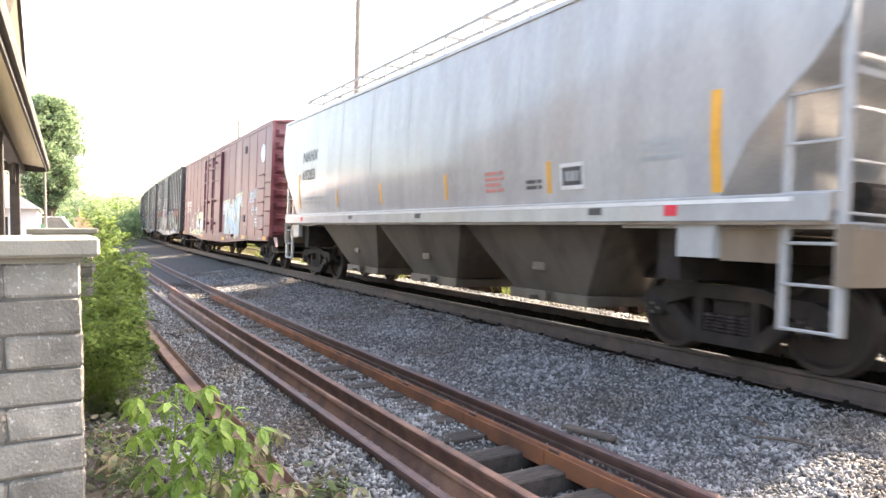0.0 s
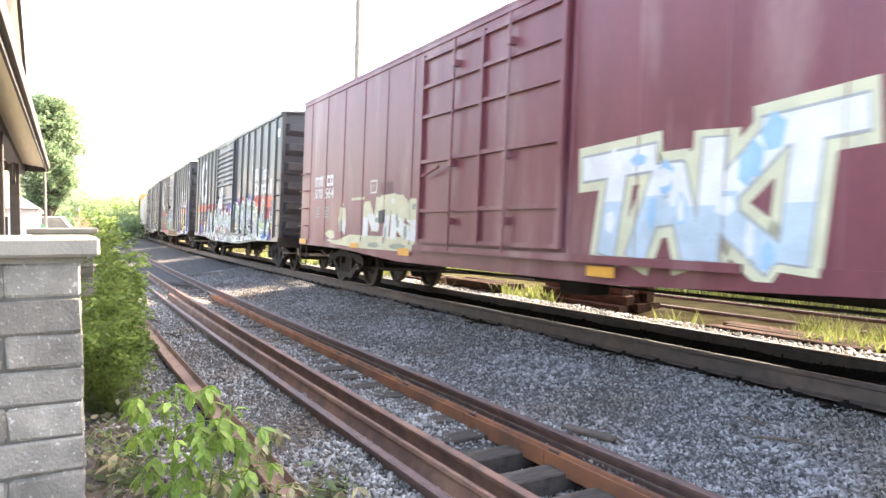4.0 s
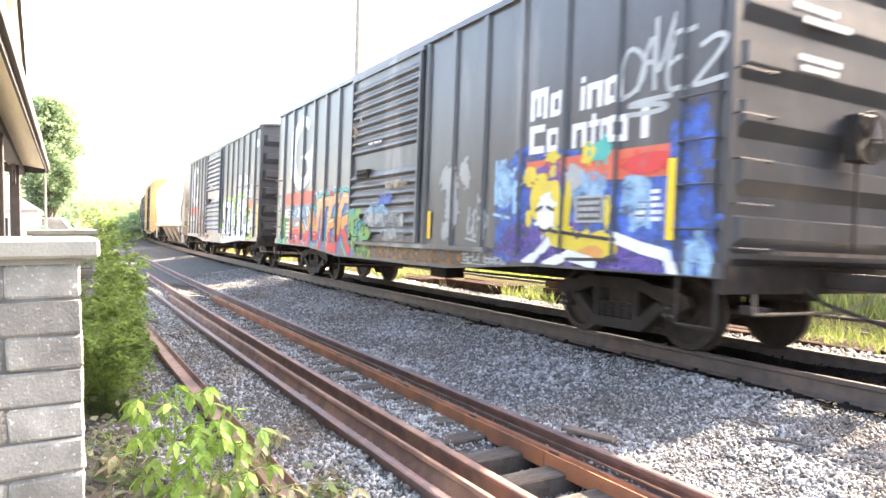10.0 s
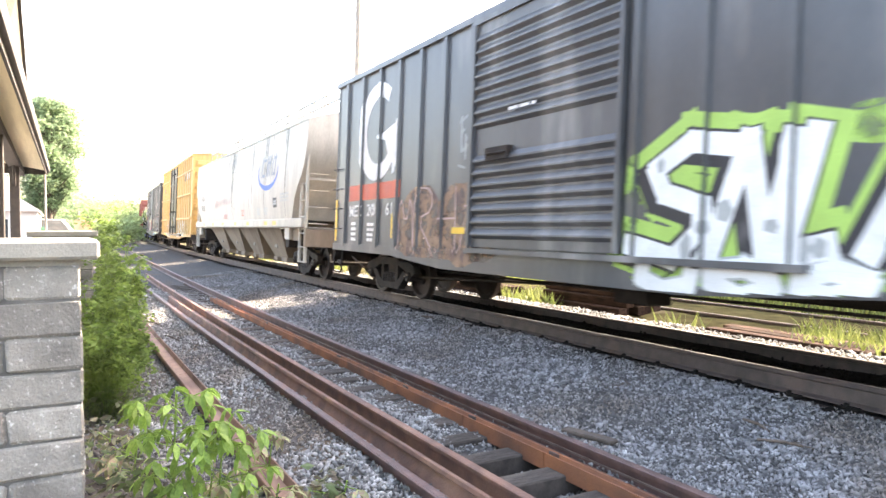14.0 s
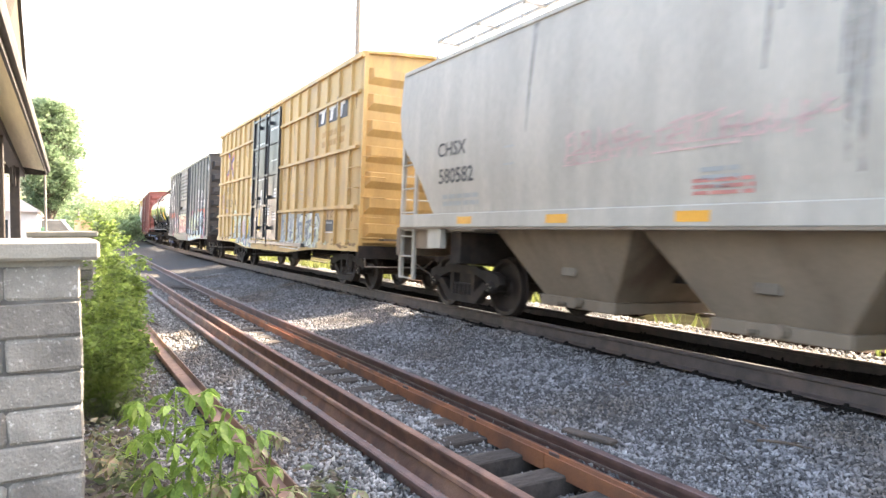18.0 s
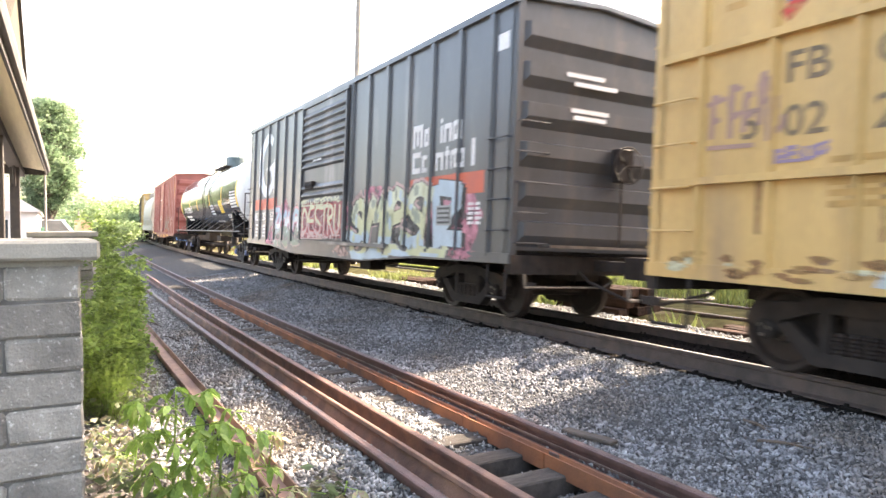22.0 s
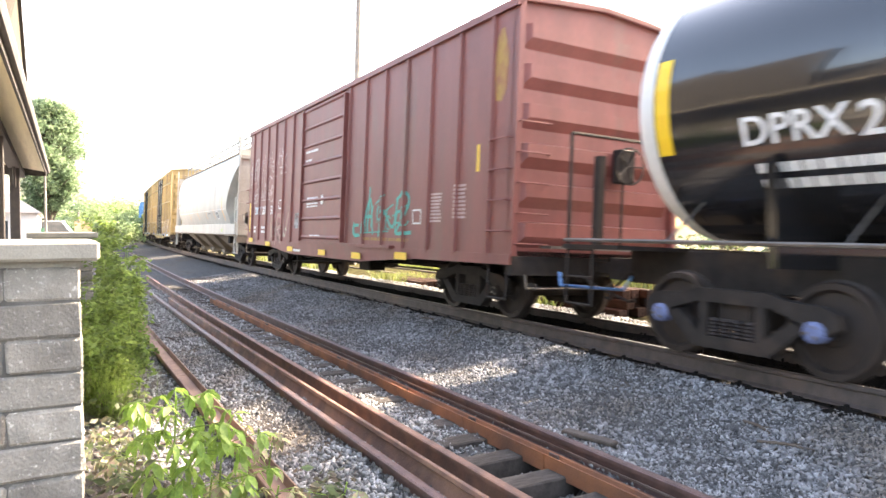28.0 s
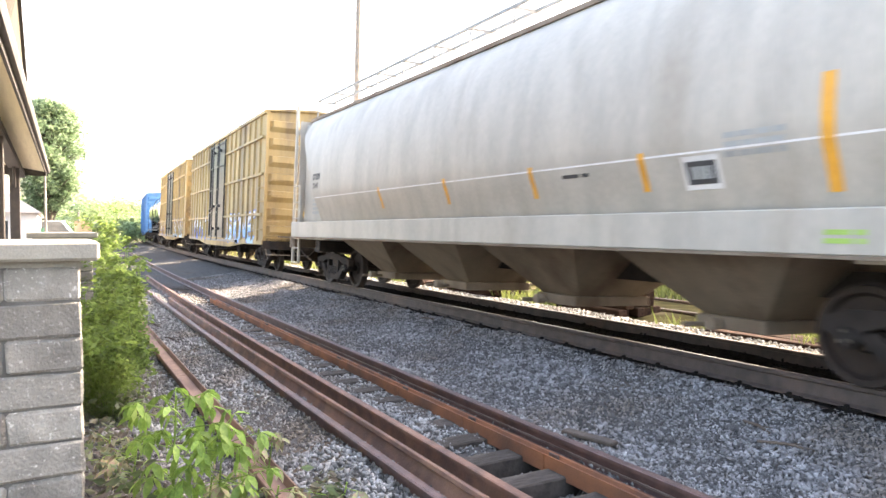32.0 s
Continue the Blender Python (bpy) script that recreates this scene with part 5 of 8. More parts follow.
def art_four(car, half, y, sp, pr):
    patches(car, "graffiti_cloud", (("pink", 2.9, 2.0, 0.5, 0.22), ("pink", 3.9, 1.95, 0.6, 0.2), ("pink", 5.7, 1.9, 0.6, 0.25), ("pink", 6.45, 1.45, 0.4, 0.55), ("rose", 2.0, 1.8, 0.4, 0.3), ("black", 5.0, 1.2, 0.6, 0.3), ("black", 3.5, 1.2, 0.5, 0.3), ("black", 6.15, 1.3, 0.18, 0.45), ("pink", 6.3, 0.95, 0.4, 0.12)), y, sp, pr, 0.0005)
    pastel = (("skyp", 1.25), ("lemon", 1.75), ("pale", 9))
    piece(car, [("S", 1.75, 2.35, 1.08, 1.85, 0.3), ("V", 2.3, 2.8, 1.1, 1.9, 0.2), ("M", 2.65, 3.35, 1.1, 2.0, 0.2), ("I", 3.45, 3.65, 1.1, 1.95, 0.3), ("P", 3.65, 4.3, 1.1, 2.0, 0.25), ("S", 4.35, 5.15, 1.08, 2.02, 0.35), ("I", 5.0, 5.2, 1.1, 1.9, 0.2)], pastel, "black", y, sp, pr, 0.24, 0.03, "rose", 0.14, "black", (-0.11, -0.04), seed=31, shards=("skyp", "lemon", "sage"), n_shards=42, wobble=0.05)
    piece(car, [("I", 5.3, 5.65, 1.1, 1.98, -0.1), ("Z", 5.55, 6.3, 1.15, 1.98, 0.1)], (("skyp", 9),), "black", y, sp, pr, 0.26, 0.035, "pink", 0.12, "black", (0.10, -0.05), seed=33)
    piece(car, [("U", 1.8, 2.5, 0.75, 1.0, 0.1), ("A", 2.7, 3.4, 0.75, 1.0, 0.1), ("N", 3.6, 4.6, 0.78, 1.0, 0.1), ("H", 4.8, 5.8, 0.85, 1.0, 0.1)], (("skyp", 0.9), ("lemon", 9)), "grey", y, sp, pr, 0.2, 0.03, seed=34)
    b, dy = -half, y - 0.117
    decal("graffiti_cloud", [[(-1.55, 1.08), (1.36, 1.12), (1.36, 1.93), (-1.55, 1.98)]], misted(SPRAY["red_faded"], least=0.45), car, dy - 0.001, (), 0, "red sprayed panel on the door")
    piece(car, [("D", -1.4, -0.95, 1.2, 1.85, 0), ("E", -0.9, -0.5, 1.2, 1.85, 0), ("S", -0.42, 0.0, 1.2, 1.85, 0), ("T", 0.05, 0.45, 1.2, 1.85, 0), ("R", 0.5, 0.85, 1.2, 1.85, 0), ("U", 0.92, 1.25, 1.2, 1.85, 0)], (("rose", 1.4), ("cream", 9)), "red", dy, (), 0, 0.095, 0.035, seed=44, wobble=0.03, turns=1)
    scrawl(car, -1.5, 1.3, 1.88, 2.08, "cream", dy - 0.012, 45, (), 0, 0.045, 12), scrawl(car, -1.5, 1.3, 1.08, 1.22, "rose", dy - 0.012, 46, (), 0, 0.04, 12), scrawl(car, -1.5, 1.3, 1.2, 1.85, "rose", dy - 0.001, 47, (), 0, 0.03, 10)
    patches(car, "graffiti_cloud", (("pink", b + 2.9, 1.05, 0.45, 0.3), ("pink", b + 4.3, 1.9, 0.3, 0.25), ("rose", b + 5.3, 1.6, 0.5, 0.35), ("pink", b + 3.1, 0.95, 0.8, 0.12), ("red_faded", b + 4.0, 1.35, 0.4, 0.18), ("pink", 1.5, 1.5, 0.22, 0.4), ("rose", 1.2, 0.85, 0.5, 0.13)), y, sp, pr, 0.0005)
    piece(car, [("Z", b + 3.25, b + 3.75, 1.38, 1.85, 0.1), ("M", b + 3.8, b + 4.4, 1.38, 1.88, 0.1), ("A", b + 4.45, b + 4.95, 1.35, 1.85, 0.1), ("P", b + 5.05, b + 5.5, 1.35, 1.8, 0.1), ("E", b + 5.5, b + 5.9, 1.3, 1.75, 0.1)], (("white", 1.6), ("skyp", 9)), "rose", y, sp, pr, 0.13, 0.04, "pink", 0.1, seed=14)
    piece(car, [("C", b + 3.3, b + 3.9, 0.9, 1.3, 0.1), ("R", b + 4.0, b + 4.6, 0.9, 1.3, 0.1), ("N", b + 4.7, b + 5.3, 0.9, 1.3, 0.1), ("D", b + 5.3, b + 5.9, 0.95, 1.3, 0.1)], (("sage", 9),), "rose", y, sp, pr, 0.16, 0.05, seed=16, shards=("white", "rose"), n_shards=20)


STRIPS = ((6.92, 1.08, 2.15), (-6.65, 1.85, 2.28), (-6.62, 1.10, 1.55), (-4.28, 1.15, 1.63), (1.78, 1.15, 1.62))
mec("black boxcar with green and white graffiti over its lower side", -40.48, -55.72, art_one, "200 63", STRIPS)
mec("black boxcar with blue and orange graffiti over its lower side", -58.15, -73.45, art_two, "201 04", ((7.03, 1.21, 2.03), (1.76, 1.14, 1.60)))
mec("black boxcar with white letters on lime green graffiti", -75.62, -90.9, art_three, "200 61", ((7.58, 1.09, 2.03), (-7.50, 1.05, 1.95), (-4.5, 1.15, 1.6)))
mec("black boxcar with pale pink and blue graffiti letters", -129.9, -145.22, art_four, "200 53", ())


def maroon_car():
    sf, sr = -20.3, -38.4
    half = (sf - sr) / 2
    door = (-2.31, 1.45)
    posts = [(-half + 0.65 + k * 1.12, 0.035) for k in range(6)] + [(1.55 + k * 1.12, 0.035) for k in range(7)]
    car, sp, y, pr = boxcar("boxcar", "long maroon boxcar with smooth sides and sprayed white tags", sf, sr, 4.42, M_maroon, M_maroon, posts, door, M_maroon, proud=0.012, ribs=9)
    plug_door(car, door[0], door[1], 1.05, 4.2, M_maroon, 1.55, (0.16, 0.42, 0.66, 0.82))
    decal("round_sign", [[(8.02 + 0.31 * math.cos(6.283 * k / 24), 3.55 + 0.29 * math.sin(6.283 * k / 24)) for k in range(24)]], M_white, car, y - 0.006, sp, pr, "round white spot")
    piece(car, [("T", 1.85, 2.8, 1.08, 2.05, 0.1), ("A", 2.75, 3.45, 1.08, 2.1, 0.05), ("K", 3.6, 4.3, 1.08, 2.12, 0.05), ("T", 4.2, 4.95, 1.08, 2.2, 0.1)], (("skyp", 1.6), ("white", 9)), "grey", y, sp, pr, 0.27, 0.06, "cream", 0.26, seed=3, shards=("sky", "white"), n_shards=16)
    scrawl(car, 6.3, 7.4, 2.1, 2.5, "skyp", y, 5, sp, pr, 0.055, 6)
    tag_letters(car, [("O", 6.6, 7.02, 1.65, 1.96, 0), ("T", 6.68, 6.94, 1.68, 1.82, 0), ("P", 7.1, 7.28, 1.72, 1.93, 0.04), ("E", 7.32, 7.5, 1.72, 1.91, 0.02)], "skyp", y, sp, pr, 0.04, 7)
    rect(car, "stencil_panel", 7.03, 7.48, 1.28, 1.62, SPRAY["grey"], y, sp, pr), rect(car, "stencil_panel", 7.07, 7.44, 1.36, 1.60, M_maroon, y - 0.002, sp, pr), bars(car, 7.09, 7.42, 1.37, 1.58, 2, M_white, y - 0.004, sp, pr, 2, chunks=2)
    bars(car, 7.91, 8.07, 1.28, 1.63, 5, SPRAY["grey"], y, sp, pr, 2, chunks=1), bars(car, 8.12, 8.29, 1.28, 1.63, 5, SPRAY["grey"], y, sp, pr, 4, chunks=1), bars(car, 7.95, 8.5, 0.90, 0.95, 1, SPRAY["grey"], y - 0.036, (), 0, 4, chunks=1)
    scrawl(car, 5.45, 6.5, 0.86, 1.0, "cream", y - 0.036, 17, (), 0, 0.05, 6), patches(car, "graffiti_cloud", (("cream", 5.6, 1.3, 0.2, 0.07),), y, sp, pr)
    figures(car, "500", -8.05, 1.97, 0.24, M_white, y, sp, pr, squeeze=1.15), figures(car, "564", -7.30, 1.96, 0.24, M_white, y, sp, pr, squeeze=1.15)
    block_letters(car, -8.05, 2.24, 0.25, [("comb", 0.30, 1), ("comb", 0.32, 1), ("gap", 0.22, 1), ("hook", 0.23, 1), ("ring", 0.23, 1)], M_white, y, sp, pr)
    bars(car, -7.9, -7.62, 1.5, 1.78, 4, SPRAY["grey"], y, sp, pr, 3, chunks=2), bars(car, -7.3, -7.02, 1.5, 1.78, 4, SPRAY["grey"], y, sp, pr, 3, chunks=1)
    piece(car, [("N", -4.8, -4.2, 1.2, 1.82, 0.0), ("T", -4.05, -3.5, 1.2, 1.8, 0.1), ("R", -3.45, -2.95, 1.18, 1.75, 0.0), ("S", -2.85, -2.4, 1.18, 1.7, 0.0)], (("white", 1.5), ("cream", 9)), "cream", y, sp, pr, 0.24, 0.04, seed=9, shards=("white", "sage"), n_shards=12)
    decal("graffiti_cloud", [[(-half + 1.95, 1.02), (-half + 2.5, 0.92), (-2.6, 0.80), (-2.6, 1.12), (-half + 3.4, 1.14), (-half + 2.6, 1.0)], blob(-half + 2.2, 1.13, .3, .1, 12, 5)], SPRAY["cream"], car, y - 0.0035, sp, pr, "pale sprayed band")
    patches(car, "graffiti_shape", (("cream", -half + 2.95, 1.5, 0.24, 0.3), ("sage", -half + 2.85, 1.35, 0.12, 0.15), ("white", -half + 3.05, 1.3, 0.1, 0.2), ("sage", -4.3, 0.95, 0.3, 0.06), ("sage", -3.2, 0.95, 0.4, 0.06)), y, sp, pr, 0.0045)
    bars(car, -5.6, -4.9, 1.84, 1.94, 1, SPRAY["cream"], y, sp, pr, 13, chunks=5)
    rect(car, "painted_patch", -4.13, -3.55, 1.85, 2.16, surf("fresh_maroon_patch", (0.13, 0.04, 0.05), (0.11, 0.035, 0.045), 3, 0.5), y, sp, pr)
    for xx, z0, z1 in ((-half + 0.2, 0.88, 0.995), (-5.44, 0.87, 0.97), (-3.1, 0.80, 0.93), (2.0, 0.76, 0.88), (5.6, 0.88, 0.99), (half - 0.5, 0.88, 0.995)):
        rect(car, "reflector", xx, xx + 0.46, z0, z1, M_amber, y - 0.04, (), 0, "amber reflective strip")
    rect(car, "notice", -4.62, -4.30, 1.97, 2.23, M_white, y, sp, pr), rect(car, "notice", -4.59, -4.33, 2.0, 2.20, M_maroon, y - 0.002, sp, pr), bars(car, -4.52, -4.4, 2.02, 2.15, 3, SPRAY["grey"], y - 0.003, sp, pr, 2, chunks=1)
    for xx, zz in ((5.55, 3.88), (5.53, 1.56), (-4.0, 1.5)):
        part("jacking_pocket", box(B(), xx - 0.13, xx + 0.13, y - 0.03, y, zz - 0.12, zz + 0.12, 0.008), M_blackl, car, "dark square pocket")
    ladder(car, M_maroon, "x", (half - 1.25, half - 0.75), y, y - 0.08, [1.2 + 0.42 * k for k in range(5)])

    part("corner_gusset", prism(B(), [(half - 0.02, 0.98), (half + 0.25, 0.98), (half + 0.42, 0.72), (half + 0.30, 0.70)], "y", -1.42, -1.38), SPRAY["rose"], car, "faded pink corner gusset")


def brown_car():
    sf, sr = -165.5, -180.95
    half = (sf - sr) / 2
    door = (-1.75, 1.3)
    posts = even_posts(half, door, 0.88, 0.09)
    car, sp, y, pr = boxcar("boxcar", "oxide-red boxcar with a ribbed door and sprayed tags", sf, sr, 4.50, M_brown, M_brown, posts, door, M_brown, proud=0.045)
    d = part("door", box(B(), door[0], door[1], -1.60, -1.55, 1.05, 4.3), M_brown, car, "sliding door with wide panels")
    bm = B()
    for k in range(8):
        z = 1.1 + k * 0.45
        prism(bm, [(-1.60, z), (-1.635, z + 0.03), (-1.635, z + 0.05), (-1.60, z + 0.09)], "x", door[0] + 0.1, door[1] - 0.1)
    box(bm, door[0], door[0] + 0.07, -1.66, -1.6, 1.05, 4.3), box(bm, door[1] - 0.07, door[1], -1.66, -1.6, 1.05, 4.3)
    box(bm, door[0] - 0.2, door[1] + 2.6, -1.65, -1.55, 0.98, 1.04)
    part("door_rib", bm, M_brown, d)
    tag_letters(car, [("L", 1.85, 2.15, 1.2, 1.45, 0), ("C", 1.8, 2.1, 1.2, 1.45, 0), ("A", 2.4, 2.95, 1.25, 2.15, 0.15), ("N", 3.2, 3.95, 1.22, 1.85, 0.1), ("2", 3.95, 4.6, 1.25, 2.05, 0.05), ("I", 2.6, 2.7, 1.3, 2.15, 0.1)], "teal", y, sp, pr, 0.065, 53)
    scrawl(car, 2.3, 4.5, 1.25, 2.0, "teal", y, 54, sp, pr, 0.035, 6)
    bars(car, 2.4, 4.5, 1.1, 1.2, 1, surf("faded_yellow_smear", (0.36, 0.22, 0.06), (0.28, 0.12, 0.06), 6, 0.7), y, sp, pr, 7, chunks=4)
    bars(car, 5.30, 5.68, 1.45, 1.95, 9, SPRAY["rose"], y, sp, pr, 3, chunks=3), bars(car, 6.14, 6.46, 1.5, 2.05, 9, SPRAY["rose"], y, sp, pr, 4, chunks=3)
    rect(car, "notice", 4.63, 4.96, 1.43, 1.69, M_white, y, sp, pr), rect(car, "notice", 4.66, 4.93, 1.46, 1.66, M_brown, y - 0.002, sp, pr)
    decal("graffiti_shape", [blob(half - 0.42, 3.65, 0.16, 0.55, 12, 4)], surf("faded_yellow_smear", (0.36, 0.22, 0.06), (0.28, 0.12, 0.06), 6, 0.7), car, y - 0.004, sp, pr, "faded yellow smear")
    tag_letters(car, [("E", -7.5, -7.25, 3.1, 3.35, 0.1), ("S", -7.5, -7.25, 2.75, 3.0, 0), ("P", -7.0, -6.6, 2.9, 3.55, 0.2), ("C", -6.95, -6.5, 2.9, 3.6, 0.2), ("M", -6.45, -5.9, 2.75, 3.65, 0.25), ("U", -5.75, -5.3, 2.65, 3.6, 0.1), ("N", -5.3, -4.95, 3.0, 3.6, 0.1), ("C", -5.3, -4.7, 2.1, 2.95, -0.3), (">", -5.3, -4.8, 2.3, 2.5, 0), ("A", -6.9, -6.4, 2.2, 2.75, 0.2), ("I", -6.3, -6.2, 2.1, 2.75, 0), ("E", -4.9, -4.65, 3.0, 3.35, 0), ("Z", -4.65, -4.35, 2.85, 3.3, 0)], "rose", y, sp, pr, 0.026, 27, 3)
    scrawl(car, -7.4, -6.3, 2.75, 3.6, "rose", y - 0.001, 81, sp, pr, 0.022, 5), scrawl(car, -6.0, -4.5, 2.2, 2.9, "rose", y - 0.001, 82, sp, pr, 0.022, 6), scrawl(car, -7.0, -5.6, 2.15, 2.6, "rose", y - 0.001, 83, sp, pr, 0.02, 6)
    tag_letters(car, [("H", -4.15, -3.85, 3.2, 3.65, 0), ("A", -3.85, -3.55, 3.1, 3.6, 0), ("K", -3.6, -3.35, 3.05, 3.5, 0), ("Z", -4.1, -3.4, 2.9, 3.1, 0)], "rose", y, sp, pr, 0.028, 28, 1)
    figures(car, "201", -5.9, 1.79, 0.25, M_white, y, sp, pr, squeeze=1.25), figures(car, "58", -4.95, 1.78, 0.25, M_white, y, sp, pr, squeeze=1.25)
    block_letters(car, -6.8, 1.79, 0.24, [("hook", 0.17, 1), ("comb", 0.20, 1), ("hook", 0.16, 1), ("ring", 0.16, 1)], SPRAY["skyp"], y, sp, pr)
    piece(car, [("K", -4.85, -4.35, 0.95, 1.72, 0.1), ("R", -4.2, -3.6, 0.95, 1.75, 0.0), ("V", -3.6, -3.05, 0.95, 1.75, 0.0)], (("brown", 9),), "red_faded", y, sp, pr, 0.10, 0.04, seed=19, wobble=0.05, shards=("cream", "brown"), n_shards=10)
    patches(car, "graffiti_cloud", (("brown", -4.0, 1.3, 0.7, 0.3),), y, sp, pr, 0.0005)
    rect(car, "grey_patch", -2.46, -1.88, 1.36, 1.76, misted(SPRAY["grey"]), y, sp, pr, "grey painted-over patch")
    rect(car, "notice", -4.04, -3.75, 1.91, 2.17, M_white, y, sp, pr), rect(car, "notice", -4.01, -3.78, 1.94, 2.14, M_brown, y - 0.002, sp, pr)
    bars(car, -6.9, -6.65, 1.2, 1.45, 2, M_white, y, sp, pr, 6, chunks=2), bars(car, -5.95, -5.53, 1.2, 1.45, 2, M_white, y, sp, pr, 7, chunks=2)
    bars(car, -1.26, -0.42, 1.86, 2.13, 4, M_white, y - 0.06, (), 0, 6, chunks=4), bars(car, -0.95, -0.18, 1.12, 1.22, 1, M_white, y - 0.06, (), 0, 9, chunks=2)
    bars(car, -1.45, -0.5, 3.2, 3.3, 1, M_white, y - 0.06, (), 0, 16, chunks=4), bars(car, -1.45, -0.9, 3.0, 3.08, 1, M_white, y - 0.06, (), 0, 17, chunks=2)
    bars(car, -2.23, -1.61, 0.74, 0.84, 1, M_white, y - 0.04, (), 0, 12, chunks=4)
    decal("painted_dot", [blob(-0.1, 2.03, 0.11, 0.12, 16, 1, 0.03)], M_white, car, y - 0.064, (), 0, "white round painted dot")
    for xx in (-7.2, -5.11, -2.8, -0.21, 1.95, 4.1):
        rect(car, "reflector", xx, xx + 0.5, max(0.70, 0.70 + 0.04 * (abs(xx) - 2.4)) + 0.03, max(0.70, 0.70 + 0.04 * (abs(xx) - 2.4)) + 0.16, M_refl, y - 0.075, (), 0, "yellow reflective strip")
    rect(car, "reflector", -half + 0.22, -half + 0.34, 1.25, 2.2, M_refl, y, sp, pr), rect(car, "reflector", half - 1.0, half - 0.92, 2.2, 2.6, M_refl, y, sp, pr)


def yellow_car(label, sf, sr, plain=False):
    half = (sf - sr) / 2
    door = (-1.6, 1.45)
    posts = even_posts(half, door, 0.80, 0.07)
    car, sp, y, pr = boxcar("boxcar", label, sf, sr, 4.98, M_yellow_old if plain else M_yellow, M_yellow_old if plain else M_yellow, posts, door, M_black_door, proud=0.06, ribs=7, hbars=(1.80, 3.04, 4.19))
    plug_door(car, door[0], door[1], 1.0, 4.78, M_black_door, 1.55, (0.26, 0.5, 0.74))
    if plain:
        piece(car, [("S", 2.0, 2.9, 0.95, 1.8, 0.1), ("K", 3.1, 4.0, 0.95, 1.8, 0.1), ("N", 4.2, 5.2, 0.95, 1.8, 0.1), ("E", 5.4, 6.4, 0.95, 1.8, 0.1)], (("sky", 1.4), ("white", 9)), "blue", y, sp, pr, 0.22, 0.07, seed=3)
        piece(car, [("R", -6.2, -5.0, 0.95, 1.8, 0.1), ("A", -4.8, -3.6, 0.95, 1.8, 0.1), ("T", -3.4, -2.0, 0.95, 1.8, 0.1)], (("blue", 1.4), ("white", 9)), "black", y, sp, pr, 0.22, 0.07, seed=6)
        return
    rect(car, "logo_panel", half - 2.95, half - 0.9, 3.78, 4.27, M_blackl, y - 0.004, sp, pr, "black and white logo panel")
    q = []
    for k in range(3):
        a = half - 2.85 + k * 0.62
        q += [[(a, 4.08), (a + 0.55, 4.08), (a + 0.55, 4.21), (a, 4.21)], [(a + 0.16, 3.83), (a + 0.36, 3.83), (a + 0.42, 4.08), (a + 0.22, 4.08)]]
    decal("logo_shape", q, M_white, car, y - 0.010, sp, pr)
    bars(car, half - 2.6, half - 1.0, 3.2, 3.65, 2, surf("faded_brown_letters", (0.45, 0.26, 0.08), None, 4, 0.6), y, sp, pr, 3, chunks=3)
    # pale graffiti panels along both lower sides
    decal("graffiti_cloud", [[(1.68, 0.72), (3.3, 0.76), (4.9, 0.87), (5.0, 1.2), (5.1, 1.5), (4.95, 1.70), (1.68, 1.72)]], SPRAY["grey"], car, y - 0.0015, sp, pr, "pale sprayed panel")
    piece(car, [("I", 2.3, 2.6, 1.0, 1.68, 0.0), ("A", 2.8, 3.35, 1.0, 1.68, 0.1), ("C", 3.45, 3.95, 0.98, 1.65, 0.0), ("S", 4.0, 4.6, 0.92, 1.66, 0.1), ("D", 4.65, 5.0, 0.92, 1.6, 0.0)], (("pale", 1.3), ("white", 9)), "black", y, sp, pr, 0.17, 0.04, seed=5, shards=("slate", "grey", "pale"), n_shards=60, wobble=0.06)
    scrawl(car, 1.8, 4.8, 0.8, 1.65, "white", y - 0.016, 71, sp, pr, 0.04, 9), scrawl(car, 1.8, 4.8, 0.95, 1.7, "slate", y - 0.014, 72, sp, pr, 0.06, 8)
    decal("graffiti_cloud", [[(-5.3, 0.9), (-4.9, 0.87), (-1.75, 0.70), (-1.75, 1.70), (-4.2, 1.7), (-4.5, 1.95), (-4.85, 1.85), (-5.05, 1.4)]], SPRAY["grey"], car, y - 0.0015, sp, pr, "grey sprayed panel")
    piece(car, [("P", -4.9, -4.3, 0.95, 1.85, 0.2), ("V", -4.4, -3.9, 0.9, 1.6, 0.2), ("S", -3.9, -3.4, 0.9, 1.65, 0.3), ("O", -3.35, -2.85, 0.9, 1.65, 0.1), ("Z", -2.85, -2.4, 0.85, 1.65, 0.2), ("K", -2.45, -1.9, 0.82, 1.65, 0.1)], (("slate", 1.15), ("grey", 1.45), ("pale", 9)), "black", y, sp, pr, 0.19, 0.03, "pale", 0.16, seed=6, shards=("pale", "slate", "skyp", "rose"), n_shards=60, wobble=0.06)
    rect(car, "painted_patch", -3.27, -2.76, 1.17, 1.57, SPRAY["rose"], y - 0.019, sp, pr)
    rect(car, "yellow_sill_patch", 3.8, 4.93, 0.72, 0.86, M_refl, y - 0.042, (), 0, "bright yellow sill patch"), rect(car, "yellow_sill_patch", -4.95, -3.9, 0.78, 0.95, M_refl, y - 0.042, (), 0, "bright yellow sill patch")
    tag_letters(car, [("C", 1.85, 2.05, 2.1, 2.3, 0), ("A", 2.68, 2.9, 2.12, 2.32, 0), ("S", 3.36, 3.64, 2.08, 2.34, 0), ("V", 4.1, 4.4, 2.1, 2.32, 0), ("I", 4.85, 4.95, 2.12, 2.36, 0.05)], "tan", y, sp, pr, 0.03, 5)
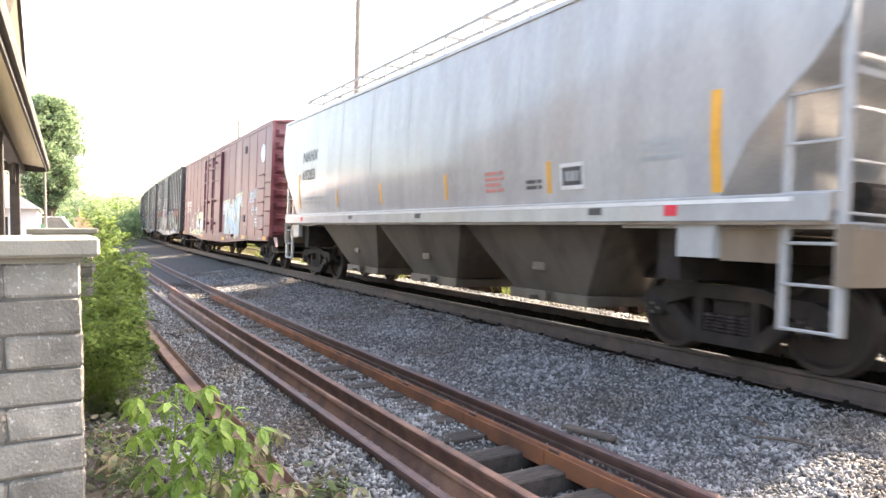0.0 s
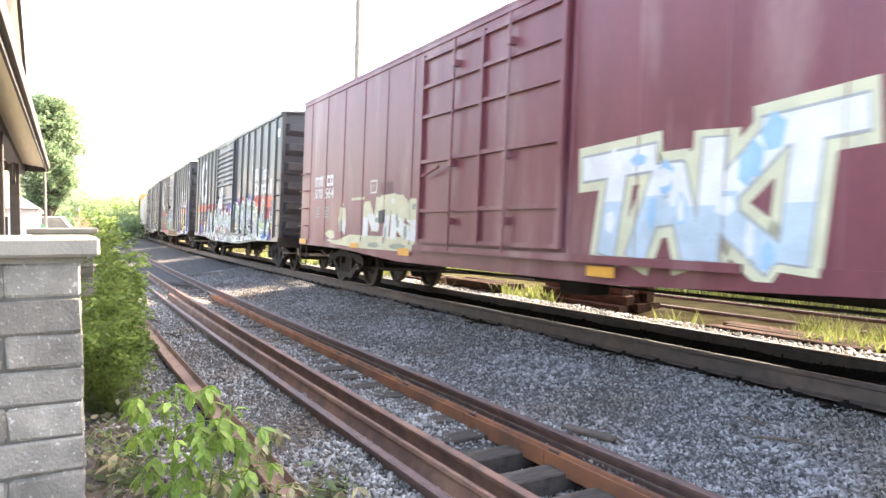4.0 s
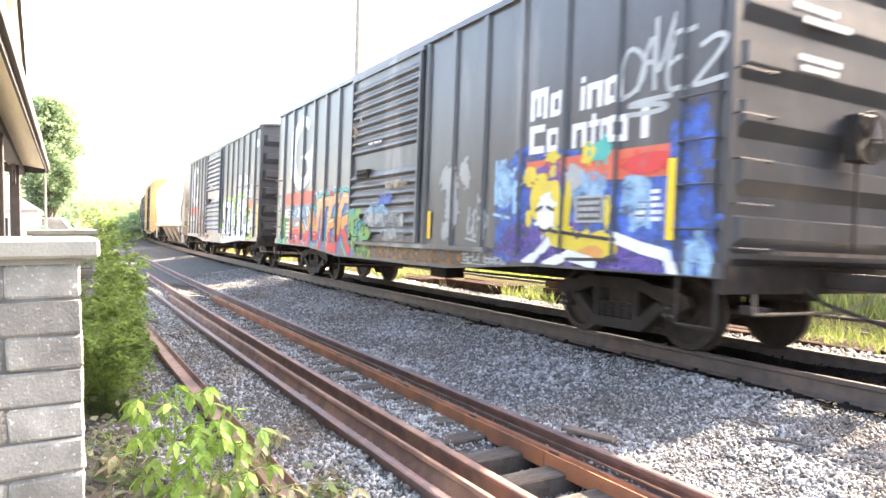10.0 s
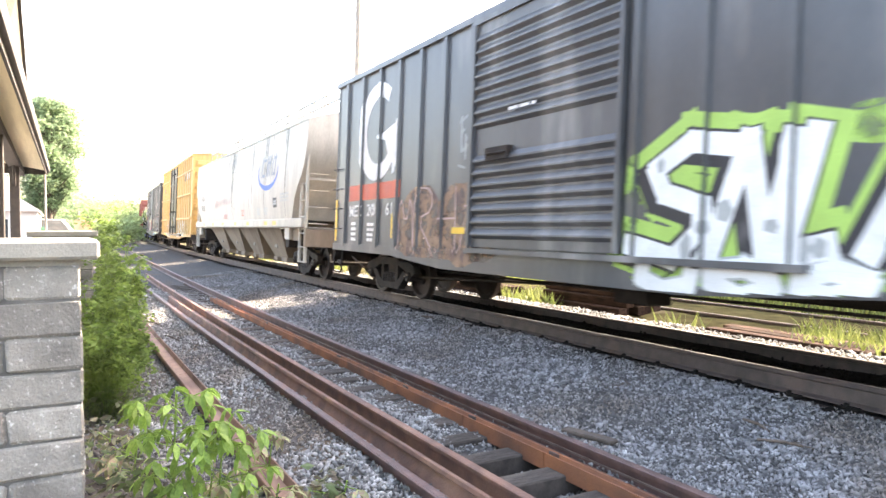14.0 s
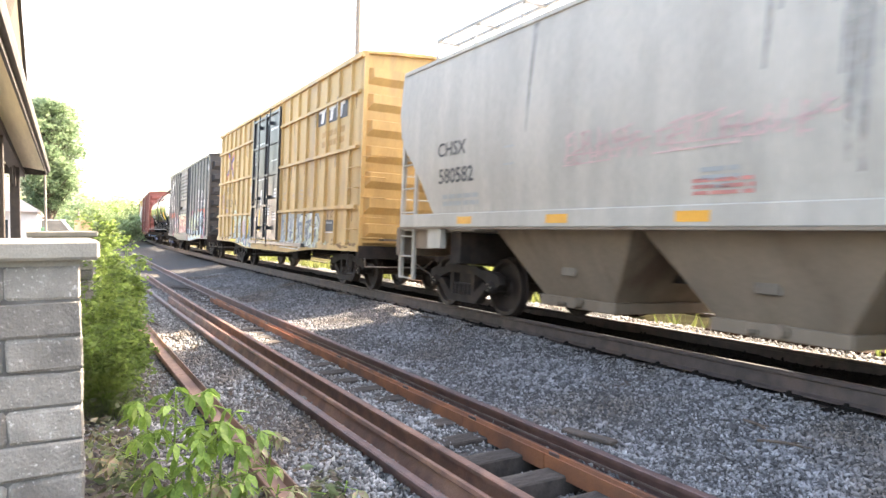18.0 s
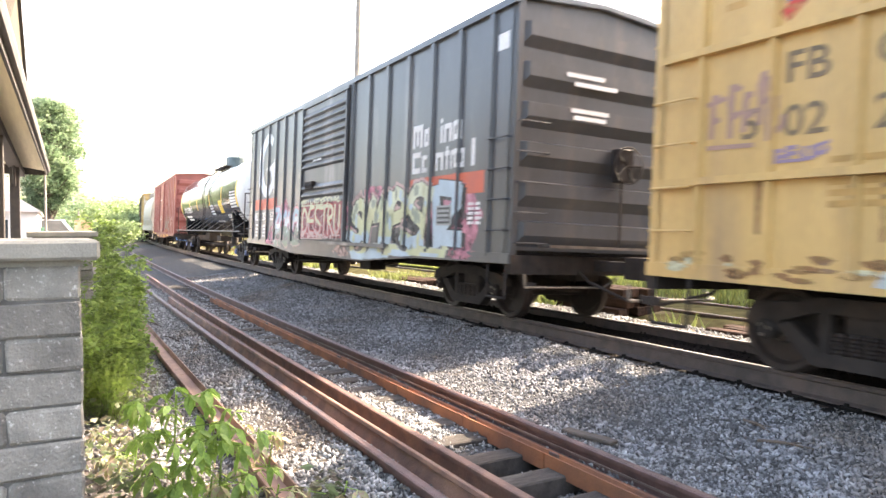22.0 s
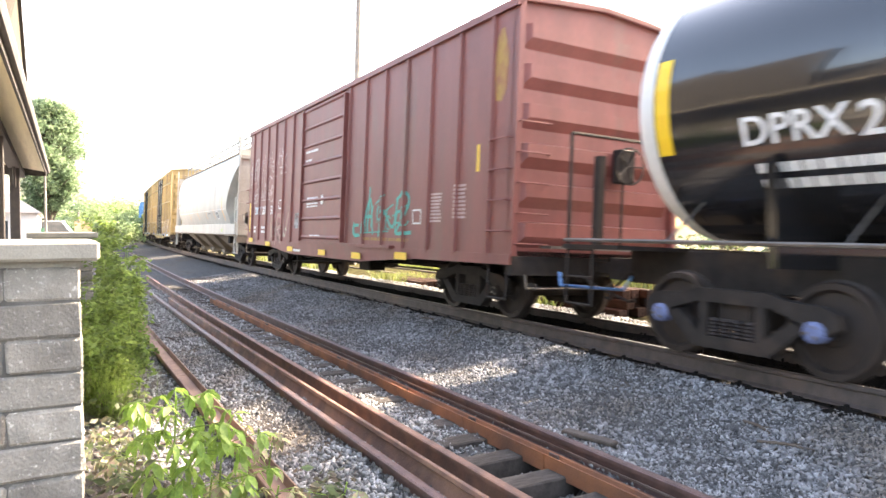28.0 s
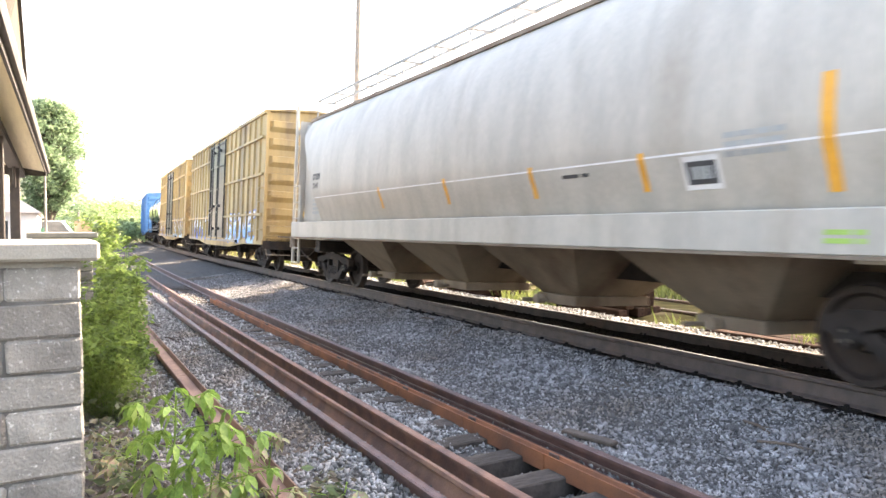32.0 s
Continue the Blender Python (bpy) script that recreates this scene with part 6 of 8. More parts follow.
    [figures(car, n, x, 2.16 - 0.02 * k, 0.27, surf("dark_lettering", (0.17, 0.12, 0.07), None, 4, 0.6), y, sp, pr, squeeze=1.05) for k, (n, x) in enumerate((("5", -6.55), ("02", -6.13), ("24", -5.37), ("4", -4.65)))]
    [figures(car, n, x, 2.60, 0.27, surf("dark_lettering", (0.17, 0.12, 0.07), None, 4, 0.6), y, sp, pr, squeeze=1.05) for n, x in (("FB", -6.13), ("OX", -5.37))]
    ex, ez = -5.5, 3.68
    for k, (c, d) in enumerate((("red", 0.0), ("blue", 0.16))):
        for sgn in (-1, 1):
            decal("emblem_stripe", ribbon([(ex - 0.62 + d, ez + sgn * 0.48), (ex, ez + sgn * 0.04), (ex + 0.62 - d, ez - sgn * 0.48)] if sgn > 0 else [(ex - 0.62, ez - 0.48 + d), (ex, ez), (ex + 0.62, ez + 0.48 - d)], 0.13), misted(SPRAY[c]), car, y - 0.005 - 0.002 * k, sp, pr, "faded red and blue crossed emblem")
    decal("emblem_centre", [blob(ex, ez, 0.13, 0.2, 16, 2, 0.03)], SPRAY["purple"], car, y - 0.011, sp, pr)
    bars(car, -6.75, -6.5, 3.35, 3.7, 3, surf("faded_brown_letters", (0.45, 0.26, 0.08)), y, sp, pr, 17, chunks=1), bars(car, -4.6, -4.2, 3.5, 3.75, 2, surf("faded_brown_letters", (0.45, 0.26, 0.08)), y, sp, pr, 18, chunks=2)
    rect(car, "notice", -3.4, -3.15, 2.25, 2.55, surf("faded_brown_letters", (0.45, 0.26, 0.08)), y, sp, pr)
    decal("paper_notice", [[(-2.2, 2.5), (-1.95, 2.5), (-1.93, 2.78), (-2.08, 2.66), (-2.2, 2.76)]], M_white, car, y - 0.005, sp, pr, "torn white paper notice")
    scrawl(car, -half + 0.7, -half + 1.5, 2.1, 2.8, "brown", y, 3, sp, pr, 0.06, 5), scrawl(car, -6.2, -5.75, 1.92, 2.1, "purple_faded", y, 4, sp, pr, 0.04, 4)
    rect(car, "stencil_panel", half - 2.1, half - 1.57, 1.27, 1.53, M_blackl, y, sp, pr, "black stencil panel"), bars(car, half - 2.05, half - 1.62, 1.43, 1.5, 1, SPRAY["grey"], y - 0.003, sp, pr, 7, chunks=2), rect(car, "stencil_line", half - 2.12, half - 1.55, 1.235, 1.255, M_white, y, sp, pr)
    rng = random.Random(12)
    for ink, n in (("rust", 60), ("cream", 30), ("rust", 30)):      # rust and worn paint along the bottom edge
        decal("worn_edge", [blob(x, 1.0 + rng.gauss(0, 0.05) + (0.0 if abs(x) > 5 else -0.1), rng.uniform(0.04, 0.16), rng.uniform(0.012, 0.045), 6, k, 0.5) for k, x in enumerate([rng.uniform(-7.4, 7.4) for _ in range(n)])], misted(SPRAY[ink]), car, y - 0.0035, sp, pr, "rust and worn paint along the bottom edge")
    decal("rust_streak", [[(x - 0.02, z - h), (x + 0.02, z - h), (x + 0.035, z), (x - 0.03, z)] for x, z, h in [(rng.uniform(-7.3, 7.3), rng.choice((1.78, 3.02, 4.17)), rng.uniform(0.15, 0.6)) for _ in range(60)] if not -1.8 < x < 1.6], misted(SPRAY["rust"]), car, y - 0.002, sp, pr, "thin rust streaks below the rails")
    bars(car, -half + 1.9, -half + 2.6, 1.5, 1.95, 5, surf("faded_brown_letters", (0.45, 0.26, 0.08)), y, sp, pr, 7, chunks=2)
    for xx in (2.24, 4.47, -4.65, -2.42):
        rect(car, "reflector", xx, xx + 0.12, 1.15, 1.64, M_refl, y - 0.02, sp, pr)
    # stencils, a tag and strips on the black door
    dy = -1.604
    d = [c for c in car.children if c.name.split(".")[0] == "door"][0]
    for k, (x0, x1, z0, z1, rows) in enumerate(((0.55, 1.25, 3.28, 3.34, 1), (-1.05, 0.35, 2.80, 2.86, 1), (0.95, 1.3, 2.2, 2.5, 3), (0.05, 0.55, 1.72, 1.95, 3), (0.85, 1.3, 1.55, 1.8, 3), (-1.2, -0.95, 1.55, 1.7, 2), (-0.2, 0.1, 1.45, 1.5, 1), (-1.45, -1.3, 3.3, 3.9, 5), (0.4, 1.2, 4.2, 4.3, 1), (-1.3, -0.2, 3.9, 3.97, 1))):
        bars(d, x0, x1, z0, z1, rows, M_white, dy, (), 0, 40 + k, chunks=2)
    rect(d, "reflector", -0.75, -0.63, 1.25, 1.9, M_refl, dy - 0.002, (), 0, "yellow reflective strip")
    decal("painted_tag", [blob(-0.5, 2.38, 0.12, 0.14, 14, 3, 0.1), blob(-0.52, 2.1, 0.11, 0.15, 4, 5, 0.1)], M_white, d, dy - 0.002, (), 0, "white round painted tag")
    rect(d, "door_sheet", -0.45, -0.1, 1.95, 2.75, M_blackl, dy - 0.001, (), 0)


maroon_car()
yellow_car("yellow boxcar with black plug doors and graffiti along its sill", -112.2, -127.4)
brown_car()
yellow_car("yellow boxcar with black doors and blue sprayed letters", -203.2, -218.4, True)
yellow_car("weathered yellow boxcar with black doors", -220.5, -235.3, True)


def hopper(label, sf, sr, mat, sill0, sill1, bays, round_top, art, sharp=False, under=None):
    """A covered hopper: curved sides, sloped end sheets, discharge bays, roof walk, end platforms with ladders."""
    L = sf - sr
    half, mid = L / 2, (sf + sr) / 2
    car = thing("covered_hopper", label, "freight car", "freight cars of the train")
    if round_top:
        prof = [(1.38, sill1), (1.50, 1.85), (1.595, 2.08), (1.615, 2.3), (1.61, 2.55), (1.60, 2.8), (1.58, 3.05), (1.54, 3.3), (1.48, 3.55), (1.40, 3.8), (1.28, 4.02), (1.08, 4.25), (0.7, 4.42), (0.0, 4.48)]
    else:
        prof = [(1.53, sill1), (1.59, 2.1), (1.60, 2.4), (1.60, 2.7), (1.595, 3.0), (1.58, 3.4), (1.56, 3.8), (1.54, 4.10), (1.14, 4.24), (0.7, 4.36), (0.0, 4.45)] if sharp else [(1.53, sill1), (1.59, 2.1), (1.60, 2.4), (1.60, 2.7), (1.58, 3.0), (1.55, 3.25), (1.46, 3.7), (1.30, 4.08), (1.14, 4.28), (0.7, 4.40), (0.0, 4.45)]
    full = [(-y, z) for y, z in prof] + [(y, z) for y, z in reversed(prof[:-1])]

    def endx(z):
        knots = ((0, 2.03), (1.5, 2.02), (2.03, 2.0), (2.3, 1.88), (2.56, 1.72), (2.82, 1.5), (3.08, 1.26), (3.51, 0.77), (3.84, 0.45), (4.3, 0.25), (5, 0.25)) if round_top else ((0, 1.4), (1.5, 1.36), (1.85, 1.2), (2.36, 0.73), (2.77, 0.27), (3.2, 0.02), (4.1, 0.06), (5, 0.08)) if sharp else ((0, 1.22), (2.35, 1.18), (2.7, 0.72), (3.0, 0.5), (3.3, 0.14), (5, 0.1))
        for (a, xa), (b, xb) in zip(knots, knots[1:]):
            if z <= b:
                return half - xa - (xb - xa) * (z - a) / (b - a)
        return half - 0.1
    bm = B()
    xs = [k / 16 for k in range(-16, 17)]
    rings = []
    for f in xs:
        ring = []
        for y, z in full:
            ring.append(bm.verts.new((f * endx(z), y, z)))
        rings.append(ring)
    m = len(full)
    for r0, r1 in zip(rings, rings[1:]):
        for k in range(m):
            bm.faces.new((r0[k], r0[(k + 1) % m], r1[(k + 1) % m], r1[k]))
    for ring in (rings[0], rings[-1]):
        for k in range(m // 2):
            a, b, c, d = ring[k], ring[k + 1], ring[m - 2 - k], ring[m - 1 - k]
            bm.faces.new((a, b, c, d) if b is not c else (a, b, d))
    bmesh.ops.recalc_face_normals(bm, faces=bm.faces)
    back = 0.3 if under else 0.0                # how far the rear frame is set back
    body = part("hopper_body", bm, mat, car, "curved sheet-steel body", True)
    for k in range(1, 6):                       # panel seams
        bm = B()
        x = -half + 2.9 + k * (L - 5.8) / 6
        for p, q in zip(prof[:-1], prof[1:]):
            for s in (-1,):
                v = [bm.verts.new((x + d, s * (p_[0] + 0.004), p_[1] + 0.002)) for d, p_ in ((-0.02, p), (0.02, p), (0.02, q), (-0.02, q))]
                bm.faces.new(v)
        part("seam", bm, mat, body)
    for side in (-1, 1):
        part("side_sill", box(B(), -half + 0.2 + back, half - 0.2, *sorted((side * 1.50, side * 1.60)), sill0, sill1 + 0.02, 0.012), mat, car)
        part("sill_flange", box(B(), -half + 0.2 + back, half - 0.2, *sorted((side * 1.5, side * 1.63)), sill0 - 0.03, sill0 - 0.001), M_hop_under, car)
    # discharge bays
    n = bays
    x0, x1 = -half + 2.9, half - 2.9
    w = (x1 - x0) / n
    for k in range(n):
        c = x0 + (k + 0.5) * w
        bm = B()
        top = [bm.verts.new((c + a * w * (0.40 if round_top else 0.495), b * 1.42, sill0 + 0.05)) for a, b in ((-1, -1), (1, -1), (1, 1), (-1, 1))]
        low = [bm.verts.new((c + a * (0.13 if round_top else 0.24) * w, b * (0.6 if round_top else 0.95), 0.44)) for a, b in ((-1, -1), (1, -1), (1, 1), (-1, 1))]
        for i in range(4):
            bm.faces.new((top[i], top[(i + 1) % 4], low[(i + 1) % 4], low[i]))
        bm.faces.new(low)
        bmesh.ops.recalc_face_normals(bm, faces=bm.faces)
        bay = part("discharge_bay", bm, under or M_hop_under, car, "grimy sloped discharge bay")
        wide, deep = (0.15 * w, 0.7) if round_top else (0.26 * w, 1.0)
        bm = box(B(), c - wide, c + wide, -deep, deep, 0.31, 0.45, 0.01)
        rod(bm, (c - 0.2, -1.15, 0.36), (c - 0.2, 1.15, 0.36), 0.03), rod(bm, (c + 0.1, -1.12, 0.4), (c + 0.1, -1.0, 0.4), 0.07, 10)
        part("outlet_gate", bm, under or M_hop_under, bay)
        if not round_top:
            part("inspection_plate", box(B(), c - 0.13, c + 0.15, -1.15, -1.11, 0.74, 0.86, 0.01), M_hop_dark, bay, "small dull plate")
    part("centre_sill", box(B(), -half + 0.1, half - 0.1, -0.2, 0.2, 0.72, 1.0), M_steel, car)
    # roof walk with brackets, and round hatches
    bm = B()
    for s in (-1, 1):
        for yy in (0.6, 1.0):
            box(bm, -half + 0.25, half - 0.25, s * yy - 0.02, s * yy + 0.02, 4.75, 4.80)
    k = -half + 0.3
    while k < half - 0.25:
        for s in (-1, 1):
            box(bm, k - 0.03, k + 0.03, *sorted((s * 0.55, s * 1.0)), 4.74, 4.78)
            rod(bm, (k, s * 1.0, 4.76), (k, s * 1.02, 4.25), 0.022)
        k += 1.3
    part("roof_walk", bm, surf("galvanised_grating", (0.34, 0.34, 0.33), (0.22, 0.22, 0.215), 8, 0.6, 0, 0.3), car, "grating walk on brackets")
    bm = B()
    for k in range(8):
        x = -half + 1.8 + k * (L - 3.6) / 7
        lathe(bm, [(0.30, 4.44), (0.30, 4.56), (0.24, 4.6), (0.0, 4.62)], 14, "z", (x, 0, 0))
    part("roof_hatch", bm, mat, car)
    # eave lip
    for s in (-1, 1):
        part("eave_angle", box(B(), -half + 0.12, half - 0.12, *sorted((s * (1.50 if sharp else 1.08), s * (1.565 if sharp else 1.14))), 4.07 if sharp else 4.22, 4.13 if sharp else 4.29), mat if sharp else M_hop_under, car)
    for e in (-1, 1):
        h = e * half
        inset = back if e < 0 else 0.0
        bm = B()
        box(bm, *sorted((h - e * inset, h - e * 2.6)), -1.5, 1.5, sill0 - 0.06, sill0 - 0.0)
        part("end_platform", bm, mat, car)
        part("end_sill", box(B(), *sorted((h - e * inset, h - e * (0.14 + inset))), -1.55, 1.55, 0.86, sill0 - 0.02), M_hop_under, car)
        part("bolster_web", box(B(), *sorted((h - e * 1.8, h - e * 2.1)), -1.45, 1.45, 0.8, sill0 - 0.07), M_steel, car)
        tall = 4.62 if round_top else 3.25
        for yy in (-1.5, 1.5):
            part("end_post", box(B(), *sorted((h - e * (0.08 + inset), h - e * (0.16 + inset))), yy - 0.035, yy + 0.035, 0.45, tall, 0.006), mat, car)
            part("end_post", box(B(), *sorted((h - e * (0.58 + inset), h - e * (0.65 + inset))), yy - 0.03, yy + 0.03, 0.45, sill0 + 1.35, 0.006), mat, car)
        ladder(car, mat, "x", sorted((h - e * (0.12 + inset), h - e * (0.62 + inset))), -1.47, -1.53, [0.47, 0.85, 1.2] + [1.62 + 0.42 * k for k in range(3)], None, 0.016)
        ladder(car, mat, "y", (h - e * (0.1 + inset), h - e * (0.06 + inset)), -1.48, -0.98, [1.45 + 0.42 * k for k in range(7 if round_top else 4)], None, 0.014)
        if round_top:                            # sheet-steel bulkhead with round holes
            bm = B()
            xb = h - e * 0.22
            ys, zs = (-1.45, -1.42, -0.82, -0.3, 0.3, 0.82, 1.42, 1.45), (sill0, 1.45, 2.05, 4.2)
            for y0, y1 in zip(ys, ys[1:]):
                for z0, z1 in zip(zs, zs[1:]):
                    if z0 != 1.45 or abs(y1 - y0 - 0.6) > 0.01:
                        bm.faces.new([bm.verts.new((xb, y_, z_)) for y_, z_ in ((y0, z0), (y1, z0), (y1, z1), (y0, z1))])
                        continue
                    c, n = ((y0 + y1) / 2, 1.75), 16
                    for k in range(n):
                        pts = []
                        for d in (k, k + 1):
                            a = 6.28318 * d / n + 0.3927
                            m_ = 0.3 / max(abs(math.cos(a)), abs(math.sin(a)))
                            pts.append(((c[0] + m_ * math.cos(a), c[1] + m_ * math.sin(a)), (c[0] + 0.19 * math.cos(a), c[1] + 0.24 * math.sin(a))))
                        bm.faces.new([bm.verts.new((xb, *p)) for p in (pts[0][0], pts[1][0], pts[1][1], pts[0][1])])
            bmesh.ops.remove_doubles(bm, verts=bm.verts, dist=0.002)
            bmesh.ops.recalc_face_normals(bm, faces=bm.faces)
            bmesh.ops.solidify(bm, geom=bm.faces[:], thickness=0.02)
            bk = part("end_bulkhead", bm, mat, car, "end sheet with three round holes")
            bm = B()
            for a, b, z in ((-1.0, -0.2, 3.25), (-1.0, 0.1, 3.12), (-1.05, 0.3, 3.0), (-0.6, 0.3, 2.9), (-0.7, 0.0, 3.4)):
                box(bm, h - e * 0.204, h - e * 0.200, a, b, z, z + 0.05)
            part("end_stencil_line", bm, SPRAY["grey"], bk)
            for s in (-1, 1):
                part("end_panel", prism(B(), [(h - e * a, z) for a, z in ((2.15, sill1), (0.23, sill1), (0.23, 4.1), (0.40, 4.1), (1.10, 3.2), (1.58, 2.7), (2.15, 2.15))], "y", s * 1.24, s * 1.27), mat, car, "flat sheet set back beside the sloping end")
            bars(car, *sorted((h - e * 1.55, h - e * 0.95)), 1.72, 2.25, 5, SPRAY["grey"], -1.275, seed=15, chunks=2)
            # dark block added behind the holes so their inside looks shaded
            part("brake_box", box(B(), *sorted((h - e * 0.5, h - e * 1.0)), -0.9, 0.9, sill0, 2.15), M_steel, car)
            part("end_beam", box(B(), *sorted((h - e * 0.1, h - e * 0.2)), -1.45, 1.45, 3.85, 3.97), mat, car)
        else:
            bm = B()
            lathe(bm, [(0.0, -0.5), (0.16, -0.45), (0.16, 0.45), (0.0, 0.5)], 12, "y", (h - e * 0.8, 0.3, sill0 + 0.3))
            part("air_reservoir", bm, M_steel, car)
            part("end_rail", box(B(), *sorted((h - e * (0.10 + inset), h - e * (0.16 + inset))), -1.5, 1.5, sill0 + 1.2, sill0 + 1.26), mat, car)
            part("sill_bracket", box(B(), *sorted((h - e * 1.72, h - e * 1.28)), -1.6, -1.5, sill0 - 0.34, sill0 - 0.03), mat, car)
            part("draft_plate", box(B(), *sorted((h - e * 1.28, h - e * 0.66)), -1.5, -1.44, sill0 - 0.36, sill0 - 0.03), M_hop_under, car)
    if not round_top:
        bm = B()
        for k in range(14):
            a, b = 6.283 * k / 14, 6.283 * (k + 1) / 14
            rod(bm, (half + 0.1, -0.4 + 0.27 * math.cos(a), 1.9 + 0.27 * math.sin(a)), (half + 0.1, -0.4 + 0.27 * math.cos(b), 1.9 + 0.27 * math.sin(b)), 0.014)
        box(bm, half - 0.05, half + 0.1, -0.5, -0.3, 1.7, 2.1)
        part("brake_wheel", bm, M_steel, car)
    couplers(car, half, 0.9)
    sets = trucks(car, half, 1.55 if not round_top else 2.0, M_steel, 0.45)
    CARS.append((car, sets, mid))

    def side_y(z):
        for (ya, za), (yb, zb) in zip(prof, prof[1:]):
            if za <= z <= zb:
                return -(ya + (yb - ya) * (z - za) / (zb - za))
        return -prof[0][0]
    art(car, half, side_y)
    return car


def on_curve(ob, side_y, off=0.006):
    """Bends flat paint onto the curved side."""
    if isinstance(ob, list):
        for o in ob:
            on_curve(o, side_y, off)
        return
    bm = B()
    bm.from_mesh(ob.data)
    for z in (1.7, 1.85, 1.97, 2.08, 2.15, 2.3, 2.42, 2.55, 2.8, 3.05, 3.3, 3.55, 3.8, 4.02):
        bmesh.ops.bisect_plane(bm, geom=bm.verts[:] + bm.edges[:] + bm.faces[:], plane_co=(0, 0, z), plane_no=(0, 0, 1))
    for v in bm.verts:
        v.co.y = side_y(v.co.z) - off
    bm.to_mesh(ob.data)
    bm.free()
    return ob


def marks_common(car, half, sy, refl, notice, big, z=1.78):
    for xx in refl:
        on_curve(rect(car, "reflector", xx, xx + 0.09, 1.75, 2.15, M_amber, 0, (), 0, "amber reflective strip"), sy)
    on_curve(rect(car, "notice", notice, notice + 0.44, z, z + 0.32, M_white, 0), sy)
    on_curve(rect(car, "notice_panel", notice + 0.04, notice + 0.40, z + 0.05, z + 0.27, M_blackl, 0), sy, 0.009)
    on_curve(bars(car, notice + 0.1, notice + 0.36, z + 0.06, z + 0.26, 1, SPRAY["grey"], 0, chunks=2), sy, 0.012)
    on_curve(bars(car, big - 1.0, big - 0.35, 2.0, 2.26, 3, SPRAY["grey"], 0, chunks=3), sy)
    on_curve(rect(car, "reflector", big - 0.06, big + 0.06, 1.66, 2.62, M_amber, 0), sy)


def art_silver(car, half, sy):
    marks_common(car, half, sy, (4.05, 1.38, -1.2, -3.6), 4.32, 6.64)
    on_curve(rect(car, "reflector", -6.35, -6.23, 1.75, 2.62, M_amber, 0), sy)
    on_curve(bars(car, 2.6, 3.1, 1.80, 2.12, 4, surf("faded_red_letters", (0.6, 0.25, 0.22)), 0, chunks=1), sy)
    on_curve(bars(car, 3.6, 3.95, 1.80, 1.95, 2, M_blackl, 0, chunks=1), sy)
    on_curve(figures(car, "69283", -6.05, 2.46, 0.26, M_blackl, 0, squeeze=1.1), sy)
    on_curve(figures(car, "NAHX", -6.05, 2.92, 0.26, M_blackl, 0, squeeze=1.08), sy)
    on_curve(bars(car, -5.9, -4.3, 1.85, 2.05, 2, SPRAY["grey"], 0, chunks=4), sy)
    rect(car, "reflector", 6.05, 6.22, 1.44, 1.56, M_redspot, -1.60, (), 0, "red square")
    rect(car, "reflector", -6.1, -5.93, 1.44, 1.56, M_redspot, -1.60, (), 0, "red square")
    rect(car, "sill_stripe", -half + 0.5, half - 0.5, 1.55, 1.59, M_white, -1.601, (), 0, "white stripe")
    for xx in (4.9, 0.4, -half + 5.2):
        rect(car, "tag_plate", xx, xx + 0.22, 1.46, 1.54, M_blackl, -1.603)


